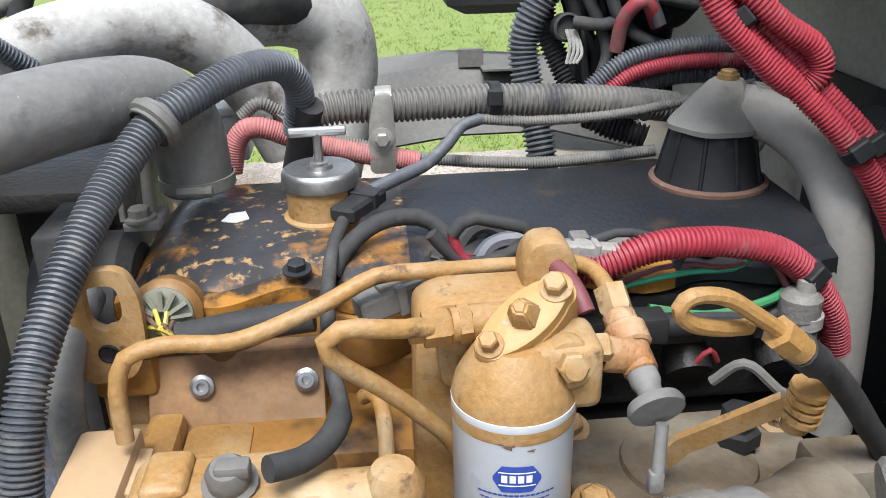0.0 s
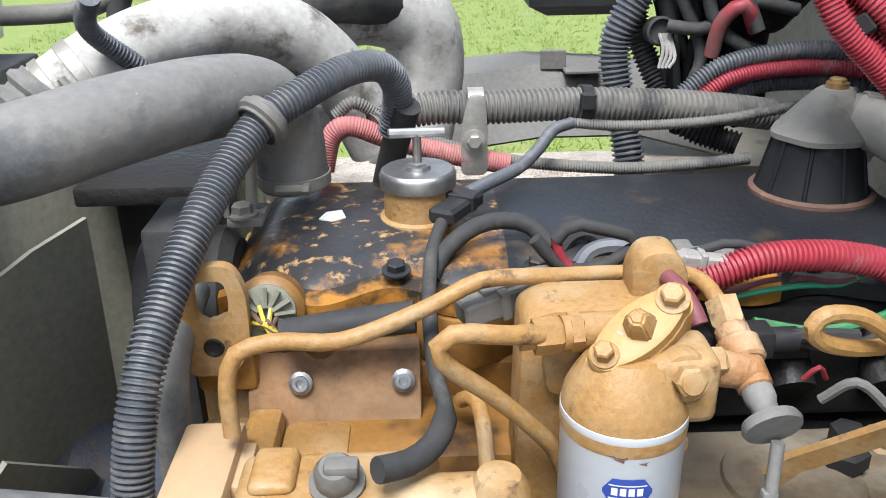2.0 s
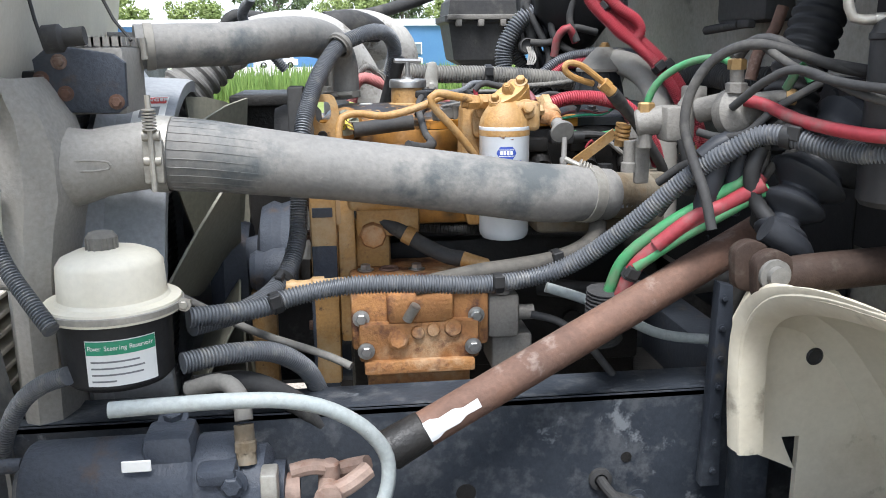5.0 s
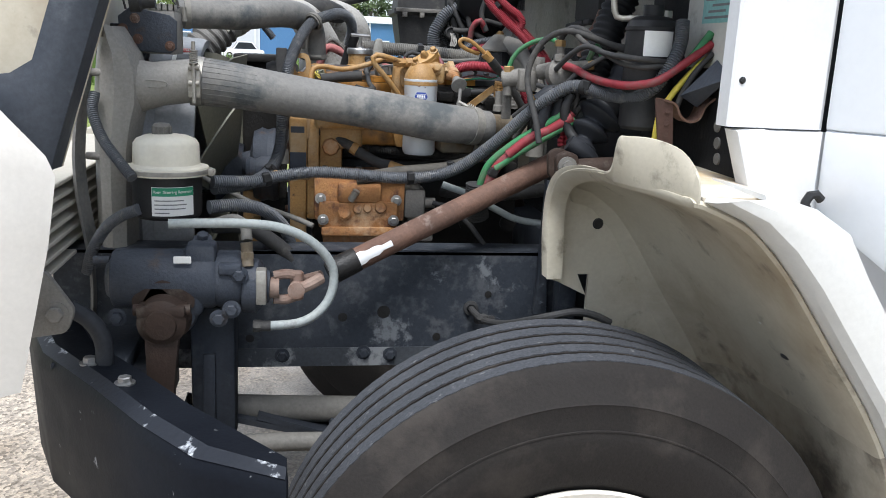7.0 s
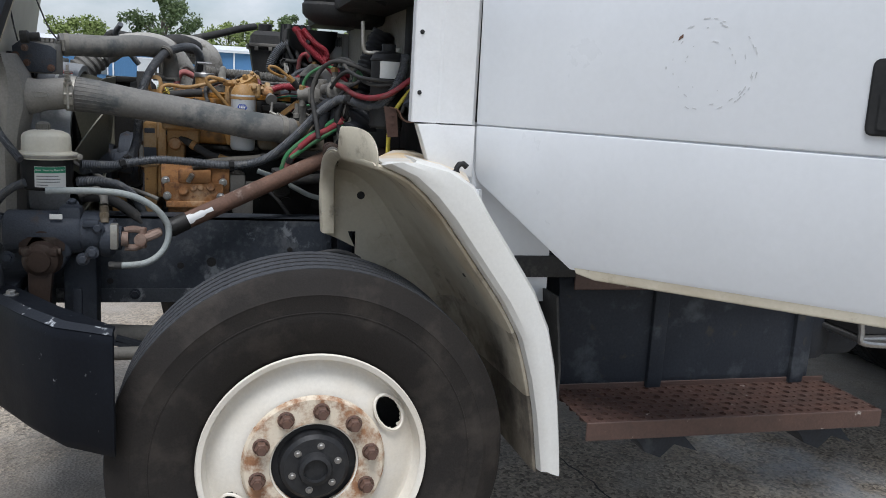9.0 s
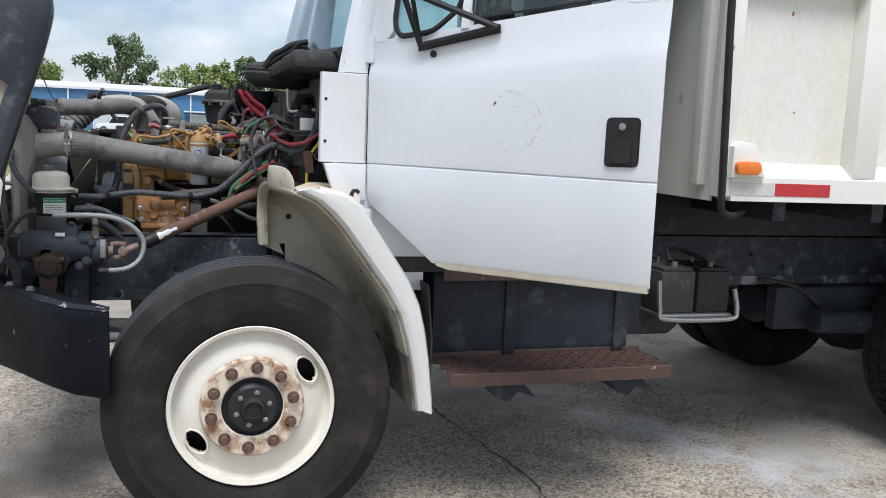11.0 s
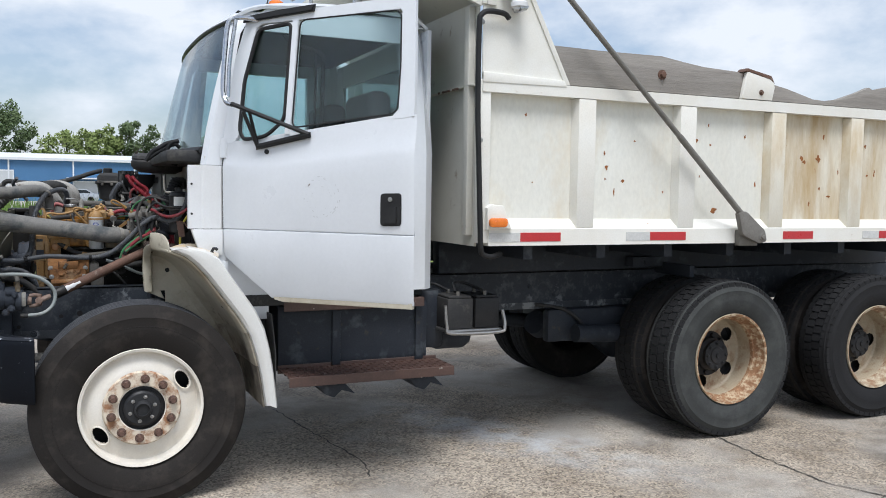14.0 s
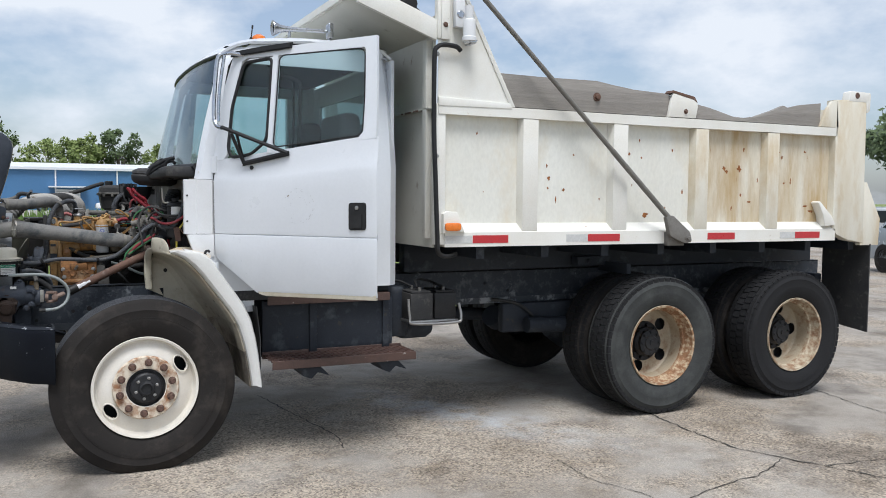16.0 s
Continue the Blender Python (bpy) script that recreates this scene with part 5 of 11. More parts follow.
# cowl panels and pillar
for s in (-1, 1):
    bm = BM()
    yo = s * 0.962
    skin(bm, [[(0.235, yo - s * 0.045, z), (0.235, yo - s * 0.010, z), (0.239, yo - s * 0.006, z), (0.300, yo - s * 0.006, z), (0.308, yo, z), (0.394, yo, z), (0.4035, yo - s * 0.008, z), (0.4035, yo - s * 0.03, z)]
              for z in (1.335, 1.34, 1.64, 1.648)], 0.008)
    prism(bm, [(0.236, yo - s * 0.044), (0.236, yo - s * 0.009), (0.304, yo - s * 0.006), (0.310, yo - s * 0.002), (0.400, yo - s * 0.004), (0.400, yo - s * 0.044)], "z", 1.644, 1.652)
    c = part("cowl_panel", bm, M["cowl"], truck, "white cowl side panel with small bolts")
    for z in (1.409, 1.558):
        b2 = BM()
        bolt(b2, (0.252, yo - s * 0.006, z), (0, s, 0), 0.0038)
        part("panel_bolt", b2, M["black"], c)
    bm = BM()
    prism(bm, [(0.295, 1.20), (0.25, 1.33), (0.30, 1.333), (0.30, 1.332), (0.4035, 1.332), (0.4035, 1.20)], "y", yo, yo - s * 0.045, 0.004)
    part("lower_cowl", bm, M["cowl"], truck, "white lower cowl panel")
    bm = BM()
    back = 0.015 if s > 0 else 0.0
    skin(bm, [[(x0 + back, s * y0, z), (x1 + back, s * y1, z), (x2, s * y1, z)] for x0, y0, x1, y1, x2, z in (
        (0.300, 0.905, 0.322, 0.955, 0.400, 1.655), (0.333, 0.895, 0.358, 0.942, 0.420, 1.84), (0.372, 0.885, 0.398, 0.925, 0.448, 2.02), (0.412, 0.87, 0.438, 0.900, 0.476, 2.18),
        (0.446, 0.855, 0.470, 0.876, 0.508, 2.33), (0.468, 0.845, 0.500, 0.856, 0.560, 2.42), (0.52, 0.83, 0.56, 0.845, 0.66, 2.455))], 0.016)
    part("windscreen_pillar", bm, M["white"], truck, "white windscreen pillar")
    bm = BM()
    skin(bm, [[(0.36, s * 0.925, 0.99), (0.36, s * 0.925, 1.34)], [(0.42, s * 0.928, 0.99), (0.42, s * 0.928, 1.34)]], 0.012)
    part("hinge_post", bm, M["white"], truck, "white hinge post of the door opening")
    bm = BM()
    box(bm, (0.40, min(s * 0.93, s * 0.955), 0.93), (1.42, max(s * 0.93, s * 0.955), 0.99), 0.006)
    part("door_sill", bm, M["matt"], truck, "dark dusty door sill")
bm = BM()
prism(bm, [(0.345, 1.33), (0.64, 1.33), (0.64, 0.862), (0.59, 0.862), (0.53, 0.935), (0.43, 1.03), (0.345, 1.13)], "y", -0.948, -0.938)
part("kick_panel", bm, M["white"], truck, "white panel in the door opening")
# windscreen, wraps round
def wind(u, v):
    """u across -1..1, v up 0..1"""
    z = 1.73 + 0.66 * v
    xc = 0.215 + 0.150 * v + 0.022 * v * v
    xe = 0.312 + 0.140 * v
    ye = 0.90 - 0.050 * v
    a = abs(u) ** 2.6
    return (xc + (xe - xc) * a, u * ye, z)


bm = BM()
skin(bm, [[wind(j / 12 - 1, k / 10) for j in range(25)] for k in range(11)], 0.006)
o = part("windscreen", bm, M["windscreen"], truck, "curved tinted windscreen")
o.visible_shadow = False
for v, r in ((0.0, 0.018), (1.0, 0.012)):
    bm = BM()
    sweep(bm, [Vector(wind(j / 20 - 1, v)) for j in range(41)], r, 8)
    part("windscreen_seal", bm, M["black"], truck, "black windscreen rubber")
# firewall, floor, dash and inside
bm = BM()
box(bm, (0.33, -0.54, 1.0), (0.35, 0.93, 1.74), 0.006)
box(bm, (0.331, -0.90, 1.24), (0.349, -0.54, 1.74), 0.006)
part("firewall", bm, M["firewall"], truck, "grey-beige firewall, darker than its upper near corner")
bm = BM()
box(bm, (0.14, -0.88, 1.665), (0.36, 0.92, 1.73), 0.02)
part("cowl_top", bm, M["matt"], truck, "dark dusty cowl top below the windscreen")
bm = BM()
box(bm, (0.62, -0.90, 0.95), (1.53, 0.90, 1.0), 0.004)
box(bm, (0.35, -0.50, 0.95), (0.62, 0.50, 1.0), 0.004)
part("cab_floor", bm, M["interior"], truck)
bm = BM()
prism(bm, rounded([(0.365, 1.25), (0.365, 1.74), (0.44, 1.77), (0.62, 1.70), (0.66, 1.55), (0.52, 1.45), (0.50, 1.25)], 0.05), "y", -0.86, 0.86)
part("dashboard", bm, M["interior"], truck, "dark dashboard")
bm = BM()
box(bm, (0.5, -0.84, 2.44), (1.5, 0.84, 2.455), 0.004)
part("headlining", bm, M["interior"], truck)
for y in (-0.42, 0.45):
    bm = BM()
    box(bm, (0.88, y - 0.25, 1.20), (1.38, y + 0.25, 1.36), 0.05, 3)
    box(bm, (1.28, y - 0.24, 1.32), (1.43, y + 0.24, 2.12), 0.05, 3)
    box(bm, (0.95, y - 0.15, 1.0), (1.3, y + 0.15, 1.2), 0.01)
    part("cab_seat", bm, M["seat"], truck, "grey high-backed cab seat")
bm = BM()
c = Vector((0.72, -0.42, 1.66))
n_ = Vector((0.55, 0, 0.83))
d_, u_, v_ = frame_of(n_)
sweep(bm, [c + (u_ * math.cos(a) + v_ * math.sin(a)) * 0.225 for a in [2 * math.pi * k / 40 for k in range(41)]], 0.014, 8, False)
rod(bm, c - n_ * 0.25, c, 0.03)
for a in (0.3, 2.4, 4.5):
    rod(bm, c - n_ * 0.02, c + (u_ * math.cos(a) + v_ * math.sin(a)) * 0.22, 0.012)
part("steering_wheel", bm, M["black"], truck, "black steering wheel")
bm = BM()
tube(bm, [(0.80, -0.60, 2.40), (0.86, -0.61, 2.345), (0.95, -0.615, 2.33), (1.01, -0.615, 2.30), (1.022, -0.61, 2.25), (1.022, -0.58, 1.92), (1.02, -0.57, 1.70)], 0.014, 8)
tube(bm, [(0.86, -0.58, 2.33), (0.97, -0.56, 2.315), (0.992, -0.555, 2.28), (0.992, -0.54, 1.70)], 0.008, 8)
part("grab_rail", bm, M["black"], truck, "black grab rail inside the cab")
# far side door with its window
bm = BM()
box(bm, (0.41, 0.925, 0.99), (1.41, 0.955, 1.80), 0.006)
prism(bm, [(0.43, 1.80), (0.56, 1.80), (0.62, 2.44), (0.545, 2.44)], "y", 0.90, 0.94)
box(bm, (1.33, 0.87, 1.80), (1.41, 0.94, 2.44), 0.006)
box(bm, (0.55, 0.85, 2.36), (1.41, 0.90, 2.44), 0.006)
part("passenger_door", bm, M["white"], truck, "white closed passenger door")
bm = BM()
skin(bm, [[(0.52, 0.93, 1.78), (1.36, 0.93, 1.78)], [(0.57, 0.875, 2.38), (1.36, 0.875, 2.38)]], 0.005)
part("passenger_window", bm, M["glass"], truck)

# ---- open driver's door ----
DA = radians(-48)
DD, DN = Vector((math.cos(DA), math.sin(DA), 0)), Vector((math.sin(DA), -math.cos(DA), 0))
DP = Vector((0.412, -0.958, 0))


def on_door(s, z, out=0.0):
    lean = -max(0, z - 1.75) * 0.10
    return DP + DD * s + DN * (out + lean) + Vector((0, 0, z))


def door_plate(bm, outline, a, b, bevel=0.0):
    lo, hi = [bm.verts.new(on_door(s, z, a)) for s, z in outline], [bm.verts.new(on_door(s, z, b)) for s, z in outline]
    n = len(outline)
    fs = [bm.faces.new(lo), bm.faces.new(hi[::-1])]
    for k in range(n):
        fs.append(bm.faces.new((lo[k], hi[k], hi[(k + 1) % n], lo[(k + 1) % n])))
    bmesh.ops.recalc_face_normals(bm, faces=fs)
    if bevel:
        bmesh.ops.bevel(bm, geom=list({e for f in fs[:2] for e in f.edges}), offset=bevel, segments=2, affect="EDGES")
    return bm


bm = BM()
# lower skin with a crease and a bulging shoulder line
cols = [0.0, 0.02, 0.12, 0.293, 0.45, 0.62, 0.80, 0.95, 1.045, 1.07]


def door_bottom(s):
    return 1.20 - s * 0.68 if s < 0.293 else 1.002 + (s - 0.293) * 0.012


def door_belt(s):
    return 1.768 + 0.125 * min(max(s - 0.05, 0), 0.93)


rows = []
for s in cols:
    zb, zt = door_bottom(s), door_belt(s)
    col = []
    for q, out in ((0.0, 0.006), (0.02, 0.014), (0.48, 0.020), (0.495, 0.019), (0.50, 0.012), (0.505, 0.019), (0.52, 0.021), (0.70, 0.025), (0.79, 0.026), (0.825, 0.022), (0.86, 0.016), (0.92, 0.0145), (1.0, 0.016)):
        z = zb + (zt - zb) * q if not 0.45 < q < 0.55 else 1.335 + (q - 0.5) * (zt - zb)
        edge = 0.012 if s in (0.0, 1.07) else 0.0
        col.append(tuple(on_door(s, z, out - edge)))
    rows.append(col)
skin(bm, rows, 0.03)
door = part("driver_door", bm, M["white"], truck, "white driver's door standing half open, scuffed")
vent = rounded([(0.178, 2.325), (0.370, 2.345), (0.362, 1.875), (0.26, 1.795), (0.125, 1.780), (0.100, 1.83), (0.112, 2.07)], 0.035)
mainw = rounded([(0.420, 2.356), (0.966, 2.366), (0.978, 2.10), (0.974, 1.893), (0.408, 1.834)], 0.04, 5)
# upper frame as bars round the two panes
bm = BM()
door_plate(bm, [(0.0, 1.76), (0.07, 1.765), (0.098, 1.80), (0.105, 2.07), (0.165, 2.335), (0.20, 2.352), (0.96, 2.370), (0.970, 2.36), (0.981, 2.10), (0.979, 1.91), (0.955, 1.886), (0.94, 1.865), (1.0, 1.865),
                (1.060, 1.875), (1.052, 2.1), (1.034, 2.432), (0.56, 2.412), (0.19, 2.388), (0.10, 2.370), (0.045, 2.18), (0.018, 1.95)], -0.012, 0.0168, 0.002)
part("window_surround", bm, M["white"], door, "white upper door frame")
bm = BM()
door_plate(bm, [(0.368, 1.80), (0.376, 2.36), (0.410, 2.36), (0.402, 1.80)], -0.012, 0.02, 0.003)
part("division_bar", bm, M["white"], door, "white quarter-light bar")
for nm, o_, lab in (("quarter_light", vent, "small quarter-light pane"), ("door_window", mainw, "tinted door window")):
    bm = BM()
    door_plate(bm, o_, 0.002, 0.007)
    g = part(nm, bm, M["glass"], door, lab)
    g.visible_shadow = False
    bm = BM()
    loop = [on_door(s, z, 0.016) for s, z in o_]
    sweep(bm, loop + loop[:1], 0.010 if nm == "quarter_light" else 0.004, 6, False)
    part("rubber_seal", bm, M["black"], g, "black window rubber")
bm = BM()
door_plate(bm, rounded([(0.03, 1.25), (0.03, 1.72), (1.0, 1.76), (1.0, 1.05), (0.34, 1.05)], 0.03), -0.075, -0.03, 0.008)
part("inner_trim", bm, M["interior"], door, "dark inner door trim")
bm = BM()
door_plate(bm, rounded([(0.905, 1.375), (0.905, 1.525), (1.012, 1.527), (1.012, 1.378)], 0.018), 0.018, 0.03, 0.004)
hd = part("door_handle", bm, M["black"], door, "black recessed paddle door handle")
bm = BM()
door_plate(bm, rounded([(0.925, 1.385), (0.925, 1.465), (0.992, 1.467), (0.992, 1.387)], 0.01), 0.026, 0.036, 0.003)
part("paddle", bm, M["black"], hd)
bm = BM()
turned(bm, on_door(0.958, 1.498, 0.028), DN, [(0, 0), (0.011, 0), (0.011, 0.006), (0.0, 0.008)], 16)
part("lock", bm, M["steel"], hd, "steel key lock")
bm = BM()
turned(bm, on_door(0.269, 1.72, 0.012), DN, [(0, 0), (0.012, 0), (0.012, 0.008), (0, 0.012)], 16)
part("mirror_plug", bm, M["black"], door)
for z in (1.74, 1.12):
    bm = BM()
    door_plate(bm, [(-0.012, z - 0.05), (-0.012, z + 0.05), (0.026, z + 0.05), (0.026, z - 0.05)], 0.0, 0.022, 0.003)
    part("hinge", bm, M["white"], door, "white door hinge")
bm = BM()  # folded lower lip
door_plate(bm, [(s, door_bottom(s) + dz) for s, dz in ((0.30, 0.010), (1.062, 0.012), (1.062, -0.016), (0.36, -0.018), (0.31, -0.008))], -0.02, 0.009, 0.003)
part("bottom_lip", bm, M["cream"], door, "dusty cream folded lower edge")
scuff_rng = random.Random(4)
for k in range(46):  # faint round scuff of short dashes
    a = scuff_rng.uniform(0, 6.28)
    r = 0.098 * scuff_rng.choice((1.0, 1.0, 0.93, 0.8, 0.55)) * scuff_rng.uniform(0.94, 1.05)
    da, w = scuff_rng.uniform(0.03, 0.16), scuff_rng.uniform(0.0006, 0.0014)
    bm = BM()
    door_plate(bm, [(0.585 + (r + e) * math.cos(b), 1.50 + (r + e) * math.sin(b)) for b, e in ((a, -w), (a + da, -w), (a + da, w), (a, w))], 0.0190, 0.0224 + r * math.sin(a + da / 2) * 0.017 + 0.0018)
    part("scuff_mark", bm, M["scuffgrey"], door, "faint grey scuff", 0)
bm = BM()
door_plate(bm, [(0.512, 1.553), (0.514, 1.560), (0.522, 1.567), (0.523, 1.560)], 0.020, 0.0256)
part("paint_chip", bm, M["rust"], door, "small dark chip in the paint", 0)
# black mirror bracket on the door
bm = BM()
A_, B_, C_ = on_door(0.225, 1.745, 0.03), on_door(0.515, 1.800, 0.03), on_door(0.14, 1.945, 0.14)
D_ = on_door(0.20, 1.91, 0.13)
for p, q, r in ((A_, B_, 0.013), (B_, C_, 0.011), (A_, D_, 0.010), (on_door(0.215, 1.76, 0.02), on_door(0.225, 1.92, 0.12), 0.008)):
    rod(bm, p, q, r, seg=8)
door_plate(bm, [(0.215, 1.728), (0.215, 1.752), (0.52, 1.812), (0.525, 1.785)], 0.02, 0.032, 0.003)
mb = part("mirror_bracket", bm, M["black"], door, "black triangular mirror bracket")
for k in range(4):
    bm = BM()
    bolt(bm, on_door(0.25 + 0.07 * k, 1.748 + 0.0135 * k, 0.032), DN, 0.006)
    part("bracket_bolt", bm, M["steel"], mb)
# steel mirror loop
bm = BM()
mz0, mz1 = 1.95, 2.36
tube(bm, [on_door(0.14, mz0 - 0.008, 0.14), on_door(0.105, mz0 + 0.005, 0.138), on_door(0.078, mz0 + 0.06, 0.135), on_door(0.070, 2.15, 0.13), on_door(0.072, mz1 - 0.04, 0.125), on_door(0.085, mz1 + 0.005, 0.11),
          on_door(0.12, mz1 + 0.018, 0.06), on_door(0.17, mz1 + 0.012, 0.015)], 0.012, 10)
tube(bm, [on_door(0.108, mz0 + 0.03, 0.13), on_door(0.098, 2.15, 0.122), on_door(0.104, mz1, 0.105)], 0.010, 8)
part("mirror_arm", bm, M["chrome"], door, "bent steel mirror arm without a mirror")
bm = BM()
door_plate(bm, [(0.09, 2.362), (0.30, 2.378), (0.50, 2.392), (0.505, 2.425), (0.30, 2.412), (0.10, 2.392)], 0.012, 0.036, 0.006)
part("rain_gutter", bm, M["black"], door, "black rain strip")

# roof fittings
bm = BM()
turned(bm, (0.775, -0.52, 2.556), (0, 0, 1), [(0.044, 0), (0.046, 0.012), (0.040, 0.030), (0.022, 0.042), (0, 0.044)], 20)
ml = part("marker_lamp", bm, M["lens"], truck, "amber roof marker lamp")
bm = BM()
turned(bm, (0.775, -0.52, 2.548), (0, 0, 1), [(0, 0), (0.052, 0), (0.052, 0.014), (0.045, 0.016)], 20)
part("lamp_base", bm, M["black"], ml)
bm = BM()
turned(bm, (0.722, -0.52, 2.55), (0.12, 0, 1), [(0, 0), (0.012, 0), (0.010, 0.022), (0.0045, 0.03), (0.0035, 0.082), (0.006, 0.085), (0.006, 0.105), (0, 0.107)], 12)
part("aerial", bm, M["black"], truck, "short black aerial stub")
bm = BM()
turned(bm, (0.842, -0.60, 2.633), (1, 0, 0.03), [(0.030, 0.012), (0.046, 0.002), (0.049, 0), (0.050, 0.006), (0.040, 0.024), (0.026, 0.05), (0.018, 0.10), (0.013, 0.20), (0.012, 0.36)], 28)
horn = part("air_horn", bm, M["hornsteel"], truck, "dull chromed trumpet air horn on the roof")
bm = BM()
box(bm, (1.205, -0.635, 2.598), (1.243, -0.565, 2.698), 0.012, 3)
part("horn_driver", bm, M["hornsteel"], horn)
bm = BM()
box(bm, (0.945, -0.612, 2.56), (0.962, -0.588, 2.632), 0.004)
box(bm, (1.215, -0.612, 2.56), (1.235, -0.588, 2.60), 0.004)
part("horn_foot", bm, M["hornsteel"], horn)

# ---- rear fender, inner splash shield ----
arch = [(0.135, 1.236), (0.20, 1.207), (0.25, 1.165), (0.30, 1.108), (0.38, 1.0), (0.45, 0.905), (0.505, 0.81), (0.54, 0.70), (0.562, 0.60), (0.577, 0.50), (0.585, 0.445)]
back = [(0.215, 1.252), (0.30, 1.232), (0.36, 1.195), (0.40, 1.13), (0.47, 1.03), (0.535, 0.935), (0.58, 0.84), (0.605, 0.74), (0.622, 0.64), (0.636, 0.53), (0.645, 0.442)]
bm = BM()
rows = []
for (ax, az), (bx, bz) in zip(arch, back):
    rows.append([(ax, -1.105, az), (ax + 0.004, -1.138, az + 0.004), (ax + 0.016, -1.150, az + 0.008), ((ax + bx) / 2, -1.154, (az + bz) / 2 + 0.004), (bx - 0.008, -1.148, bz - 0.004), (bx, -1.13, bz),
                 (bx + 0.004, -1.04, bz), (bx + 0.006, -0.955, bz)])
skin(bm, rows, 0.008)
part("rear_fender", bm, M["lip"], truck, "white rear fender lip")
bm = BM()  # tray between the fender and the cowl
skin(bm, [[(0.140, -1.09, 1.240), (0.140, -1.05, 1.242), (0.140, -1.00, 1.244)], [(0.22, -1.11, 1.244), (0.22, -0.98, 1.248), (0.22, -0.80, 1.250)], [(0.30, -1.12, 1.228), (0.31, -0.95, 1.235), (0.31, -0.62, 1.24)],
          [(0.36, -1.09, 1.200), (0.38, -0.98, 1.21), (0.38, -0.62, 1.23)]], 0.006)
part("fender_tray", bm, M["stainlip"], truck, "white tray with brown rust stains")
bm = BM()  # moulded splash shield: rolled edge, concave bowl, flat inner wall
edge = [(0.064, -0.600, 0.985), (0.056, -0.600, 1.07), (0.055, -0.605, 1.150), (0.054, -0.66, 1.203), (0.058, -0.75, 1.230), (0.061, -0.86, 1.240), (0.066, -0.91, 1.238), (0.072, -0.955, 1.236), (0.086, -1.00, 1.236),
        (0.106, -1.06, 1.234), (0.120, -1.095, 1.230), (0.124, -1.103, 1.232)] + [(x - 0.004, -1.108, z - 0.006) for x, z in arch[1:]]
rows = []
for p in spline(edge, 0.018):
    c = Vector((0.24, 0, 0.90)).lerp(Vector((0.10, 0, 0.62)), min(1, max(0, (p.x - 0.12) / 0.25)))
    d = Vector((c.x - p.x, 0, c.z - p.z)).normalized()
    dep = -0.566 - p.y
    row = [p - d * 0.010 + Vector((0, 0.012, 0)), p - d * 0.009 + Vector((0, 0.002, 0)), p - d * 0.003 + Vector((0, -0.006, 0)), p + d * 0.004 + Vector((0, -0.004, 0)), p + d * 0.008 + Vector((0, 0.006, 0))]
    for u, w in ((0.014, 0.30), (0.022, 0.62), (0.040, 0.86), (0.070, 0.97), (0.11, 1.0)):
        row.append(p + d * u + Vector((0, dep * w, 0)))
    rows.append([tuple(v) for v in row])
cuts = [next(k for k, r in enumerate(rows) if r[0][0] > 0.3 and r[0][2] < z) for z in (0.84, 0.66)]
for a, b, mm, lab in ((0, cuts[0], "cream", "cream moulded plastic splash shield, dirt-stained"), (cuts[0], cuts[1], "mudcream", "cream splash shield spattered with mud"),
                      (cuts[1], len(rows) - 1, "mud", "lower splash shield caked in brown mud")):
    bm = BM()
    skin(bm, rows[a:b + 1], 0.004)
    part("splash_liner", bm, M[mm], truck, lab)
bm = BM()  # rolled fascia along the front, raised into a hump
outer = [(0.060, -0.606, 0.985), (0.054, -0.606, 1.07), (0.053, -0.612, 1.150), (0.051, -0.667, 1.206), (0.054, -0.757, 1.234), (0.056, -0.864, 1.247), (0.054, -0.918, 1.252), (0.054, -0.938, 1.266), (0.055, -0.952, 1.309),
         (0.064, -0.975, 1.315), (0.087, -1.020, 1.316), (0.110, -1.068, 1.305), (0.124, -1.098, 1.278), (0.127, -1.108, 1.248), (0.129, -1.104, 1.230)]
inner = [(0.094, -0.606, 0.985), (0.090, -0.606, 1.07), (0.087, -0.614, 1.14), (0.082, -0.662, 1.182), (0.077, -0.752, 1.210), (0.072, -0.852, 1.226), (0.068, -0.902, 1.234), (0.064, -0.922, 1.236), (0.062, -0.940, 1.238),
         (0.072, -0.975, 1.238), (0.091, -1.022, 1.237), (0.110, -1.066, 1.233), (0.120, -1.090, 1.229), (0.124, -1.098, 1.227), (0.128, -1.102, 1.226)]


def even(pts, n=5):
    """A smooth line with the same number of steps between each pair of points."""
    P = [Vector(p) for p in pts]
    P = [P[0] * 2 - P[1], *P, P[-1] * 2 - P[-2]]
    line = []
    for a, b, c, d in zip(P, P[1:], P[2:], P[3:]):
        for k in range(n):
            t = k / n
            line.append(0.5 * (2 * b + (c - a) * t + (2 * a - 5 * b + 4 * c - d) * t * t + (3 * b - a - 3 * c + d) * t ** 3))
    return line + [P[-2]]


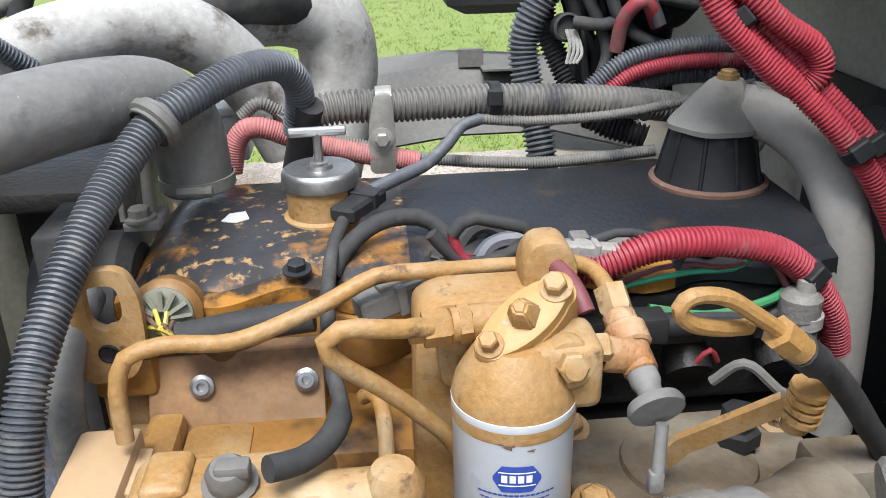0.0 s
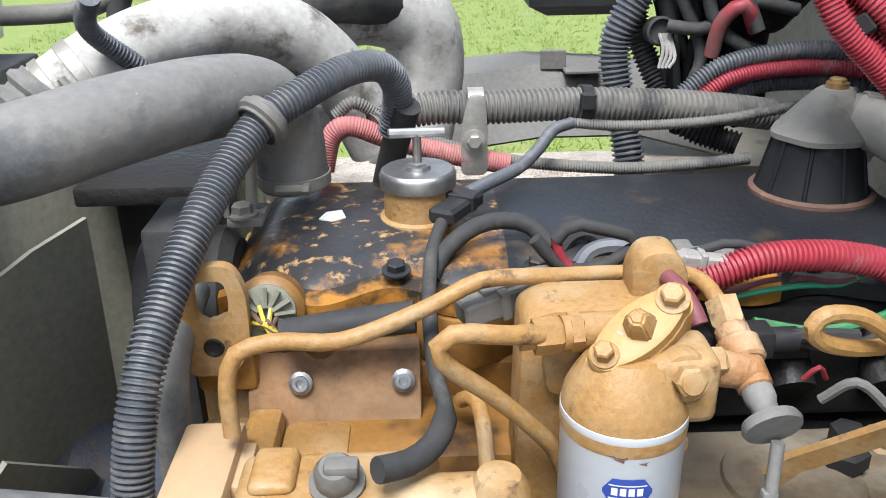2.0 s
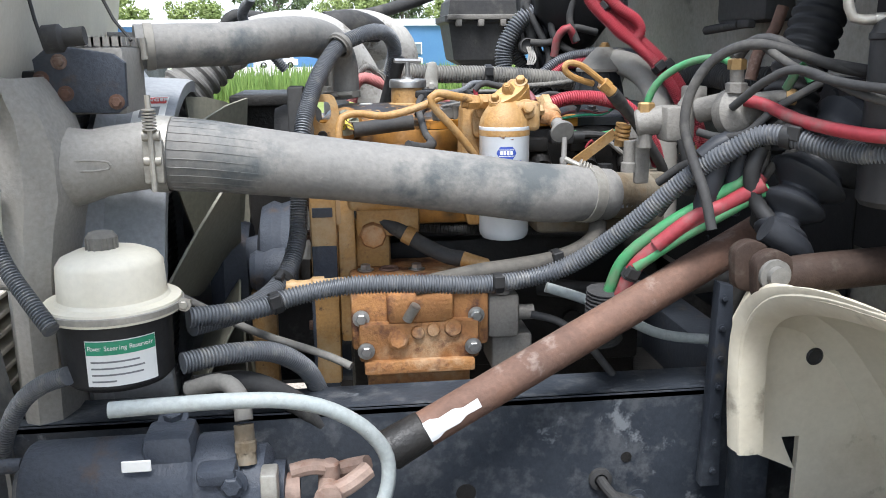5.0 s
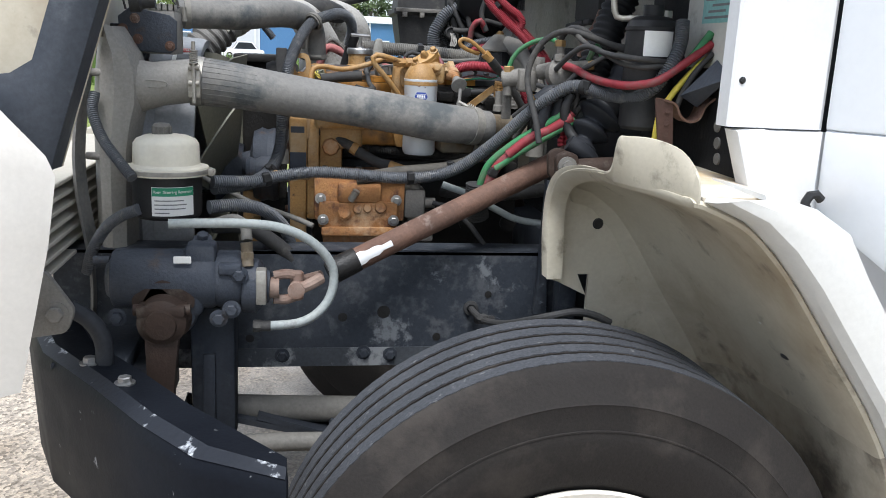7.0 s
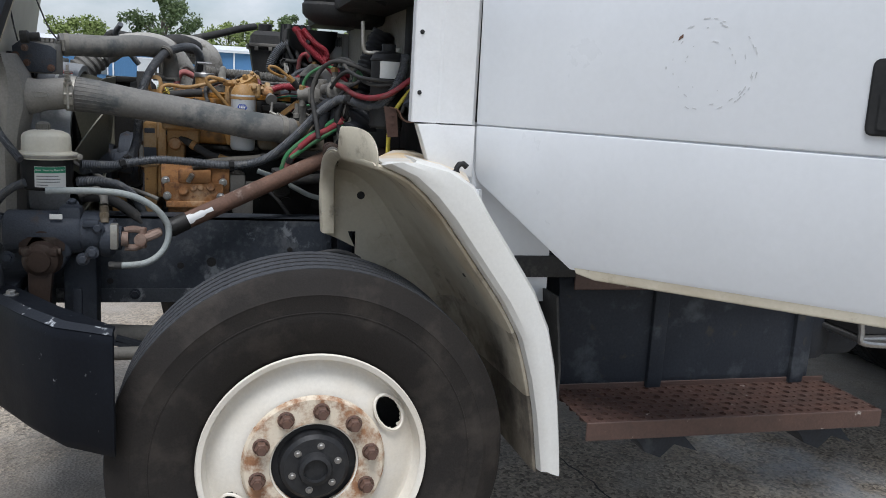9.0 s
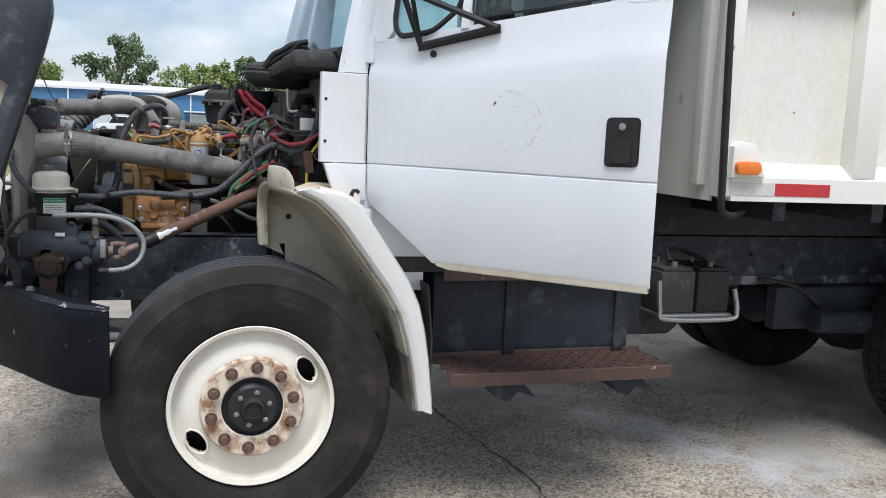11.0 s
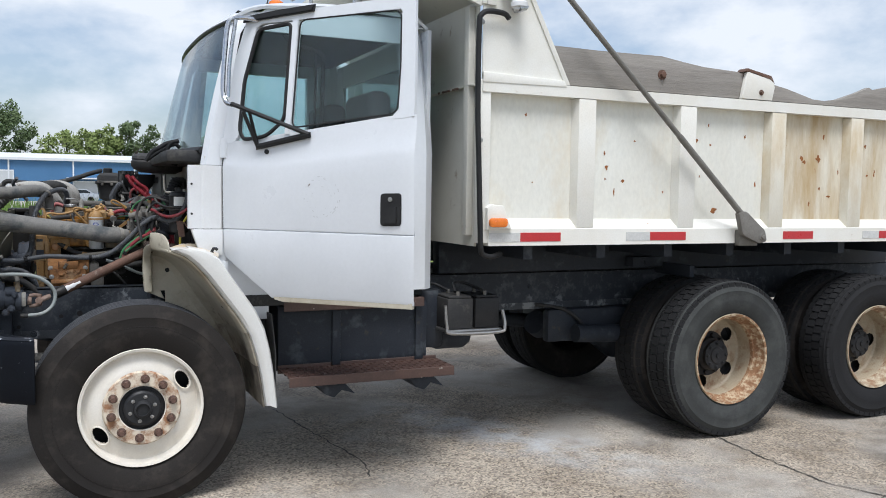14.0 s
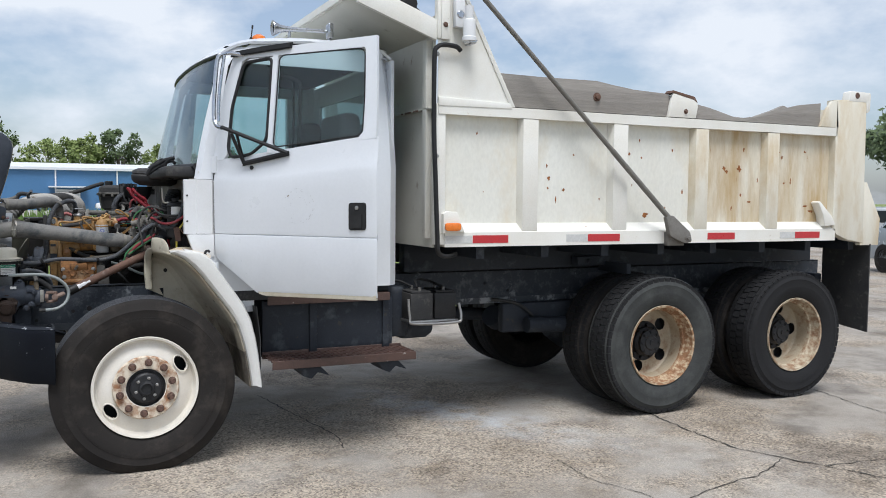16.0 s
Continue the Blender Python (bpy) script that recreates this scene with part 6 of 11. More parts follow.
rows = []
for p, q in zip(even(outer), even(inner)):
    mid = (p + q) / 2 + Vector((-0.003, -0.004, 0.0))
    rows.append([tuple(p + Vector((0.003, 0.010, -0.002))), tuple(p + Vector((0.001, 0.004, 0.001))), tuple(p), tuple(p.lerp(mid, 0.2) + Vector((-0.001, -0.002, 0))), tuple(mid), tuple(mid.lerp(q, 0.75) + Vector((-0.001, -0.001, 0))), tuple(q),
                 tuple(q + Vector((0.006, 0.02, 0.004)))])
skin(bm, rows, 0.004)
part("splash_fascia", bm, M["cream"], truck, "cream rounded fascia of the splash shield")
bm = BM()  # inner wall with a notch for the frame
prism(bm, [(0.075, 0.985), (0.066, 1.15), (0.09, 1.20), (0.14, 1.21), (0.20, 1.18), (0.30, 1.08), (0.38, 0.98), (0.44, 0.89), (0.49, 0.80), (0.525, 0.70), (0.55, 0.60),
           (0.57, 0.50), (0.55, 0.56), (0.535, 0.66), (0.50, 0.72), (0.46, 0.73), (0.40, 0.68), (0.40, 0.55), (0.165, 0.55), (0.165, 0.985)], "y", -0.566, -0.556)
o = part("splash_wall", bm, M["cream"], truck, "cream plastic inner splash wall with bolt holes")
for x, z, r in ((0.176, 1.095, 0.008), (0.40, 0.845, 0.012), (0.405, 1.0 - 0.03, 0.006), (0.375, 0.93, 0.005), (0.44, 0.84, 0.006), (0.30, 1.02, 0.005)):
    bm = BM()
    turned(bm, (x, -0.5665, z), (0, -1, 0), [(0, 0.0), (r, 0.0005), (r * 1.2, 0.002), (r * 1.5, 0.0005)], 16)
    part("liner_hole", bm, M["black"], o)
bm = BM()
tube(bm, [(0.334, -1.04, 1.192), (0.338, -1.04, 1.228), (0.350, -1.04, 1.242), (0.364, -1.04, 1.232)], 0.0075, 8)
prism(bm, [(0.320, 1.175), (0.324, 1.224), (0.344, 1.224), (0.356, 1.175)], "y", -1.048, -1.032, 0.003)
part("hood_latch", bm, M["black"], truck, "black rubber hood latch hook")
bm = BM()
skin(bm, [[(0.635, -1.05, 0.90), (0.635, -0.92, 0.90)], [(0.655, -1.06, 0.70), (0.655, -0.80, 0.70)], [(0.655, -1.06, 0.46), (0.655, -0.80, 0.5)]], 0.006)
part("fender_brace", bm, M["matt"], truck)

# ---- tank, steps, batteries ----
bm = BM()
prism(bm, rounded([(-0.90, 0.56), (-0.90, 0.93), (-0.46, 0.93), (-0.46, 0.56)], 0.06), "x", 0.70, 1.56, 0.006)
tank = part("fuel_tank", bm, M["chassis"], truck, "dusty black fuel tank")
for x in (1.02, 1.51):
    bm = BM()
    prism(bm, rounded([(-0.916, 0.55), (-0.916, 0.942), (-0.45, 0.942), (-0.45, 0.55)], 0.065), "x", x - 0.024, x + 0.024, 0.004)
    part("tank_strap", bm, M["chassis"], tank)
bm = BM()
turned(bm, (1.62, -0.72, 0.62), (0, 0, 1), [(0, 0), (0.10, 0.01), (0.115, 0.04), (0.115, 0.30), (0.09, 0.34), (0.04, 0.35), (0.04, 0.38), (0, 0.385)], 24)
part("air_tank", bm, M["chassis"], truck, "black air tank with a cap")
bm = BM()
turned(bm, (1.70, -0.60, 0.66), (1, 0, 0), [(0, 0), (0.07, 0.012), (0.085, 0.05), (0.085, 0.22), (0.06, 0.26), (0, 0.27)], 24)
part("air_dryer", bm, M["chassis"], truck)


def step_plate(name, x0, x1, y0, y1, z, holes):
    """A step with a grid of punched holes and a folded front edge."""
    bm = BM()
    nx, ny = holes
    for i in range(nx):
        for j in range(ny):
            a, b = x0 + (x1 - x0) * i / nx, x0 + (x1 - x0) * (i + 1) / nx
            c, d = y0 + (y1 - y0) * j / ny, y0 + (y1 - y0) * (j + 1) / ny
            cx, cy, rx, ry = (a + b) / 2, (c + d) / 2, (b - a) * 0.32, (d - c) * 0.30
            o = [(a, c), ((a + b) / 2, c), (b, c), (b, (c + d) / 2), (b, d), ((a + b) / 2, d), (a, d), (a, (c + d) / 2)]
            rr = 0.34 if (i + j) % 2 else 0.15
            q = [(cx + (b - a) * rr * math.cos(t), cy + (d - c) * rr * math.sin(t)) for t in [math.pi * (-0.75 + 0.25 * k) for k in range(8)]]
            lift = 0.002 if (i + j) % 2 else 0.0
            vo, vq = [bm.verts.new((*p, z)) for p in o], [bm.verts.new((*p, z + lift)) for p in q]
            vw = [bm.verts.new((*p, z - 0.014)) for p in q]
            for k in range(8):
                bm.faces.new((vo[k], vo[(k + 1) % 8], vq[(k + 1) % 8], vq[k]))
                bm.faces.new((vq[k], vq[(k + 1) % 8], vw[(k + 1) % 8], vw[k]))
    box(bm, (x0, y0 - 0.006, z - 0.05), (x1, y0, z + 0.001), 0.002, 1)
    box(bm, (x0, y1, z - 0.03), (x1, y1 + 0.006, z + 0.015), 0.002, 1)
    return part(name, bm, M["rustbrown"], truck, "brown rusted perforated step", 0)


st = step_plate("lower_step", 0.70, 1.62, -1.15, -0.90, 0.585, (30, 7))
for x in (0.93, 1.44):
    bm = BM()
    prism(bm, [(x - 0.09, 0.535), (x + 0.07, 0.535), (x + 0.135, 0.468), (x + 0.06, 0.492), (x + 0.02, 0.455), (x - 0.03, 0.475), (x - 0.05, 0.505)], "y", -1.11, -0.90, 0.003)
    part("step_bracket", bm, M["chassis"], st)
step_plate("upper_step", 0.72, 1.52, -0.95, -0.82, 0.945, (26, 4))
bm = BM()
box(bm, (1.645, -1.0, 0.735), (1.995, -0.72, 0.755), 0.006)
tube(bm, [(1.625, -1.01, 0.90), (1.635, -1.015, 0.78), (1.665, -1.02, 0.74), (1.965, -1.02, 0.735), (2.005, -1.015, 0.77), (1.995, -1.0, 0.86)], 0.010, 8)
bt = part("battery_tray", bm, M["steel"], truck, "grey steel battery tray")
for x0, x1, m_, lab in ((1.655, 1.815, "matt", "dusty grey battery"), (1.830, 1.985, "black", "black battery")):
    bm = BM()
    box(bm, (x0, -0.98, 0.757), (x1, -0.74, 0.93), 0.006)
    box(bm, (x0 + 0.01, -0.97, 0.93), (x1 - 0.01, -0.75, 0.945), 0.004)
    b_ = part("battery", bm, M[m_], truck, lab)
    for y in (-0.94, -0.80):
        bm = BM()
        rod(bm, ((x0 + x1) / 2, y, 0.944), ((x0 + x1) / 2, y, 0.967), 0.011)
        part("terminal", bm, M["cast"], b_)
bm = BM()
tube(bm, [(1.725, -0.92, 0.965), (1.745, -0.86, 1.01), (1.845, -0.8, 1.0), (1.915, -0.9, 0.965)], 0.009)
tube(bm, [(1.725, -0.82, 0.965), (1.645, -0.78, 1.0), (1.625, -0.7, 0.96)], 0.008)
part("battery_cable", bm, M["black"], truck)

# ---- dump body ----
bm = BM()
box(bm, (1.745, -1.13, 1.31), (5.30, 1.13, 1.335))
body = part("dump_body", bm, M["bed"], truck, "off-white steel dump body with rust spots and stains")
for s in (-1, 1):
    for a, b, mm, lab in ((1.745, 3.09, "bed", "off-white side wall with rust spots"), (3.09, 3.83, "bed", "off-white side wall with rust spots and stains"),
                          (3.83, 4.54, "bedstain", "off-white side wall with yellow-brown stain streaks"), (4.54, 5.30, "bedstain", "off-white side wall with yellow-brown stain streaks")):
        bm = BM()
        box(bm, (a, min(s * 1.13, s * 1.124), 1.335), (b, max(s * 1.13, s * 1.124), 2.12))
        part("side_wall", bm, M[mm], body, lab)
rust_rng = random.Random(12)
for x, z, w, h in ((2.585, 1.78, 0.020, 0.03), (2.60, 1.70, 0.030, 0.035), (2.595, 1.63, 0.018, 0.02), (2.72, 1.62, 0.04, 0.02), (2.80, 1.86, 0.02, 0.014), (3.02, 1.56, 0.015, 0.015), (3.36, 1.98, 0.015, 0.03), (3.38, 1.86, 0.02, 0.02),
                   (3.42, 1.452, 0.06, 0.045), (3.272, 1.884, 0.02, 0.03), (4.50, 1.72, 0.016, 0.05), (4.33, 1.60, 0.02, 0.03), (4.24, 1.50, 0.016, 0.04), (4.72, 1.94, 0.022, 0.02), (4.78, 1.70, 0.03, 0.02), (5.02, 1.52, 0.05, 0.02), (3.60, 1.50, 0.02, 0.018), (3.66, 1.92, 0.02, 0.03), (3.76, 1.62, 0.016, 0.04), (4.158, 1.805, 0.034, 0.05), (4.185, 1.778, 0.04, 0.03), (4.308, 1.80, 0.045, 0.055), (4.35, 1.95, 0.02, 0.04), (4.42, 1.55, 0.05, 0.02),
                   (4.75, 1.90, 0.03, 0.03), (4.85, 1.72, 0.02, 0.05), (5.0, 1.95, 0.03, 0.02), (5.08, 1.48, 0.06, 0.03), (2.10, 1.60, 0.012, 0.012), (2.05, 1.98, 0.015, 0.02), (3.30, 1.66, 0.012, 0.02), (2.66, 1.55, 0.012, 0.05)):
    bm = BM()
    bm.faces.new([bm.verts.new((x + w * 0.5 * rust_rng.uniform(0.35, 1.2) * math.cos(a), -1.1308, z + h * 0.5 * rust_rng.uniform(0.35, 1.2) * math.sin(a))) for a in [2 * math.pi * k / 13 for k in range(13)]])
    part("rust_spot", bm, M["rustspot"], body, "orange rust spot in the paint", 0)
for s in (-1, 1):
    so = s * 1.192
    bm = BM()
    prism(bm, [(so, 1.245), (so, 1.338), (s * 1.136, 1.395), (s * 1.10, 1.395), (s * 1.10, 1.245)], "x", 1.795, 5.30, 0.003)
    part("bottom_rail", bm, M["bedrail"], body, "white bottom rail")
    bm = BM()
    prism(bm, [(so, 2.085), (so, 2.150), (s * 1.10, 2.156), (s * 1.10, 2.085)], "x", 1.745, 5.29, 0.004)
    part("top_rail", bm, M["bedrail"], body, "white top rail")
    for x0, x1 in ((2.36, 2.485), (3.09, 3.22), (3.825, 3.955), (4.535, 4.665)):
        bm = BM()
        prism(bm, [(x0 - 0.01, s * 1.131), (x0 + 0.005, so * 0.998), (x1 - 0.005, so * 0.998), (x1 + 0.01, s * 1.131)], "z", 1.345, 2.083, 0.003)
        part("side_post", bm, M["bedrail" if x0 < 3.5 else "railstain"], body, "white boxed side post")
    bm = BM()  # rear corner post with its lower wing
    prism(bm, [(5.27, 1.335), (5.27, 2.375), (5.615, 2.385), (5.63, 1.22), (5.45, 1.245), (5.32, 1.29)], "y", so, so - s * 0.10, 0.006)
    prism(bm, [(5.60, 1.20), (5.60, 1.72), (5.66, 1.72), (5.83, 1.42), (5.82, 1.20)], "y", so - s * 0.004, so - s * 0.05, 0.004)
    prism(bm, [(5.30, 2.15), (5.10, 2.155), (5.15, 2.28), (5.22, 2.36), (5.28, 2.37)], "y", so, so - s * 0.03, 0.003)
    part("rear_post", bm, M["railstain"], body, "off-white rear corner post with rust")
    bm = BM()
    prism(bm, rounded([(5.40, 2.37), (5.42, 2.455), (5.66, 2.45), (5.655, 2.30), (5.615, 2.28), (5.61, 2.37)], 0.02), "y", so + s * 0.002, so - s * 0.07, 0.004)
    ear = part("tailgate_ear", bm, M["bedrail"], body, "tailgate hinge ear")
    bm = BM()
    rod(bm, (5.50, so + s * 0.008, 2.42), (5.50, so - s * 0.07, 2.42), 0.025, bevel=0.004)
    part("hinge_pin", bm, M["rust"], ear, "rusty hinge pin")
    bm = BM()  # front upper side plate with its slope
    prism(bm, [(1.745, 2.145), (1.745, 2.86), (1.905, 2.86), (2.275, 2.152)], "y", so * 0.992, so * 0.992 - s * 0.008)
    prism(bm, [(1.90, 2.86), (1.93, 2.86), (2.30, 2.152), (2.265, 2.152)], "y", so, so - s * 0.03, 0.003)
    prism(bm, [(1.745, 2.135), (1.745, 2.19), (2.26, 2.175), (2.275, 2.14)], "y", so * 1.004, so - s * 0.02, 0.004)
    part("head_plate", bm, M["bedrail"], body, "white sloped head plate")
    bm = BM()
    box(bm, (1.735, min(so * 0.995, so - s * 0.06), 1.26), (1.80, max(so * 0.995, so - s * 0.06), 2.15), 0.005)
    box(bm, (1.735, min(so, so - s * 0.05), 2.55), (1.80, max(so, so - s * 0.05), 2.86), 0.005)
    part("front_post", bm, M["bedrail"], body, "white front corner post")
bm = BM()
box(bm, (1.74, -1.13, 1.24), (1.752, 1.13, 2.70))
box(bm, (1.70, -1.10, 1.30), (1.74, -1.04, 2.55), 0.004)
box(bm, (1.70, -1.14, 2.118), (1.745, 1.14, 2.128), 0.002)
part("front_wall", bm, M["bedfront"], body, "dull white front bulkhead with a seam")
bm = BM()
box(bm, (1.75, -1.12, 1.25), (5.6, 1.12, 1.29))
part("body_floor", bm, M["chassis"], body)
bm = BM()
box(bm, (5.60, -1.14, 1.29), (5.63, 1.14, 2.35), 0.004)
part("tailgate", bm, M["bed"], body, "off-white tailgate")
# cab shield over the cab
bm = BM()
rows = []
for x, z in ((1.745, 2.585), (1.50, 2.690), (1.245, 2.805)):
    rows.append([(x, y, z) for y in (-1.16, -0.6, 0, 0.6, 1.16)])
skin(bm, rows, 0.01)
part("cab_shield", bm, M["bedfront"], body, "white cab shield above the cab roof")
for s in (-1, 1):
    bm = BM()
    prism(bm, [(1.735, 2.540), (1.735, 2.668), (1.245, 2.845), (1.215, 2.835), (1.215, 2.722)], "y", s * 1.18, s * 1.15, 0.003)
    part("shield_side", bm, M["bedrail"], body, "white folded edge of the cab shield")
bm = BM()
prism(bm, [(1.215, 2.800), (1.215, 2.846), (1.245, 2.852), (1.262, 2.835), (1.262, 2.800)], "y", -1.149, 1.149, 0.003)
part("shield_front", bm, M["bedrail"], body, "white folded front lip of the cab shield")
bm = BM()  # black burnt seam beads on the bulkhead
for y0, y1 in ((-0.98, -0.90), (-0.86, -0.76), (-0.72, -0.70)):
    box(bm, (1.694, y0, 2.112), (1.702, y1, 2.124), 0.003)
part("torn_seam", bm, M["rust"], body, "dark torn bead along the bulkhead seam")
# retro-reflective tape
for x0, x1, mm in ((1.80, 1.99, "whitetape"), (1.995, 2.258, "redtape"), (2.712, 2.885, "whitetape"), (2.888, 3.157, "redtape"), (3.958, 4.224, "redtape"), (4.69, 4.85, "whitetape"), (4.853, 5.121, "redtape")):
    bm = BM()
    box(bm, (x0, -1.1945, 1.268), (x1, -1.1918, 1.318))
    part("reflective_tape", bm, M[mm], body, "red reflective tape" if mm == "redtape" else "faded white reflective tape", 0)
# marker box with its amber lamp
bm = BM()
prism(bm, [(1.775, 1.335), (1.775, 1.455), (1.80, 1.475), (1.875, 1.468), (1.93, 1.34)], "y", -1.215, -1.14, 0.008)
part("lamp_box", bm, M["bedrail"], body, "white welded lamp guard")
bm = BM()
prism(bm, rounded([(1.782, 1.350), (1.782, 1.400), (1.893, 1.400), (1.893, 1.350)], 0.022), "y", -1.238, -1.214, 0.006)
part("side_marker", bm, M["lens"], body, "amber side marker lamp")
bm = BM()
prism(bm, [(5.08, 1.55), (5.10, 1.56), (5.24, 1.44), (5.28, 1.37), (5.16, 1.36), (5.14, 1.45)], "y", -1.21, -1.13, 0.006)
part("chain_bracket", bm, M["bedrail"], body, "bent off-white chain bracket")
# side boards
M["boardclip"] = M["rimrust"]


def board(xs, label):
    bm = BM()
    prism(bm, xs, "y", -1.165, -1.125, 0.002)
    return part("side_board", bm, M["wood"], body, label)


board([(2.185, 2.372), (2.50, 2.368), (2.96, 2.372), (3.12, 2.35), (3.28, 2.332), (3.55, 2.322), (3.60, 2.31), (3.60, 2.158), (2.30, 2.158)], "weathered grey side board")
board([(3.60, 2.31), (3.80, 2.27), (3.97, 2.243), (4.08, 2.218), (4.2, 2.19), (4.30, 2.185), (4.30, 2.158), (3.60, 2.158)], "weathered grey side board, broken to a taper")
board([(4.30, 2.185), (4.42, 2.20), (4.60, 2.255), (4.72, 2.30), (4.76, 2.285), (4.90, 2.315), (5.03, 2.33), (5.12, 2.34), (5.12, 2.158), (4.30, 2.158)], "weathered grey side board, broken to a taper")
bm = BM()
prism(bm, [(3.565, 2.155), (3.60, 2.318), (3.62, 2.335), (3.82, 2.29), (3.835, 2.24), (3.815, 2.155)], "y", -1.195, -1.166, 0.003)
clip = part("board_bracket", bm, M["bedrail"], body, "off-white board bracket with a rusty top")
bm = BM()
prism(bm, [(3.58, 2.325), (3.60, 2.345), (3.80, 2.31), (3.83, 2.265), (3.79, 2.288), (3.62, 2.322)], "y", -1.197, -1.12, 0.002)
part("bracket_top", bm, M["rust"], clip, "rusted torn edge")
bm = BM()
bolt(bm, (3.72, -1.195, 2.20), (0, -1, 0), 0.012)
part("bracket_bolt", bm, M["rust"], clip)
bm = BM()
bolt(bm, (2.96, -1.165, 2.262), (0, -1, 0), 0.02)
part("board_knot", bm, M["rust"], body)
# tarp arm
bm = BM()
d = (Vector((2.05, -1.255, 2.79)) - Vector((3.66, -1.255, 1.32))).normalized()
p0 = Vector((3.66, -1.255, 1.32))
rod(bm, p0, p0 + d * 2.75, 0.016, seg=12)
rod(bm, p0 + d * 0.05, p0 + d * 0.85, 0.019, seg=12)
part("tarp_arm", bm, M["cast"], body, "grey tarpaulin arm leaning across the body")
bm = BM()
prism(bm, rounded([(3.54, 1.30), (3.50, 1.44), (3.56, 1.45), (3.72, 1.33), (3.74, 1.26), (3.68, 1.245)], 0.02), "y", -1.275, -1.235, 0.004)
box(bm, (3.55, -1.235, 1.23), (3.70, -1.19, 1.33), 0.004)
bolt(bm, (3.70, -1.275, 1.285), (0, -1, 0), 0.016)
part("arm_pivot", bm, M["cast"], body, "grey arm pivot bracket")
# black conduit down the front post, tarp motor
bm = BM()
tube(bm, [(1.885, -1.215, 2.480), (1.85, -1.22, 2.503), (1.76, -1.225, 2.506), (1.715, -1.225, 2.485), (1.700, -1.225, 2.42), (1.700, -1.225, 2.0), (1.712, -1.225, 1.7), (1.727, -1.225, 1.35), (1.735, -1.22, 1.235),
          (1.76, -1.20, 1.20), (1.82, -1.18, 1.185), (1.92, -1.1, 1.195)], 0.015, 10)
part("conduit", bm, M["black"], body, "black wiring conduit")
for z in (2.45, 1.82):
    bm = BM()
    bolt(bm, (1.728, -1.205, z), (0, -1, 0), 0.010)
    part("conduit_clip", bm, M["steel"], body)
bm = BM()
turned(bm, (1.925, -1.25, 2.535), (0, 0, 1), [(0, -0.012), (0.030, -0.012), (0.034, 0.0), (0.046, 0.004), (0.046, 0.026), (0.040, 0.032), (0.041, 0.12), (0.036, 0.135), (0.028, 0.14), (0.028, 0.22), (0, 0.22)], 24)
tm = part("tarp_motor", bm, M["cowl"], body, "white tarpaulin motor")
bm = BM()
box(bm, (1.835, -1.245, 2.62), (1.90, -1.195, 2.80), 0.008)
part("gear_box", bm, M["cowl"], tm)
bm = BM()
turned(bm, (1.868, -1.245, 2.70), (0, -1, 0), [(0, 0.006), (0.02, 0.006), (0.026, 0.0)], 20)
part("gear_cover", bm, M["hornsteel"], tm)
bm = BM()
box(bm, (1.758, -1.206, 2.545), (1.815, -1.192, 2.86), 0.003)
plate_ = part("motor_plate", bm, M["bedrail"], body, "off-white mounting plate with a rusty bolt")
bm = BM()
bolt(bm, (1.783, -1.206, 2.635), (0, -1, 0), 0.011)
part("plate_bolt", bm, M["rust"], plate_, "rusty bolt")
bm = BM()
prism(bm, [(1.905, 2.545), (1.972, 2.545), (1.955, 2.52), (1.92, 2.515)], "y", -1.285, -1.20, 0.004)
part("motor_foot", bm, M["hornsteel"], tm)
bm = BM()
tube(bm, [(1.62, -1.0, 2.72), (1.65, -0.95, 2.75), (1.72, -0.9, 2.73)], 0.05, 10)
tube(bm, [(1.60, -1.05, 2.78), (1.60, 1.05, 2.80)], 0.06, 10)
part("rolled_tarp", bm, M["black"], body, "rolled black tarpaulin")
# dump frame and hoist below the body
bm = BM()
box(bm, (1.80, -0.52, 1.03), (5.8, -0.42, 1.23), 0.008)
part("body_subframe", bm, M["chassis"], body, "black subframe rail below the body")
bm = BM()
box(bm, (1.80, 0.42, 1.03), (5.8, 0.52, 1.23), 0.008)
part("body_subframe", bm, M["chassis"], body, "black subframe rail below the body")
for x in (2.1, 2.6, 3.1, 3.6, 4.1, 4.6, 5.1, 5.6):
    bm = BM()
    box(bm, (x - 0.03, -1.10, 1.16), (x + 0.03, 1.10, 1.245))
    part("crossmember", bm, M["chassis"], body, "black crossmember below the body")
bm = BM()
box(bm, (3.2, -0.62, 1.05), (3.5, -0.53, 1.12), 0.006)
box(bm, (3.45, -0.9, 1.0), (3.49, -0.53, 1.08), 0.006)
bolt(bm, (3.3, -0.62, 1.085), (0, -1, 0), 0.015)
part("light_bracket", bm, M["chassis"], body)
bm = BM()
prism(bm, [(-1.19, 0.47), (-1.19, 1.21), (-0.72, 1.21), (-0.72, 0.52)], "x", 5.715, 5.727)
part("mud_flap", bm, M["matt"], truck, "black rubber mud flap")
bm = BM()
prism(bm, [(1.19, 0.47), (1.19, 1.21), (0.72, 1.21), (0.72, 0.52)], "x", 5.715, 5.727)
part("mud_flap", bm, M["matt"], truck, "black rubber mud flap")
bm = BM()
box(bm, (5.60, -0.75, 0.78), (5.68, 0.75, 0.93), 0.01)
part("rear_crossbar", bm, M["chassis"], truck)


BAY = "engine bay hoses and wires"


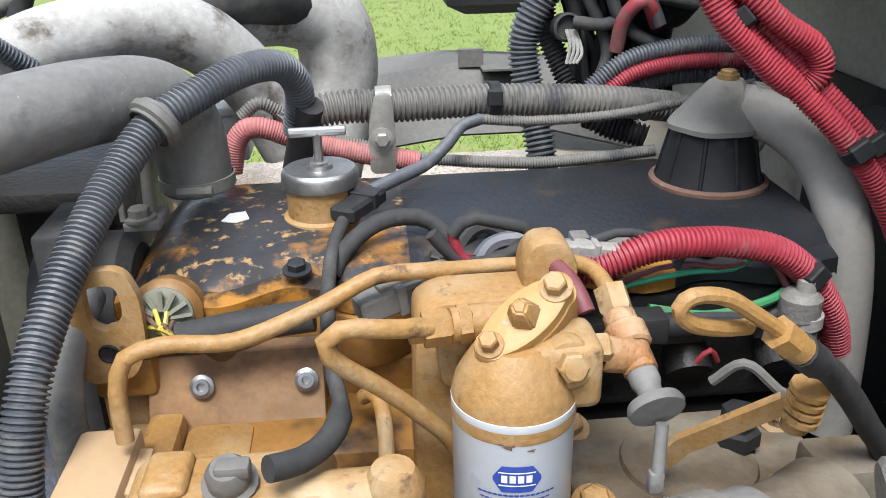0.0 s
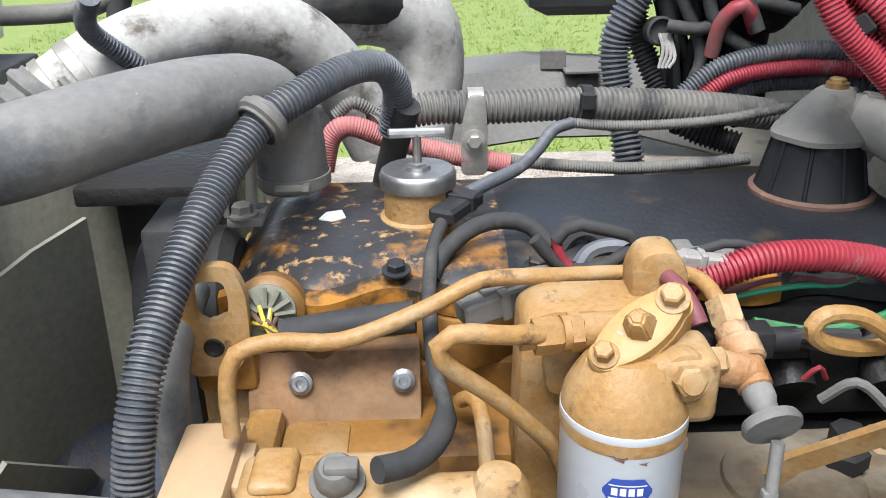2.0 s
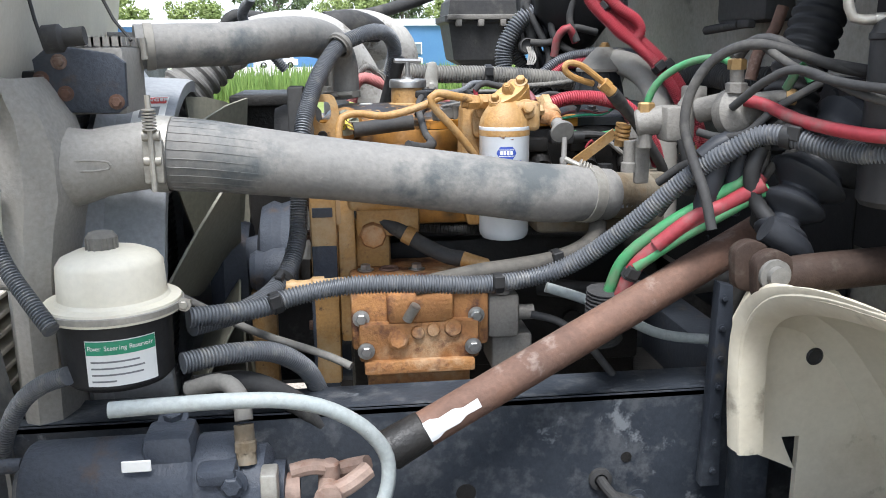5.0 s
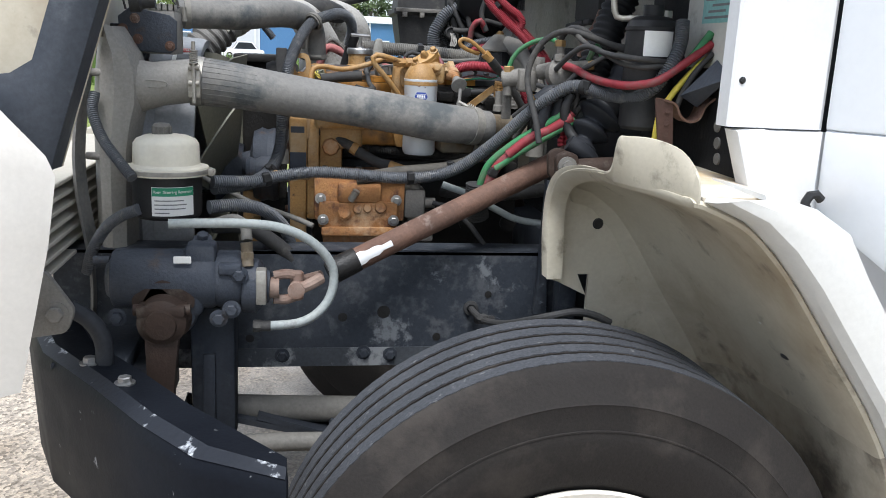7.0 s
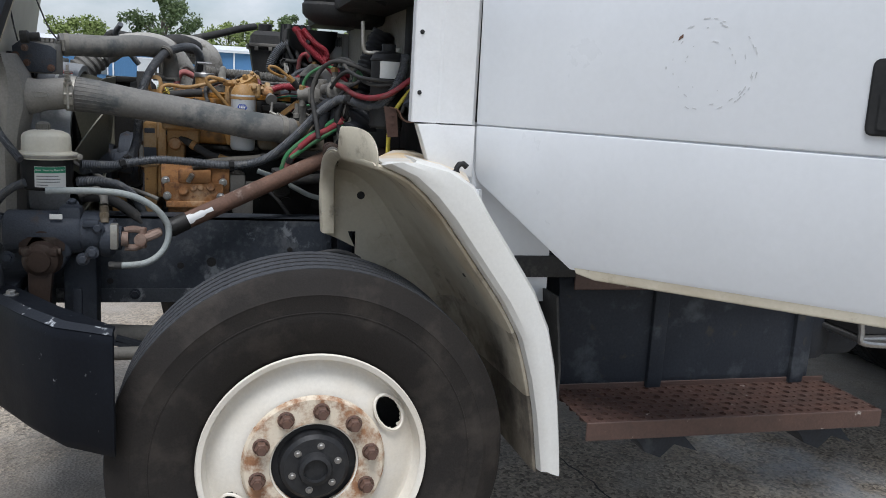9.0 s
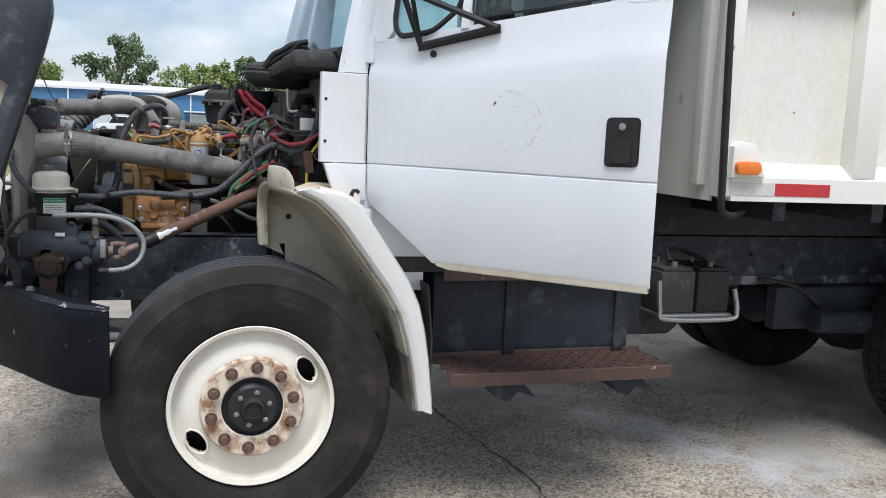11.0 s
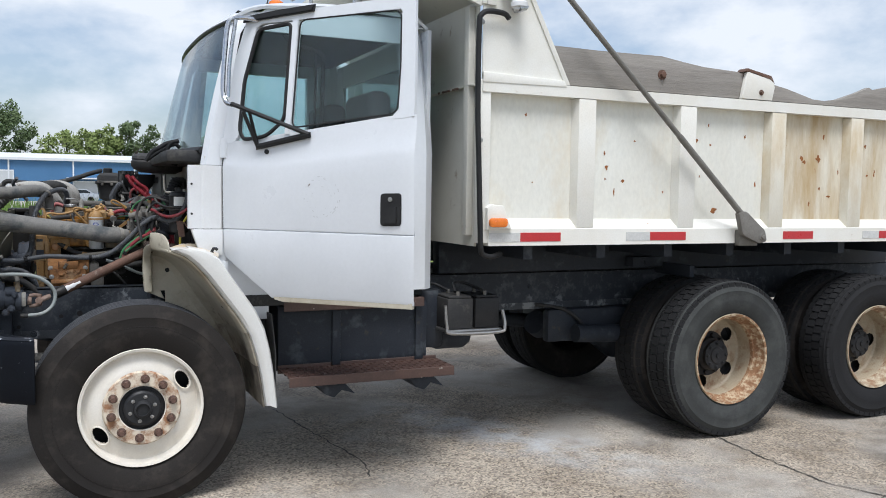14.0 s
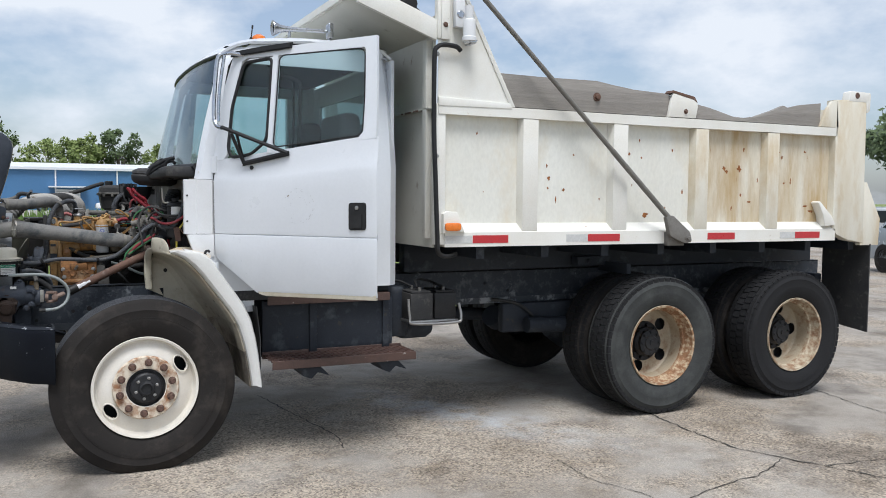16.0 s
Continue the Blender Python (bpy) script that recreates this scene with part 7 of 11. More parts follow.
def writing(text, size, origin, right, up, material, parent, name="lettering", depth=0.0006):
    """Raised lettering from the built-in font, on a plane."""
    cu = bpy.data.curves.new(name, "FONT")
    cu.body, cu.size, cu.extrude = text, size, depth
    cu.align_x, cu.align_y = "CENTER", "CENTER"
    ob = bpy.data.objects.new(name, cu)
    me = bpy.data.meshes.new_from_object(ob)
    bpy.data.objects.remove(ob)
    r, u = Vector(right).normalized(), Vector(up).normalized()
    n = r.cross(u)
    m = Matrix((r, u, n)).transposed().to_4x4()
    m.translation = Vector(origin)
    me.transform(m)
    me.transform(Matrix.Translation(-root_of(parent).location))
    me.materials.append(material)
    o = new(name, me)
    o.parent = parent
    return o


def hose(name, pts, r, mat, label, category="hose", corr=0.0, seg=12, depth=0.16, clips=(), cap=None):
    """One hose or wire as a thing; corr: pitch of its corrugation; clips: places along it (0..1) of black clips."""
    at = Vector(pts[len(pts) // 2])
    t = thing(name, at, label, category, BAY)
    bm = BM()
    if corr:
        loom(bm, pts, r, corr, depth, seg)
    else:
        tube(bm, pts, r, seg)
    part("loom" if corr else "tube", bm, mat, t, smooth=60)
    line = spline(pts, 0.004)
    for c in clips:
        k = int(c * (len(line) - 1))
        d = (line[min(k + 1, len(line) - 1)] - line[max(k - 1, 0)]).normalized()
        bm = BM()
        p = line[k]
        turned(bm, p - d * 0.007, d, [(r * 1.0, 0), (r * 1.16, 0.001), (r * 1.16, 0.013), (r * 1.0, 0.014)], seg)
        _, u, v = frame_of(d)
        m = Matrix((d, u, v)).transposed().to_4x4()
        m.translation = p + Vector((0, -1, 0.4)).normalized() * r * 1.05
        box(bm, (-0.008, -0.005, -0.009), (0.008, 0.006, 0.009), 0.0015, 1, m)
        part("clip", bm, M["black"], t, "black plastic clip")
    return t


def band(bm, p, axis, r, w=0.012, screw=True, side=(0, -1, 0)):
    """A hose clamp with its screw housing."""
    d = Vector(axis).normalized()
    p = Vector(p)
    turned(bm, p - d * w / 2, d, [(r, 0), (r + 0.0016, 0.0005), (r + 0.0016, w - 0.0005), (r, w)], 32)
    if screw:
        s = Vector(side).normalized()
        t = d.cross(s).normalized()
        c = p + s * (r + 0.004)
        rod(bm, c - t * 0.012, c + t * 0.014, 0.0048, seg=8)
        hexnut(bm, c + t * 0.014, t, 0.006, 0.006)


# ---- engine ----
eng = thing("engine", (-0.1, 0.05, 0.7), "yellow and black diesel engine, dusty and oil-stained", "engine")
# block and pan: dark backing, the gaps' shade is in their colour
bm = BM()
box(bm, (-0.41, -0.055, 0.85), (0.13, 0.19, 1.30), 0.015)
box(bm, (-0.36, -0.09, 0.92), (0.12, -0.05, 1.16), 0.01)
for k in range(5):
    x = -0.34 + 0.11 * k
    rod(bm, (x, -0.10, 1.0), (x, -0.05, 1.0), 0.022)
part("engine_block", bm, M["sump"], eng, "oily engine block, near-black as backing for the shaded gaps")
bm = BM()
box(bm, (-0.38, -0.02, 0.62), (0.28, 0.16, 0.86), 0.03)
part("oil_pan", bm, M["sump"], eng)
bm = BM()  # cylinder head, yellow at the front end, its edge waved like the cover
wave = [-0.445 + 0.007 * k for k in range(36)]
prism(bm, [(x, -0.064 - 0.014 * math.sin((x + 0.40) * 2 * math.pi / 0.115) - 0.004) for x in wave] + [(-0.20, 0.19), (-0.445, 0.19)], "z", 1.305, 1.3505, 0.003)
box(bm, (-0.425, -0.070, 1.25), (-0.20, 0.19, 1.306), 0.008)
part("cylinder_head", bm, M["catdirty"], eng, "yellow cylinder head, grease-stained")
# rear head: near-black colour carries the shade behind the filter
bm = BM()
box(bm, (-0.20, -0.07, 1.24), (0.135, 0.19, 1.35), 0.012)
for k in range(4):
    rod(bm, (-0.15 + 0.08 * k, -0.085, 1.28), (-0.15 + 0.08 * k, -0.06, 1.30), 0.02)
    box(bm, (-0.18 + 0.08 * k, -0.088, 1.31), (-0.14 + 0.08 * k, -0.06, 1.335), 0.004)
part_each("rear_head", bm, M["sump"], eng, "oily rear of the cylinder head, its shade put into the near-black colour")


def cover_section(x):
    """Valve cover outline across y at x: front flange bulges round the bolts."""
    w = -0.014 * math.sin((x + 0.40) * 2 * math.pi / 0.115) * (1.0 if x < -0.12 else 0.6)
    f = -0.060 + w
    end = max(0.0, (-0.405 - x) / 0.045)
    dz = -0.028 * min(end, 1) ** 2 - max(0, x - 0.20) * 0.1
    return [(x, f - 0.004, 1.352), (x, f - 0.004, 1.366), (x, f + 0.004, 1.369), (x, f + 0.014, 1.371 + dz * 0.4), (x, f + 0.026, 1.379 + dz), (x, -0.012 + w * 0.5, 1.385 + dz), (x, 0.03, 1.388 + dz),
            (x, 0.10, 1.388 + dz), (x, 0.155, 1.385 + dz), (x, 0.170, 1.379 + dz), (x, 0.178, 1.366), (x, 0.178, 1.352)]


xs = [-0.452 + 0.006 * k for k in range(100)]
bm = BM()
skin(bm, [cover_section(x)[3:] for x in xs if x > -0.22], 0.004)
vc = part("valve_cover", bm, M["cover"], eng, "blackened valve cover with peeling yellow paint")
bm = BM()
skin(bm, [[(-0.4525, y, z) for _, y, z in cover_section(-0.452)], [(-0.4535, y, 1.35) for _, y, z in cover_section(-0.452)]], 0)
b2 = BM()
skin(b2, [[(0.142, y, z) for _, y, z in cover_section(0.142)], [(0.143, y, 1.35) for _, y, z in cover_section(0.142)]], 0)
part("rear_end_cap", b2, M["cover"], vc)
part("front_end_cap", bm, M["coveredge"], vc)
bm = BM()
skin(bm, [cover_section(x)[:4] for x in xs if x < 0.0], 0.004)
part("cover_flange", bm, M["coveredge"], vc, "flange with yellow and black peeling paint")
bm = BM()
skin(bm, [cover_section(x)[3:] for x in xs if x < -0.2145], 0.004)
part("front_cover", bm, M["coverfront"], vc, "front of the cover where yellow shows through the black")
bm = BM()
skin(bm, [cover_section(x)[:4] for x in xs if x >= -0.004], 0.004)
part("rear_flange", bm, M["cover"], vc)
for x in (-0.31, -0.195, -0.085, 0.03):
    bm = BM()
    bolt(bm, (x, -0.042, 1.377), (0, -0.15, 1), 0.008)
    part("cover_bolt", bm, M["cover"], vc)
bm = BM()
prism(bm, [(-0.381, 0.045), (-0.376, 0.062), (-0.362, 0.066), (-0.357, 0.048), (-0.368, 0.040)], "z", 1.3885, 1.3897)
part("sticker", bm, M["paper"], vc, "torn white sticker", 0)
# filler neck and its cap with a T handle
bm = BM()
turned(bm, (-0.291, 0.052, 1.382), (0, 0, 1), [(0.036, 0), (0.035, 0.007), (0.031, 0.009), (0.031, 0.038)], 40)
neck = part("filler_neck", bm, M["cat"], eng, "yellow oil filler neck")
bm = BM()
turned(bm, (-0.291, 0.052, 1.418), (0, 0, 1), [(0.030, 0), (0.034, 0.0), (0.0345, 0.010), (0.033, 0.0135), (0.031, 0.0150), (0.026, 0.0140), (0.012, 0.0145), (0.011, 0.018), (0, 0.018)], 48)
cap = part("oil_cap", bm, M["steel"], neck, "dull metal expanding oil cap")
bm = BM()
rod(bm, (-0.291, 0.052, 1.434), (-0.291, 0.052, 1.466), 0.0042, seg=10)
rod(bm, (-0.316, 0.049, 1.466), (-0.266, 0.055, 1.4645), 0.0044, seg=10, bevel=0.001)
hexnut(bm, (-0.291, 0.052, 1.434), (0, 0, 1), 0.009, 0.005)
part("t_handle", bm, M["steel"], neck, "steel T handle")
# crankcase breather
bm = BM()
turned(bm, (0.083, 0.09, 1.381), (0, 0, 1), [(0.052, 0), (0.0545, 0.004), (0.052, 0.010), (0.049, 0.014), (0.0375, 0.066), (0.030, 0.068)], 36)
br = part("breather_body", bm, M["deepblack"], eng, "greasy black tapered breather body")
for k in range(9):
    a = 2 * math.pi * k / 9
    ca, sa = math.cos(a), math.sin(a)
    bm = BM()
    sweep(bm, [Vector((0.083 + r * ca, 0.09 + r * sa, z)) for r, z in ((0.0495, 1.393), (0.044, 1.418), (0.0385, 1.442))], 0.0022, 6)
    part("rib", bm, M["deepblack"], br)
bm = BM()  # flat-sided cap leaning to its outlet
rings = []
for r, dx, h in ((0.0390, 0, 0.0), (0.0430, 0, 0.001), (0.0435, 0, 0.006), (0.0400, 0.001, 0.011), (0.0270, 0.005, 0.030), (0.0175, 0.008, 0.043), (0.0140, 0.009, 0.046)):
    rings.append([bm.verts.new((0.083 + dx + r * (1 + 0.035 * math.cos(6 * a)) * math.cos(a), 0.09 + r * (1 + 0.035 * math.cos(6 * a)) * math.sin(a), 1.441 + h)) for a in [2 * math.pi * k / 36 for k in range(36)]])
for r0, r1 in zip(rings, rings[1:]):
    for k in range(36):
        bm.faces.new((r0[k], r0[(k + 1) % 36], r1[(k + 1) % 36], r1[k]))
bm.faces.new(rings[-1])
turned(bm, (0.092, 0.087, 1.462), (0.92, -0.25, -0.12), [(0.021, 0), (0.0225, 0.010), (0.0235, 0.030), (0.0, 0.030)], 24)
bc = part("breather_cap", bm, M["dustcap"], br, "dust-covered pointed cap with a side outlet")
bm = BM()
rod(bm, (0.092, 0.09, 1.486), (0.092, 0.09, 1.492), 0.010)
hexnut(bm, (0.092, 0.09, 1.490), (0, 0, 1), 0.0075, 0.006)
part("cap_bolt", bm, M["brass"], bc, "dull brass cap bolt")
bm = BM()
turned(bm, (0.083, 0.09, 1.3862), (0, 0, 1), [(0.050, 0), (0.0570, 0.001), (0.0570, 0.005), (0.052, 0.007)], 40)
part("breather_ring", bm, M["rust"], br, "rusty ring at the foot of the breather")
# lifting eye
o_ = rounded([(-0.470, 1.414), (-0.428, 1.415), (-0.419, 1.394), (-0.419, 1.352), (-0.431, 1.324), (-0.470, 1.321)], 0.012)
i_ = rounded([(-0.458, 1.402), (-0.434, 1.403), (-0.432, 1.386), (-0.433, 1.376), (-0.444, 1.364), (-0.458, 1.372)], 0.010)
bm = BM()
ring(bm, o_, i_, lambda p, s: (p[0], -0.105 + s, p[1]), 0.010)
le = part("lifting_eye", bm, M["cat"], eng, "yellow lifting eye")
bm = BM()
turned(bm, (-0.447, -0.1055, 1.3475), (0, -1, 0), [(0, 0.0), (0.005, 0.0003), (0.0065, 0.0012), (0.008, 0.0003)], 16)
part("eye_hole", bm, M["sump"], le)
bm = BM()
box(bm, (-0.468, -0.095, 1.30), (-0.42, -0.03, 1.335), 0.006)
part("eye_bracket", bm, M["catdirty"], eng)
# round multi-pin plug, sleeve, connector
bm = BM()
turned(bm, (-0.408, -0.07, 1.362), (0, -1, 0.25), [(0.027, -0.01), (0.028, 0.010), (0.025, 0.014), (0.022, 0.016)], 28)
pl = part("round_port", bm, M["catdirty"], eng)
bm = BM()
turned(bm, (-0.408, -0.078, 1.364), (0, -1, 0.25), [(0.023, 0.0), (0.022, 0.010), (0.010, 0.014), (0, 0.0145)], 24)
for k in range(12):
    a = 2 * math.pi * k / 12
    rod(bm, (-0.408 + 0.006 * math.cos(a), -0.094, 1.368 + 0.006 * math.sin(a)), (-0.408 + 0.021 * math.cos(a), -0.089, 1.367 + 0.021 * math.sin(a)), 0.0022, seg=6)
part_each("wire_seal", bm, M["seal"], pl, "dusty green-grey ribbed wire seal")
for k in range(7):
    bm = BM()
    a = 0.9 * k
    tube(bm, [(-0.410 + 0.010 * math.cos(a), -0.094, 1.366 + 0.010 * math.sin(a)), (-0.404, -0.108, 1.358 + 0.002 * k), (-0.392, -0.105, 1.355 + 0.002 * math.sin(a)), (-0.380, -0.100, 1.357)], 0.0018, 6, 0.004)
    part("wire", bm, M["yellowwire"] if k % 3 else M["rust"], pl)
bm = BM()
tube(bm, [(-0.396, -0.105, 1.355), (-0.345, -0.100, 1.361), (-0.295, -0.100, 1.366)], 0.0125, 16)
part("black_sleeve", bm, M["matt"], eng, "black foam sleeve on the injector wires")
bm = BM()
m = look((-0.245, -0.112, 1.380), (-0.19, -0.09, 1.389)) @ pose(0, 0, 0)
box(bm, (-0.012, -0.009, -0.045), (0.012, 0.010, 0.018), 0.002, 1, m)
box(bm, (-0.014, -0.011, -0.018), (0.014, 0.012, -0.010), 0.001, 1, m)
box(bm, (-0.006, 0.008, -0.04), (0.006, 0.014, 0.0), 0.001, 1, m)
part("connector", bm, M["greyhose"], eng, "grey multi-pin connector")
# brown side plate and studs below the head
bm = BM()
prism(bm, [(-0.079, 1.326), (-0.099, 1.284), (-0.102, 1.274), (-0.06, 1.274), (-0.06, 1.326)], "x", -0.430, -0.292, 0.003)
box(bm, (-0.430, -0.108, 1.262), (-0.292, -0.07, 1.274), 0.002)
sp = part("side_plate", bm, M["brownplate"], eng, "brown-yellow cast side plate")
for x in (-0.387, -0.306):
    bm = BM()
    turned(bm, (x, -0.0905, 1.3045), (0, -1, 0.45), [(0, 0), (0.0095, 0), (0.0095, 0.004), (0.0062, 0.005), (0.0062, 0.008), (0.0035, 0.008), (0.003, 0.004), (0, 0.004)], 18)
    part("plug", bm, M["steel"], sp)
bm = BM()
box(bm, (-0.40, -0.15, 1.20), (-0.20, -0.06, 1.275), 0.01)
part("rear_casting", bm, M["catdirty"], eng)
# injection pump top with a sensor, outlet elbow, tan box
bm = BM()
box(bm, (-0.412, -0.285, 1.25), (-0.280, -0.192, 1.318), 0.010, 3)
box(bm, (-0.40, -0.24, 1.20), (-0.30, -0.16, 1.29), 0.010)
box(bm, (-0.402, -0.24, 1.314), (-0.372, -0.196, 1.325), 0.006, 3)
turned(bm, (-0.30, -0.235, 1.300), (1, 0, 0), [(0, -0.02), (0.020, -0.015), (0.022, 0.0), (0.022, 0.045), (0.017, 0.05), (0.017, 0.06), (0, 0.06)], 20)
ip = part("injection_pump", bm, M["cat"], eng, "yellow injection pump housing")
bm = BM()
turned(bm, (-0.345, -0.232, 1.318), (0, -0.35, 1), [(0, 0), (0.018, 0), (0.018, 0.006), (0.014, 0.008), (0.014, 0.016), (0.010, 0.022), (0.0, 0.023)], 18)
box(bm, (-0.352, -0.246, 1.332), (-0.330, -0.232, 1.342), 0.003)
part("pressure_sensor", bm, M["greyhose"], ip, "dusty grey sensor plug")
bm = BM()
turned(bm, (-0.243, -0.236, 1.312), (0, 0, -1), [(0, -0.016), (0.014, -0.014), (0.020, -0.004), (0.021, 0.01), (0.019, 0.035), (0.019, 0.06), (0, 0.06)], 20)
hexnut(bm, (-0.266, -0.236, 1.300), (1, 0, 0), 0.020, 0.014)
part("outlet_elbow", bm, M["cat"], ip, "yellow elbow fitting")
bm = BM()
box(bm, (-0.462, -0.235, 1.22), (-0.418, -0.150, 1.313), 0.005)
box(bm, (-0.420, -0.215, 1.285), (-0.408, -0.165, 1.305), 0.003)
part("tan_housing", bm, M["tan"], eng, "pale tan dusty housing")
# front gear housing, alternator side, pulleys
bm = BM()
box(bm, (-0.470, -0.24, 0.96), (-0.428, -0.08, 1.27), 0.008)
box(bm, (-0.470, -0.08, 0.96), (-0.428, 0.15, 1.34), 0.008)
box(bm, (-0.428, -0.235, 1.03), (-0.400, -0.10, 1.29), 0.006)
box(bm, (-0.402, -0.22, 1.13), (-0.345, -0.10, 1.28), 0.012)
gh = part("gear_housing", bm, M["cat"], eng, "yellow front gear housing with bare patches")
bm = BM()
box(bm, (-0.468, -0.2425, 1.135), (-0.43, -0.2395, 1.19), 0.001, 1)
box(bm, (-0.466, -0.2425, 1.235), (-0.435, -0.2395, 1.25), 0.001, 1)
part_each("bare_patch", bm, M["gear"], gh, "bare grey patch")
bm = BM()
box(bm, (-0.472, -0.238, 0.90), (-0.432, -0.16, 1.11), 0.004)
part("front_bracket", bm, M["gear"], gh)
for z in (1.05, 1.12, 1.20, 1.25):
    bm = BM()
    bolt(bm, (-0.470, -0.20, z), (-1, 0, 0), 0.008)
    part("housing_bolt", bm, M["rust"], gh)
bm = BM()
turned(bm, (-0.374, -0.24, 1.205), (0, -1, 0), [(0, -0.03), (0.021, -0.03), (0.021, 0.008), (0.018, 0.012), (0, 0.012)], 8)
part("housing_plug", bm, M["pump"], gh)
bm = BM()
turned(bm, (-0.535, 0.02, 1.33), (1, 0, 0), [(0, 0), (0.055, 0.004), (0.062, 0.02), (0.062, 0.075), (0.05, 0.085), (0, 0.085)], 28)
box(bm, (-0.505, -0.06, 1.05), (-0.478, 0.02, 1.425), 0.004)
part("alternator", bm, M["matt"], eng, "black belt-driven unit at the engine front")
bm = BM()
box(bm, (-0.60, 0.14, 1.02), (-0.485, 0.36, 1.40), 0.012)
box(bm, (-0.62, 0.10, 1.385), (-0.50, 0.36, 1.405), 0.004)
part("accessory_bracket", bm, M["sump"], eng, "black bracket behind the fan")
bm = BM()
turned(bm, (-0.56, -0.02, 1.13), (1, 0, 0), [(0, -0.03), (0.03, -0.03), (0.035, -0.01), (0.085, 0.0), (0.095, 0.02), (0.090, 0.035), (0.095, 0.05), (0.090, 0.062), (0.05, 0.065), (0, 0.065)], 36)
part("fan_drive", bm, M["gear"], eng, "dark viscous fan drive")
bm = BM()
turned(bm, (-0.575, -0.14, 1.13), (1, 0, 0), [(0, 0), (0.028, 0.002), (0.034, 0.012), (0.030, 0.024), (0.036, 0.04), (0.036, 0.06), (0, 0.06)], 24)
part("idler_pulley", bm, M["gear"], eng, "dark idler pulley")
bm = BM()
box(bm, (-0.59, -0.02, 0.85), (-0.545, 0.02, 1.06), 0.006)
part("belt_bracket", bm, M["cat"], eng)
# supply pump, rusty yellow casting with bolts
bm = BM()
box(bm, (-0.412, -0.32, 1.045), (-0.205, -0.17, 1.150), 0.006)
box(bm, (-0.402, -0.335, 1.030), (-0.222, -0.17, 1.090), 0.006)
for a, b, z0, z1, y0 in ((-0.395, -0.230, 1.014, 1.034, -0.345), (-0.39, -0.235, 0.985, 1.012, -0.325)):
    box(bm, (a, y0, z0), (b, -0.17, z1), 0.003)
box(bm, (-0.36, -0.335, 1.088), (-0.26, -0.31, 1.135), 0.008)
turned(bm, (-0.345, -0.335, 1.065), (0, -1, 0.3), [(0, -0.01), (0.015, -0.01), (0.016, 0.008), (0.012, 0.012), (0, 0.012)], 8)
for x, z, r in ((-0.315, 1.075, 0.009), (-0.292, 1.078, 0.009), (-0.262, 1.080, 0.012)):
    turned(bm, (x, -0.335, z), (0, -1, 0.2), [(r * 1.3, -0.005), (r, 0.006), (0, 0.009)], 14)
sup = part("air_compressor", bm, M["pump"], eng, "rusty yellow cast compressor with finned base")
for p, ax in (((-0.387, -0.25, 1.151), (0, 0, 1)), ((-0.308, -0.255, 1.151), (0, 0, 1)), ((-0.398, -0.322, 1.096), (0, -1, 0)), ((-0.225, -0.322, 1.094), (0, -1, 0)), ((-0.232, -0.337, 1.05), (0, -1, 0)),
              ((-0.392, -0.337, 1.05), (0, -1, 0)), ((-0.305, -0.322, 1.118), (0, -1, 0))):
    bm = BM()
    bolt(bm, p, ax, 0.0085)
    part("pump_bolt", bm, M["steel"], sup, "grey steel bolt")
bm = BM()
turned(bm, (-0.350, -0.245, 1.1505), (0, 0, 1), [(0, 0.0005), (0.012, 0.0005), (0.014, 0.003), (0.017, 0.0005)], 20)
part("port_hole", bm, M["rust"], sup)
bm = BM()
m = Matrix.Translation((-0.325, -0.338, 1.105)) @ Euler((0.3, 0.5, 0)).to_matrix().to_4x4()
rod(bm, m @ Vector((0, 0, -0.012)), m @ Vector((0, 0, 0.016)), 0.008)
part("pump_fitting", bm, M["zinc"], sup)
bm = BM()
rod(bm, (-0.42, -0.30, 1.145), (-0.492, -0.31, 1.145), 0.010, bevel=0.002)
hexnut(bm, (-0.45, -0.305, 1.145), (-1, -0.05, 0), 0.014, 0.02)
turned(bm, (-0.497, -0.31, 1.145), (1, 0, 0), [(0, -0.012), (0.010, -0.008), (0.012, 0), (0.010, 0.01), (0, 0.012)], 14)
part("feed_pipe", bm, M["cat"], sup, "yellow feed pipe and union")
bm = BM()
box(bm, (-0.205, -0.31, 1.05), (-0.155, -0.22, 1.12), 0.008)
rod(bm, (-0.16, -0.29, 1.085), (-0.13, -0.29, 1.085), 0.012)
rod(bm, (-0.18, -0.30, 1.12), (-0.18, -0.30, 1.13), 0.012)
box(bm, (-0.195, -0.29, 0.99), (-0.13, -0.21, 1.05), 0.006)
part("governor", bm, M["cast"], sup, "grey governor casting")
# air intake elbow at the rear, with its bolted flange
bm = BM()
box(bm, (-0.115, -0.235, 1.195), (0.085, -0.10, 1.258), 0.012)
turned(bm, (-0.02, -0.17, 1.25), (0, 0, 1), [(0.055, 0), (0.050, 0.012), (0.030, 0.018), (0, 0.019)], 28)
box(bm, (0.05, -0.235, 1.20), (0.10, -0.19, 1.29), 0.006)
inl = part("intake_elbow", bm, M["dustcast"], eng, "brown-yellow cast intake elbow")
for p in ((-0.103, -0.21, 1.259), (0.068, -0.13, 1.259), (-0.10, -0.12, 1.259), (0.035, -0.215, 1.259)):
    bm = BM()
    bolt(bm, p, (0, -0.3, 1), 0.011)
    part("flange_bolt", bm, M["cat"], inl)
bm = BM()
turned(bm, (0.02, -0.16, 1.266), (0, 0, 1), [(0, 0), (0.018, 0), (0.018, 0.012), (0.013, 0.014), (0.013, 0.03), (0, 0.03)], 6)
part("temperature_sensor", bm, M["black"], inl, "black sensor plug")
bm = BM()
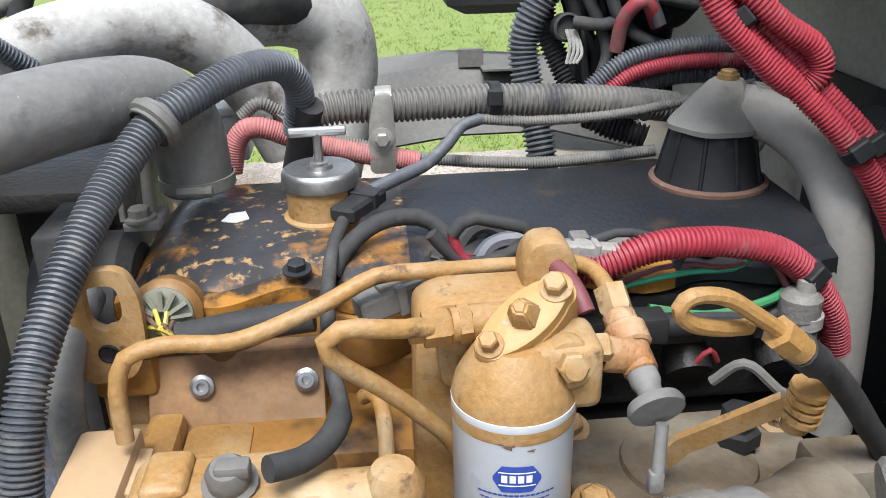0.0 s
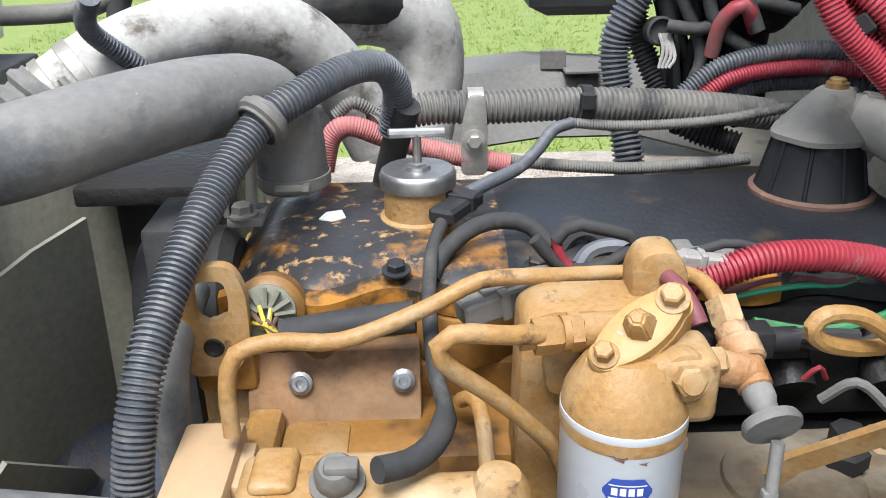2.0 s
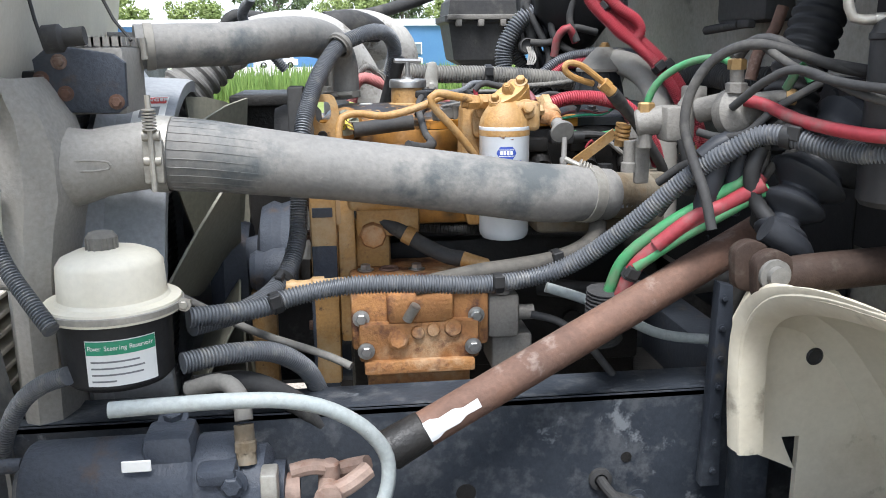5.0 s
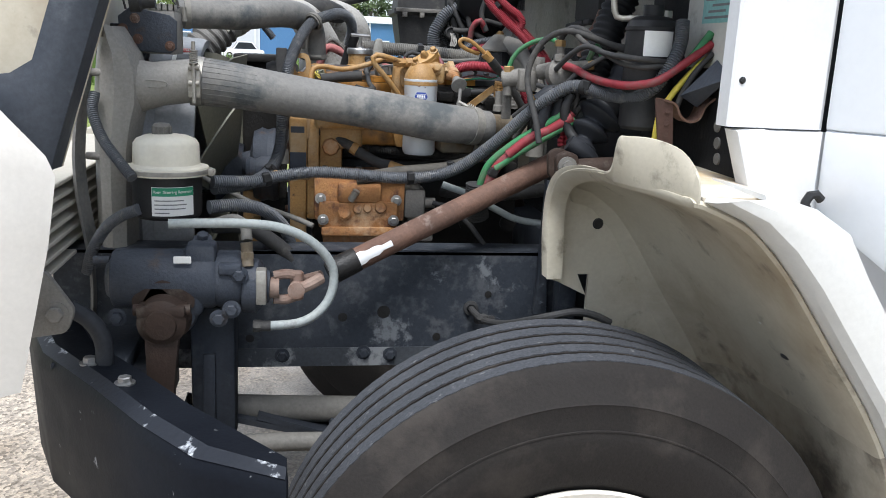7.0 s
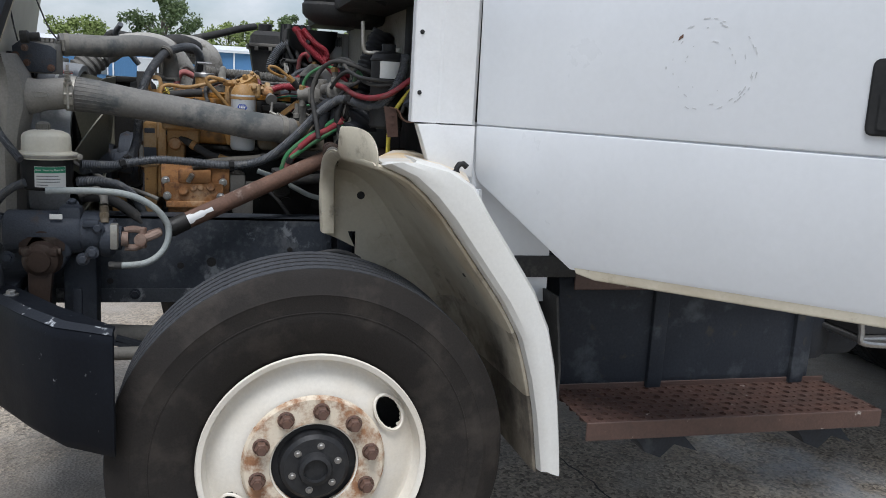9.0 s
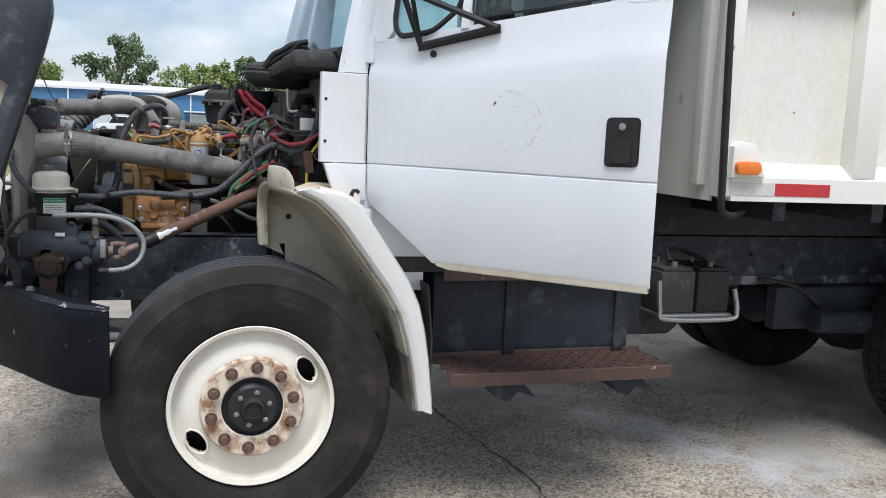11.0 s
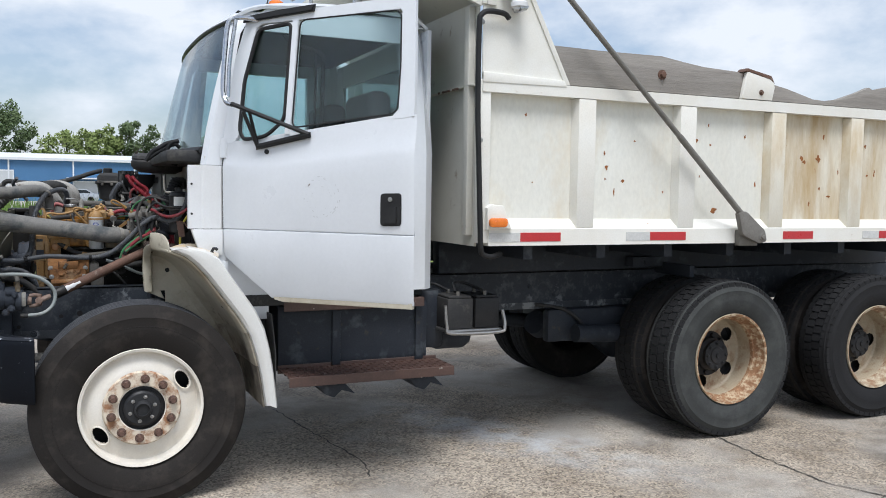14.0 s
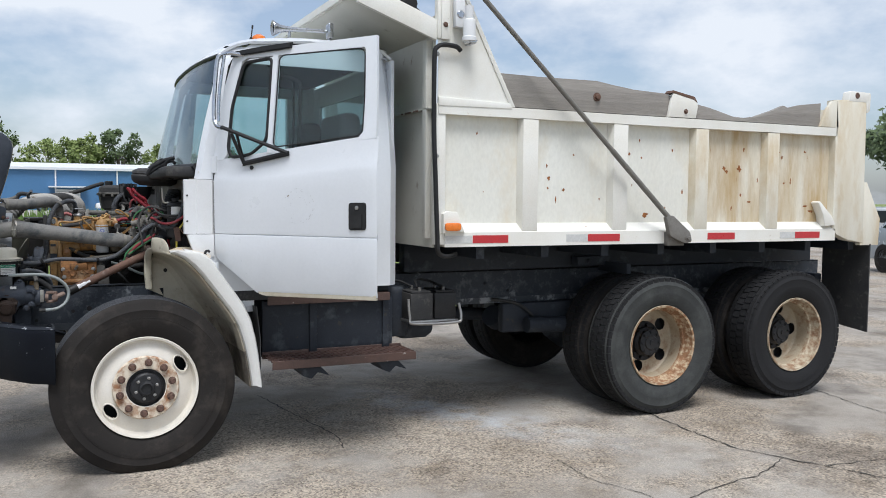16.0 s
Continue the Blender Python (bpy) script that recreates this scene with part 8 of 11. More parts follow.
skin(bm, [[(-0.062, -0.205, 1.298), (-0.050, -0.205, 1.288)], [(-0.048, -0.208, 1.314), (-0.038, -0.208, 1.302)], [(0.006, -0.236, 1.362), (0.014, -0.236, 1.350)]], 0.006)
rod(bm, (0.018, -0.238, 1.335), (0.018, -0.242, 1.365), 0.009)
for k in range(4):
    turned(bm, (0.018 + 0.001 * k, -0.242, 1.345 + 0.0065 * k), (0.2, -0.2, 1), [(0.0, 0), (0.0125, 0), (0.0125, 0.004), (0, 0.004)], 12)
part_each("brace", bm, M["cat"], eng, "yellow flat brace")
bm = BM()
rod(bm, (-0.023, -0.262, 1.222), (-0.030, -0.285, 1.190), 0.012)
part("drain_fitting", bm, M["cat"], eng)
# small loose wires and plugs across the head
for pts, r, mm in (([(-0.18, -0.02, 1.372), (-0.165, -0.015, 1.392), (-0.148, -0.012, 1.394), (-0.128, -0.015, 1.380), (-0.10, -0.03, 1.376)], 0.0075, "matt"),
                   ([(-0.165, -0.045, 1.372), (-0.150, -0.03, 1.384), (-0.125, -0.03, 1.388), (-0.09, -0.04, 1.378)], 0.007, "blue"),
                   ([(-0.172, -0.05, 1.386), (-0.172, -0.056, 1.372), (-0.160, -0.062, 1.362)], 0.0065, "redloom"),
                   ([(-0.03, -0.085, 1.345), (0.02, -0.09, 1.338), (0.07, -0.085, 1.345), (0.10, -0.07, 1.352)], 0.004, "green"),
                   ([(-0.02, -0.09, 1.335), (0.04, -0.095, 1.325), (0.09, -0.08, 1.335)], 0.004, "matt"),
                   ([(-0.04, -0.10, 1.33), (0.0, -0.10, 1.34), (0.05, -0.095, 1.335)], 0.006, "matt"),
                   ([(0.0, -0.15, 1.315), (0.02, -0.16, 1.335), (0.05, -0.17, 1.312), (0.085, -0.15, 1.31)], 0.004, "greyhose"),
                   ([(-0.005, -0.13, 1.32), (0.003, -0.135, 1.333), (0.012, -0.13, 1.32)], 0.0022, "redhose")):
    bm = BM()
    tube(bm, pts, r, 8, 0.006)
    part("wire_lead", bm, M[mm], eng, "dusty wire lead across the head")
bm = BM()
box(bm, (-0.095, -0.06, 1.374), (-0.035, -0.035, 1.390), 0.003)
box(bm, (-0.085, -0.065, 1.37), (-0.07, -0.03, 1.394), 0.002)
part("grey_connector", bm, M["cast"], eng, "grey wiring connector")
bm = BM()
box(bm, (-0.06, -0.11, 1.325), (-0.02, -0.085, 1.348), 0.003)
rod(bm, (-0.02, -0.098, 1.336), (0.0, -0.098, 1.336), 0.010)
part("black_connector", bm, M["black"], eng)
bm = BM()
turned(bm, (0.095, -0.09, 1.30), (0, 0, 1), [(0, 0), (0.014, 0), (0.014, 0.03), (0.017, 0.032), (0.017, 0.05), (0.012, 0.055), (0, 0.056)], 16)
part("rear_sensor", bm, M["cast"], eng, "grey sensor")

# ---- fuel filter ----
ff = thing("fuel_filter", (-0.168, -0.195, 1.18), "white spin-on fuel filter under a yellow cast head", "filter")
FX, FY = -0.168, -0.195
bm = BM()
turned(bm, (FX, FY, 1.178), (0, 0, 1), [(0, -0.028), (0.034, -0.030), (0.040, -0.034), (0.045, -0.028), (0.0465, -0.020), (0.0465, 0.168), (0.0475, 0.170), (0.0475, 0.176), (0.045, 0.178), (0, 0.178)], 56)
can = part("canister", bm, M["canister"], ff, "white spin-on canister, chipped to rust")


def on_can(a, z, out=0.0006):
    """A place on the can: a in metres round from the middle of its label."""
    t = a / 0.0465 - 0.10
    return (FX + (0.0465 + out) * math.sin(t), FY - (0.0465 + out) * math.cos(t), z)


bm = BM()
for k in range(16):
    a0, a1 = -0.018 + 0.00225 * k, -0.018 + 0.00225 * (k + 1)
    h = lambda a: 0.0115 if abs(a) < 0.0115 else 0.0115 * (1 - (abs(a) - 0.0115) / 0.0075)
    vs = [bm.verts.new(on_can(a, 1.308 + s * h(a), 0.0007)) for a, s in ((a0, -1), (a1, -1), (a1, 1), (a0, 1))]
    bm.faces.new(vs)
part("blue_emblem", bm, M["inkblue"], can, "blue six-sided emblem", 0)
bm = BM()
for k in range(12):
    a0, a1 = -0.0135 + 0.00225 * k, -0.0135 + 0.00225 * (k + 1)
    for zz in (1.3135, 1.3022):
        bm.faces.new([bm.verts.new(on_can(a, z, 0.0012)) for a, z in ((a0, zz), (a1, zz), (a1, zz + 0.0011), (a0, zz + 0.0011))])
for k in range(4):
    a0 = -0.0115 + 0.006 * k
    bm.faces.new([bm.verts.new(on_can(a, z, 0.0012)) for a, z in ((a0, 1.3052), (a0 + 0.0044, 1.3052), (a0 + 0.0044, 1.3118), (a0, 1.3118))])
part("emblem_bars", bm, M["paper"], can, "", 0)
for z, a0, a1, h in ((1.2925, -0.030, 0.030, 0.0016), (1.288, -0.028, 0.026, 0.0012), (1.279, -0.010, 0.010, 0.005), (1.272, -0.017, 0.017, 0.0013), (1.262, -0.003, 0.003, 0.006)):
    bm = BM()
    n_ = max(2, int((a1 - a0) / 0.004))
    for k in range(n_):
        b0, b1 = a0 + (a1 - a0) * k / n_, a0 + (a1 - a0) * (k + 0.85) / n_
        bm.faces.new([bm.verts.new(on_can(a, zz, 0.0007)) for a, zz in ((b0, z), (b1, z), (b1, z + h), (b0, z + h))])
    part("print_bar", bm, M["inkblue"], can, "", 0)
for a0, a1, z in ((-0.040, -0.022, 1.345), (-0.018, -0.002, 1.339), (0.006, 0.012, 1.333), (0.030, 0.042, 1.344), (-0.012, -0.004, 1.336)):
    bm = BM()
    bm.faces.new([bm.verts.new(on_can(a, zz, 0.0007)) for a, zz in ((a0, z), (a0 + 0.006, z - 0.0018), (a1, z - 0.0025), (a1, z), (a0 + 0.008, z + 0.0012))])
    part("rust_chip", bm, M["rust"], can, "rust chip in the paint", 0)
# set the can to its true girth and place
for o in ff.children_recursive:
    o.data.transform(Matrix.Translation((0.004, -0.027, 0.013)) @ Matrix.Translation((0, 0, 0.18)) @ Matrix.Scale(0.84, 4) @ Matrix.Translation((0, 0, -0.18)))
# cast head: bell, side boss, slanted oval cover with a pointed knob
HX, HY = -0.164, -0.222
bm = BM()
turned(bm, (HX, HY, 1.352), (0, 0, 1), [(0.037, 0.0), (0.0395, 0.002), (0.0400, 0.006), (0.0395, 0.018), (0.0375, 0.027), (0.033, 0.036), (0.028, 0.044), (0.020, 0.052), (0.0, 0.054)], 56)
hd_ = part("filter_head", bm, M["cat"], ff, "yellow cast filter head, dusty")
P0, P1 = Vector((-0.1785, -0.2265, 1.4005)), Vector((-0.1345, -0.2065, 1.4265))
ax_ = (P1 - P0).normalized()
nn_ = Vector((-0.12, -0.50, 0.85))
nn_ = (nn_ - ax_ * nn_.dot(ax_)).normalized()
sd_ = nn_.cross(ax_)


def on_cover(u, v, h):
    return P0.lerp(P1, 0.5) + ax_ * u + sd_ * v + nn_ * h


oval = []
L2, R1, R2 = (P1 - P0).length / 2, 0.0112, 0.0165
for k in range(40):
    t = 2 * math.pi * k / 40
    u = (L2 + R1) * math.cos(t)
    v = R2 * math.copysign(abs(math.sin(t)) ** 1.25, math.sin(t))
    if abs(u) > L2:
        v = math.copysign(max(abs(v), math.sqrt(max(0, R1 ** 2 - (abs(u) - L2) ** 2))), v if abs(v) > 1e-6 else 1)
    oval.append((u, v))
bm = BM()
rings = [[bm.verts.new(on_cover(u * q, v * q, h)) for u, v in oval] for q, h in ((1.0, -0.034), (1.03, -0.016), (1.04, -0.004), (1.03, -0.001), (0.985, -0.0005), (0.975, 0.0), (0.98, 0.006), (0.95, 0.0085), (0.80, 0.0095))]
for r0, r1 in zip(rings, rings[1:]):
    for k in range(40):
        bm.faces.new((r0[k], r0[(k + 1) % 40], r1[(k + 1) % 40], r1[k]))
bm.faces.new(rings[-1])
cv_ = part("oval_cover", bm, M["catchip"], hd_, "slanted oval cover with chipped yellow paint")
bm = BM()
tri_ = [(-0.002, -0.013), (0.013, -0.004), (0.009, 0.009), (-0.006, 0.010), (-0.011, -0.002)]
rings = [[bm.verts.new(on_cover(u * q - 0.001 * h * 100, v * q, 0.009 + h)) for u, v in tri_] for q, h in ((0.98, -0.002), (0.86, 0.003), (0.70, 0.011), (0.42, 0.015))]
for r0, r1 in zip(rings, rings[1:]):
    for k in range(5):
        bm.faces.new((r0[k], r0[(k + 1) % 5], r1[(k + 1) % 5], r1[k]))
bm.faces.new(rings[-1])
bmesh.ops.bevel(bm, geom=bm.edges[:], offset=0.0014, segments=2, affect="EDGES")
part("pointed_knob", bm, M["cat"], cv_)
for p, r in ((P0, 0.0062), (P1, 0.0074)):
    bm = BM()
    q = p + nn_ * 0.0095
    turned(bm, q - nn_ * 0.002, nn_, [(0, 0), (r * 1.45, 0), (r * 1.45, 0.0028), (r * 1.3, 0.0034), (0, 0.0034)], 24)
    hexnut(bm, q + nn_ * 0.0012, nn_, r, 0.0085)
    part("cover_bolt", bm, M["cat"], cv_, "yellow hex bolt")
bm = BM()
box(bm, (-0.158, -0.240, 1.360), (-0.110, -0.195, 1.406), 0.008, 3)
turned(bm, (-0.132, -0.238, 1.394), (0.05, -1, 0.30), [(0.018, -0.012), (0.0165, -0.002), (0.0145, 0.001), (0.0, 0.001)], 28)
part("side_boss", bm, M["cat"], hd_, "yellow cast boss")
for p, axv, r in (((-0.132, -0.2395, 1.3945), (0.05, -1, 0.30), 0.0098), ((-0.1105, -0.214, 1.390), (1, -0.05, 0.05), 0.0092)):
    bm = BM()
    hexnut(bm, p, axv, r, 0.010)
    turned(bm, Vector(p), axv, [(r * 0.75, 0.0095), (r * 0.7, 0.011), (0, 0.0115)], 18)
    part("plug_bolt", bm, M["cat"], hd_, "yellow hex plug")
bm = BM()
prism(bm, rounded([(-0.214, 1.20), (-0.226, 1.26), (-0.222, 1.395), (-0.205, 1.404), (-0.12, 1.404), (-0.12, 1.30), (-0.19, 1.20)], 0.008, 3), "y", -0.168, -0.12, 0.004)
br_ = part("filter_bracket", bm, M["cat"], ff, "yellow cast bracket behind the filter")
bm = BM()
prism(bm, rounded([(-0.206, 1.345), (-0.210, 1.385), (-0.203, 1.397), (-0.135, 1.399), (-0.135, 1.345)], 0.010, 4), "y", -0.180, -0.166, 0.003)
turned(bm, (-0.195, -0.181, 1.386), (0, -1, 0.1), [(0, 0), (0.011, 0), (0.011, 0.003), (0.008, 0.005), (0.008, 0.010), (0, 0.011)], 24)
part("raised_face", bm, M["cat"], br_)
bm = BM()
prism(bm, rounded([(-0.144, 1.37), (-0.146, 1.420), (-0.138, 1.436), (-0.116, 1.437), (-0.106, 1.420), (-0.106, 1.37)], 0.012, 4), "y", -0.150, -0.118, 0.004)
part("lift_lug", bm, M["cat"], ff, "yellow rounded lug")
bm = BM()
tube(bm, [(-0.122, -0.150, 1.418), (-0.117, -0.165, 1.416), (-0.113, -0.180, 1.410), (-0.110, -0.188, 1.402)], 0.0062, 12, 0.004)
part("rubber_plug", bm, M["plumplug"], ff, "dark red rubber plug")
# inlet unions and hand primer
bm = BM()
hexnut(bm, (-0.219, -0.199, 1.403), (1, 0.1, 0.02), 0.0120, 0.019)
rod(bm, (-0.228, -0.200, 1.403), (-0.219, -0.199, 1.403), 0.0085)
part("union_nut", bm, M["cat"], ff, "pale yellow hex union")
bm = BM()
rod(bm, (-0.201, -0.197, 1.404), (-0.160, -0.192, 1.404), 0.0115)
hexnut(bm, (-0.196, -0.1965, 1.404), (1, 0.1, 0.02), 0.0130, 0.009)
part("inlet_boss", bm, M["cat"], ff)
bm = BM()
hexnut(bm, (-0.0865, -0.160, 1.404), (0.10, -0.80, -0.60), 0.0120, 0.020)
part("union_nut", bm, M["cat"], ff, "pale yellow hex union")
bm = BM()
rod(bm, (-0.0845, -0.176, 1.392), (-0.079, -0.216, 1.370), 0.0115, bevel=0.001)
rod(bm, (-0.083, -0.184, 1.387), (-0.081, -0.200, 1.379), 0.0145, bevel=0.002)
rod(bm, (-0.105, -0.208, 1.382), (-0.080, -0.206, 1.377), 0.012)
part("primer_body", bm, M["pump"], ff, "rust-tinted yellow primer body")
bm = BM()
turned(bm, (-0.079, -0.214, 1.371), (0.10, -0.85, -0.42), [(0.010, 0), (0.010, 0.010), (0.0085, 0.014), (0.008, 0.020), (0.0175, 0.024), (0.0190, 0.028), (0.0180, 0.031), (0, 0.032)], 28)
part("primer_knob", bm, M["dusty"], ff, "round grey primer knob")
bm = BM()
rod(bm, (-0.073, -0.244, 1.350), (-0.076, -0.252, 1.318), 0.0042)
box(bm, (-0.082, -0.256, 1.304), (-0.072, -0.248, 1.32), 0.002)
part("primer_strap", bm, M["dusty"], ff)

# fuel pipes
hose("fuel_pipe", [(-0.420, -0.185, 1.325), (-0.421, -0.180, 1.358), (-0.416, -0.175, 1.379), (-0.404, -0.172, 1.386), (-0.382, -0.166, 1.386), (-0.343, -0.160, 1.382), (-0.289, -0.142, 1.394),
                   (-0.255, -0.131, 1.407), (-0.235, -0.127, 1.410), (-0.19, -0.114, 1.404), (-0.147, -0.10, 1.398), (-0.122, -0.10, 1.397)], 0.0062, M["cat"], "yellow bent steel fuel pipe over the head", "pipe")
hose("fuel_pipe", [(-0.215, -0.204, 1.407), (-0.240, -0.215, 1.414), (-0.264, -0.220, 1.419), (-0.276, -0.223, 1.417), (-0.280, -0.224, 1.409), (-0.272, -0.221, 1.395), (-0.246, -0.210, 1.368), (-0.220, -0.200, 1.337),
                   (-0.201, -0.192, 1.310), (-0.19, -0.19, 1.28)], 0.0062, M["cat"], "yellow bent steel fuel pipe to the filter", "pipe")
hose("fuel_pipe", [(-0.100, -0.10, 1.398), (-0.088, -0.118, 1.400), (-0.083, -0.140, 1.396), (-0.082, -0.165, 1.389)], 0.0062, M["cat"], "short yellow fuel pipe to the primer", "pipe")
hose("fuel_pipe", [(-0.262, -0.115, 1.300), (-0.252, -0.125, 1.309), (-0.247, -0.145, 1.303), (-0.246, -0.185, 1.285), (-0.246, -0.21, 1.26)], 0.0062, M["cat"], "short upright yellow fuel pipe", "pipe")
# dipstick
dp = thing("dipstick", (0.02, -0.27, 1.42), "yellow looped dipstick in a black tube", "dipstick")
bm = BM()
tube(bm, [(-0.040, -0.272, 1.4325), (-0.060, -0.281, 1.438), (-0.080, -0.288, 1.446), (-0.0885, -0.290, 1.4555), (-0.082, -0.290, 1.4635), (-0.062, -0.286, 1.4595), (-0.042, -0.284, 1.446), (-0.022, -0.281, 1.431)], 0.0048, 10, 0.005)
part("loop_handle", bm, M["cat"], dp, "yellow loop handle")
bm = BM()
hexnut(bm, (-0.028, -0.282, 1.434), (0.75, 0.1, -0.65), 0.0105, 0.014)
turned(bm, (-0.020, -0.281, 1.427), (0.75, 0.1, -0.65), [(0.009, 0), (0.009, 0.012), (0, 0.012)], 14)
part("nut", bm, M["cat"], dp)
bm = BM()
tube(bm, [(-0.012, -0.279, 1.420), (0.012, -0.262, 1.398), (0.030, -0.25, 1.382), (0.052, -0.24, 1.356), (0.075, -0.23, 1.325), (0.096, -0.22, 1.296), (0.115, -0.20, 1.25)], lambda k: 0.0105 if k < 5 else 0.0085, 12, 0.008)
part("tube", bm, M["matt"], dp, "dusty black dipstick tube")

# ---- large pipes ----
cp = thing("charge_air_pipe", (-0.3, -0.31, 1.30), "large dusty grey rubber charge air pipe", "pipe")
line = spline([(-0.668, -0.325, 1.348), (-0.60, -0.32, 1.342), (-0.50, -0.315, 1.328), (-0.359, -0.315, 1.310), (-0.227, -0.315, 1.291), (-0.13, -0.305, 1.275), (-0.06, -0.285, 1.268), (-0.010, -0.265, 1.262)], 0.010)
bm = BM()
sweep(bm, line, lambda k: 0.0505 - 0.0065 * min(k / 26, 1) if k < 58 else 0.044 - 0.004 * min((k - 58) / 8, 1), 40)
tubeob = part("rubber_pipe", bm, M["dusty"], cp, "dusty grey rubber pipe")
bm = BM()
for k in range(26):  # moulded ribs at the clamp end
    a = 2 * math.pi * k / 26
    pts = []
    for j in range(2, 15, 3):
        p = line[j]
        r = 0.0505 - 0.0065 * min(j / 26, 1) + 0.0006
        pts.append(p + Vector((0, math.cos(a) * r, math.sin(a) * r)))
    sweep(bm, pts, lambda k: 0.0009 * (1.02 - k / 4.5), 4)
part("mould_rib", bm, M["dusty"], tubeob)
bm = BM()
band(bm, (-0.662, -0.326, 1.347), (1, 0, -0.08), 0.051, 0.024, False)
box(bm, (-0.676, -0.389, 1.315), (-0.650, -0.376, 1.372), 0.003)
rod(bm, (-0.663, -0.392, 1.305), (-0.663, -0.392, 1.43), 0.004, seg=8)
for k in range(7):
    turned(bm, (-0.663, -0.392, 1.384 + 0.0042 * k), (0, 0, 1), [(0.004, 0), (0.009, 0.001), (0.009, 0.003), (0.004, 0.004)], 14)
rod(bm, (-0.674, -0.388, 1.378), (-0.652, -0.388, 1.378), 0.007)
rod(bm, (-0.674, -0.388, 1.345), (-0.652, -0.388, 1.345), 0.006)
part("spring_clamp", bm, M["zinc"], cp, "spring-loaded T-bolt clamp")
bm = BM()
band(bm, (-0.048, -0.280, 1.267), (0.9, 0.35, -0.12), 0.043, 0.02, False)
rod(bm, (-0.083, -0.283, 1.322), (-0.02, -0.296, 1.292), 0.004, seg=8)
for k in range(5):
    turned(bm, Vector((-0.062, -0.286, 1.314)) + Vector((0.0045, -0.0007, -0.0022)) * k, (0.9, -0.14, -0.42), [(0.004, 0), (0.0085, 0.001), (0.0085, 0.003), (0.004, 0.004)], 12)
part("pipe_clamp", bm, M["zinc"], cp, "steel spring clamp at the elbow")
bm = BM()
tube(bm, [(-0.03, -0.273, 1.264), (0.02, -0.25, 1.258), (0.06, -0.225, 1.255)], 0.036, 28)
part("intake_neck", bm, M["dustcast"], cp, "cast intake neck")
bm = BM()
for k in range(7):
    t0 = 0.028 * 0 + k * 0.0075
    box(bm, (-0.012 + k * 0.0085, -0.302 + k * 0.0042, 1.245), (-0.008 + k * 0.0085, -0.300 + k * 0.0042, 1.262), 0)
part("stamp_bars", bm, M["ink"], cp, "", 0)

cac = thing("charge_air_cooler", (-0.82, -0.38, 0.80), "grey cast charge air cooler end tank with a pipe neck", "cooler")
bm = BM()
rows = []
for z, w0, w1 in ((0.82, -0.86, -0.80), (1.0, -0.86, -0.80), (1.20, -0.86, -0.795), (1.26, -0.86, -0.785), (1.30, -0.858, -0.775), (1.36, -0.853, -0.775), (1.40, -0.848, -0.785), (1.425, -0.845, -0.80), (1.45, -0.84, -0.815)):
    rows.append([(w0, -0.30, z), (w0, -0.38, z), (w0 + 0.015, -0.41, z), ((w0 + w1) / 2, -0.418, z), (w1 - 0.01, -0.405, z), (w1, -0.37, z), (w1, -0.30, z)])
skin(bm, rows, 0.006)
part("end_tank", bm, M["greyplastic"], cac, "grey cast end tank")
bm = BM()
line = spline([(-0.835, -0.35, 1.335), (-0.77, -0.345, 1.335), (-0.72, -0.335, 1.342), (-0.665, -0.327, 1.348)], 0.008)
sweep(bm, line, lambda k: 0.066 - 0.020 * min(k / 12, 1), 36)
nk = part("neck", bm, M["greyplastic"], cac, "flared grey neck")
bm = BM()
loop = [(-0.745 + 0.030 * sx * (1 - 0.15 * abs(sz)), -0.3945 + 0.002 * abs(sz), 1.341 + 0.007 * sz) for sx, sz in [(math.copysign(min(1, abs(1.25 * math.cos(a))), math.cos(a)), math.sin(a)) for a in [2 * math.pi * k / 40 for k in range(41)]]]
sweep(bm, [Vector(p) for p in loop], 0.0015, 6, False)
part("cast_oval", bm, M["greyplastic"], nk)
for z in (1.36, 1.19, 1.02):
    bm = BM()
    turned(bm, (-0.85, -0.405, z), (0.9, -0.3, 0), [(0.008, -0.03), (0.008, 0.012), (0.006, 0.016), (0, 0.017)], 12)
    part("boss", bm, M["greyplastic"], cac)
bm = BM()
box(bm, (-0.875, -0.30, 0.78), (-0.80, 0.50, 1.46), 0.004)
rad = part("radiator_core", bm, M["sump"], cac, "black finned radiator core")
bm = BM()
for k in range(40):
    box(bm, (-0.802, -0.29, 0.80 + k * 0.016), (-0.7985, 0.48, 0.806 + k * 0.016))
tagged(part("cooling_fin", bm, M["gear"], rad), kind="stuff")
bm = BM()
rows = []
for k in range(20):
    z = 0.80 + 0.75 * k / 19
    rows.append([(-0.885 + 0.012 * math.sin(k * 0.5), -0.445, z), (-0.875 + 0.012 * math.sin(k * 0.5), -0.40, z)])
skin(bm, rows, 0.006)
part("rubber_seal", bm, M["dusty"], cac, "long rubber air seal")
# upper mounting bracket, plate with bolts
bm = BM()
prism(bm, [(-0.82, 1.415), (-0.825, 1.475), (-0.80, 1.495), (-0.72, 1.482), (-0.705, 1.47), (-0.707, 1.412), (-0.72, 1.402), (-0.80, 1.405)], "y", -0.312, -0.300, 0.003)
ub = part("top_bracket", bm, M["gear"], cac, "dark bolted mounting plate")
for x, z in ((-0.79, 1.472), (-0.785, 1.43), (-0.72, 1.418), (-0.815, 1.45)):
    bm = BM()
    bolt(bm, (x, -0.312, z), (0, -1, 0), 0.007)
    part("plate_bolt", bm, M["rust"], ub)
bm = BM()
for k in range(8):
    box(bm, (-0.80 + k * 0.012, -0.29, 1.492), (-0.797 + k * 0.012, -0.16, 1.505))
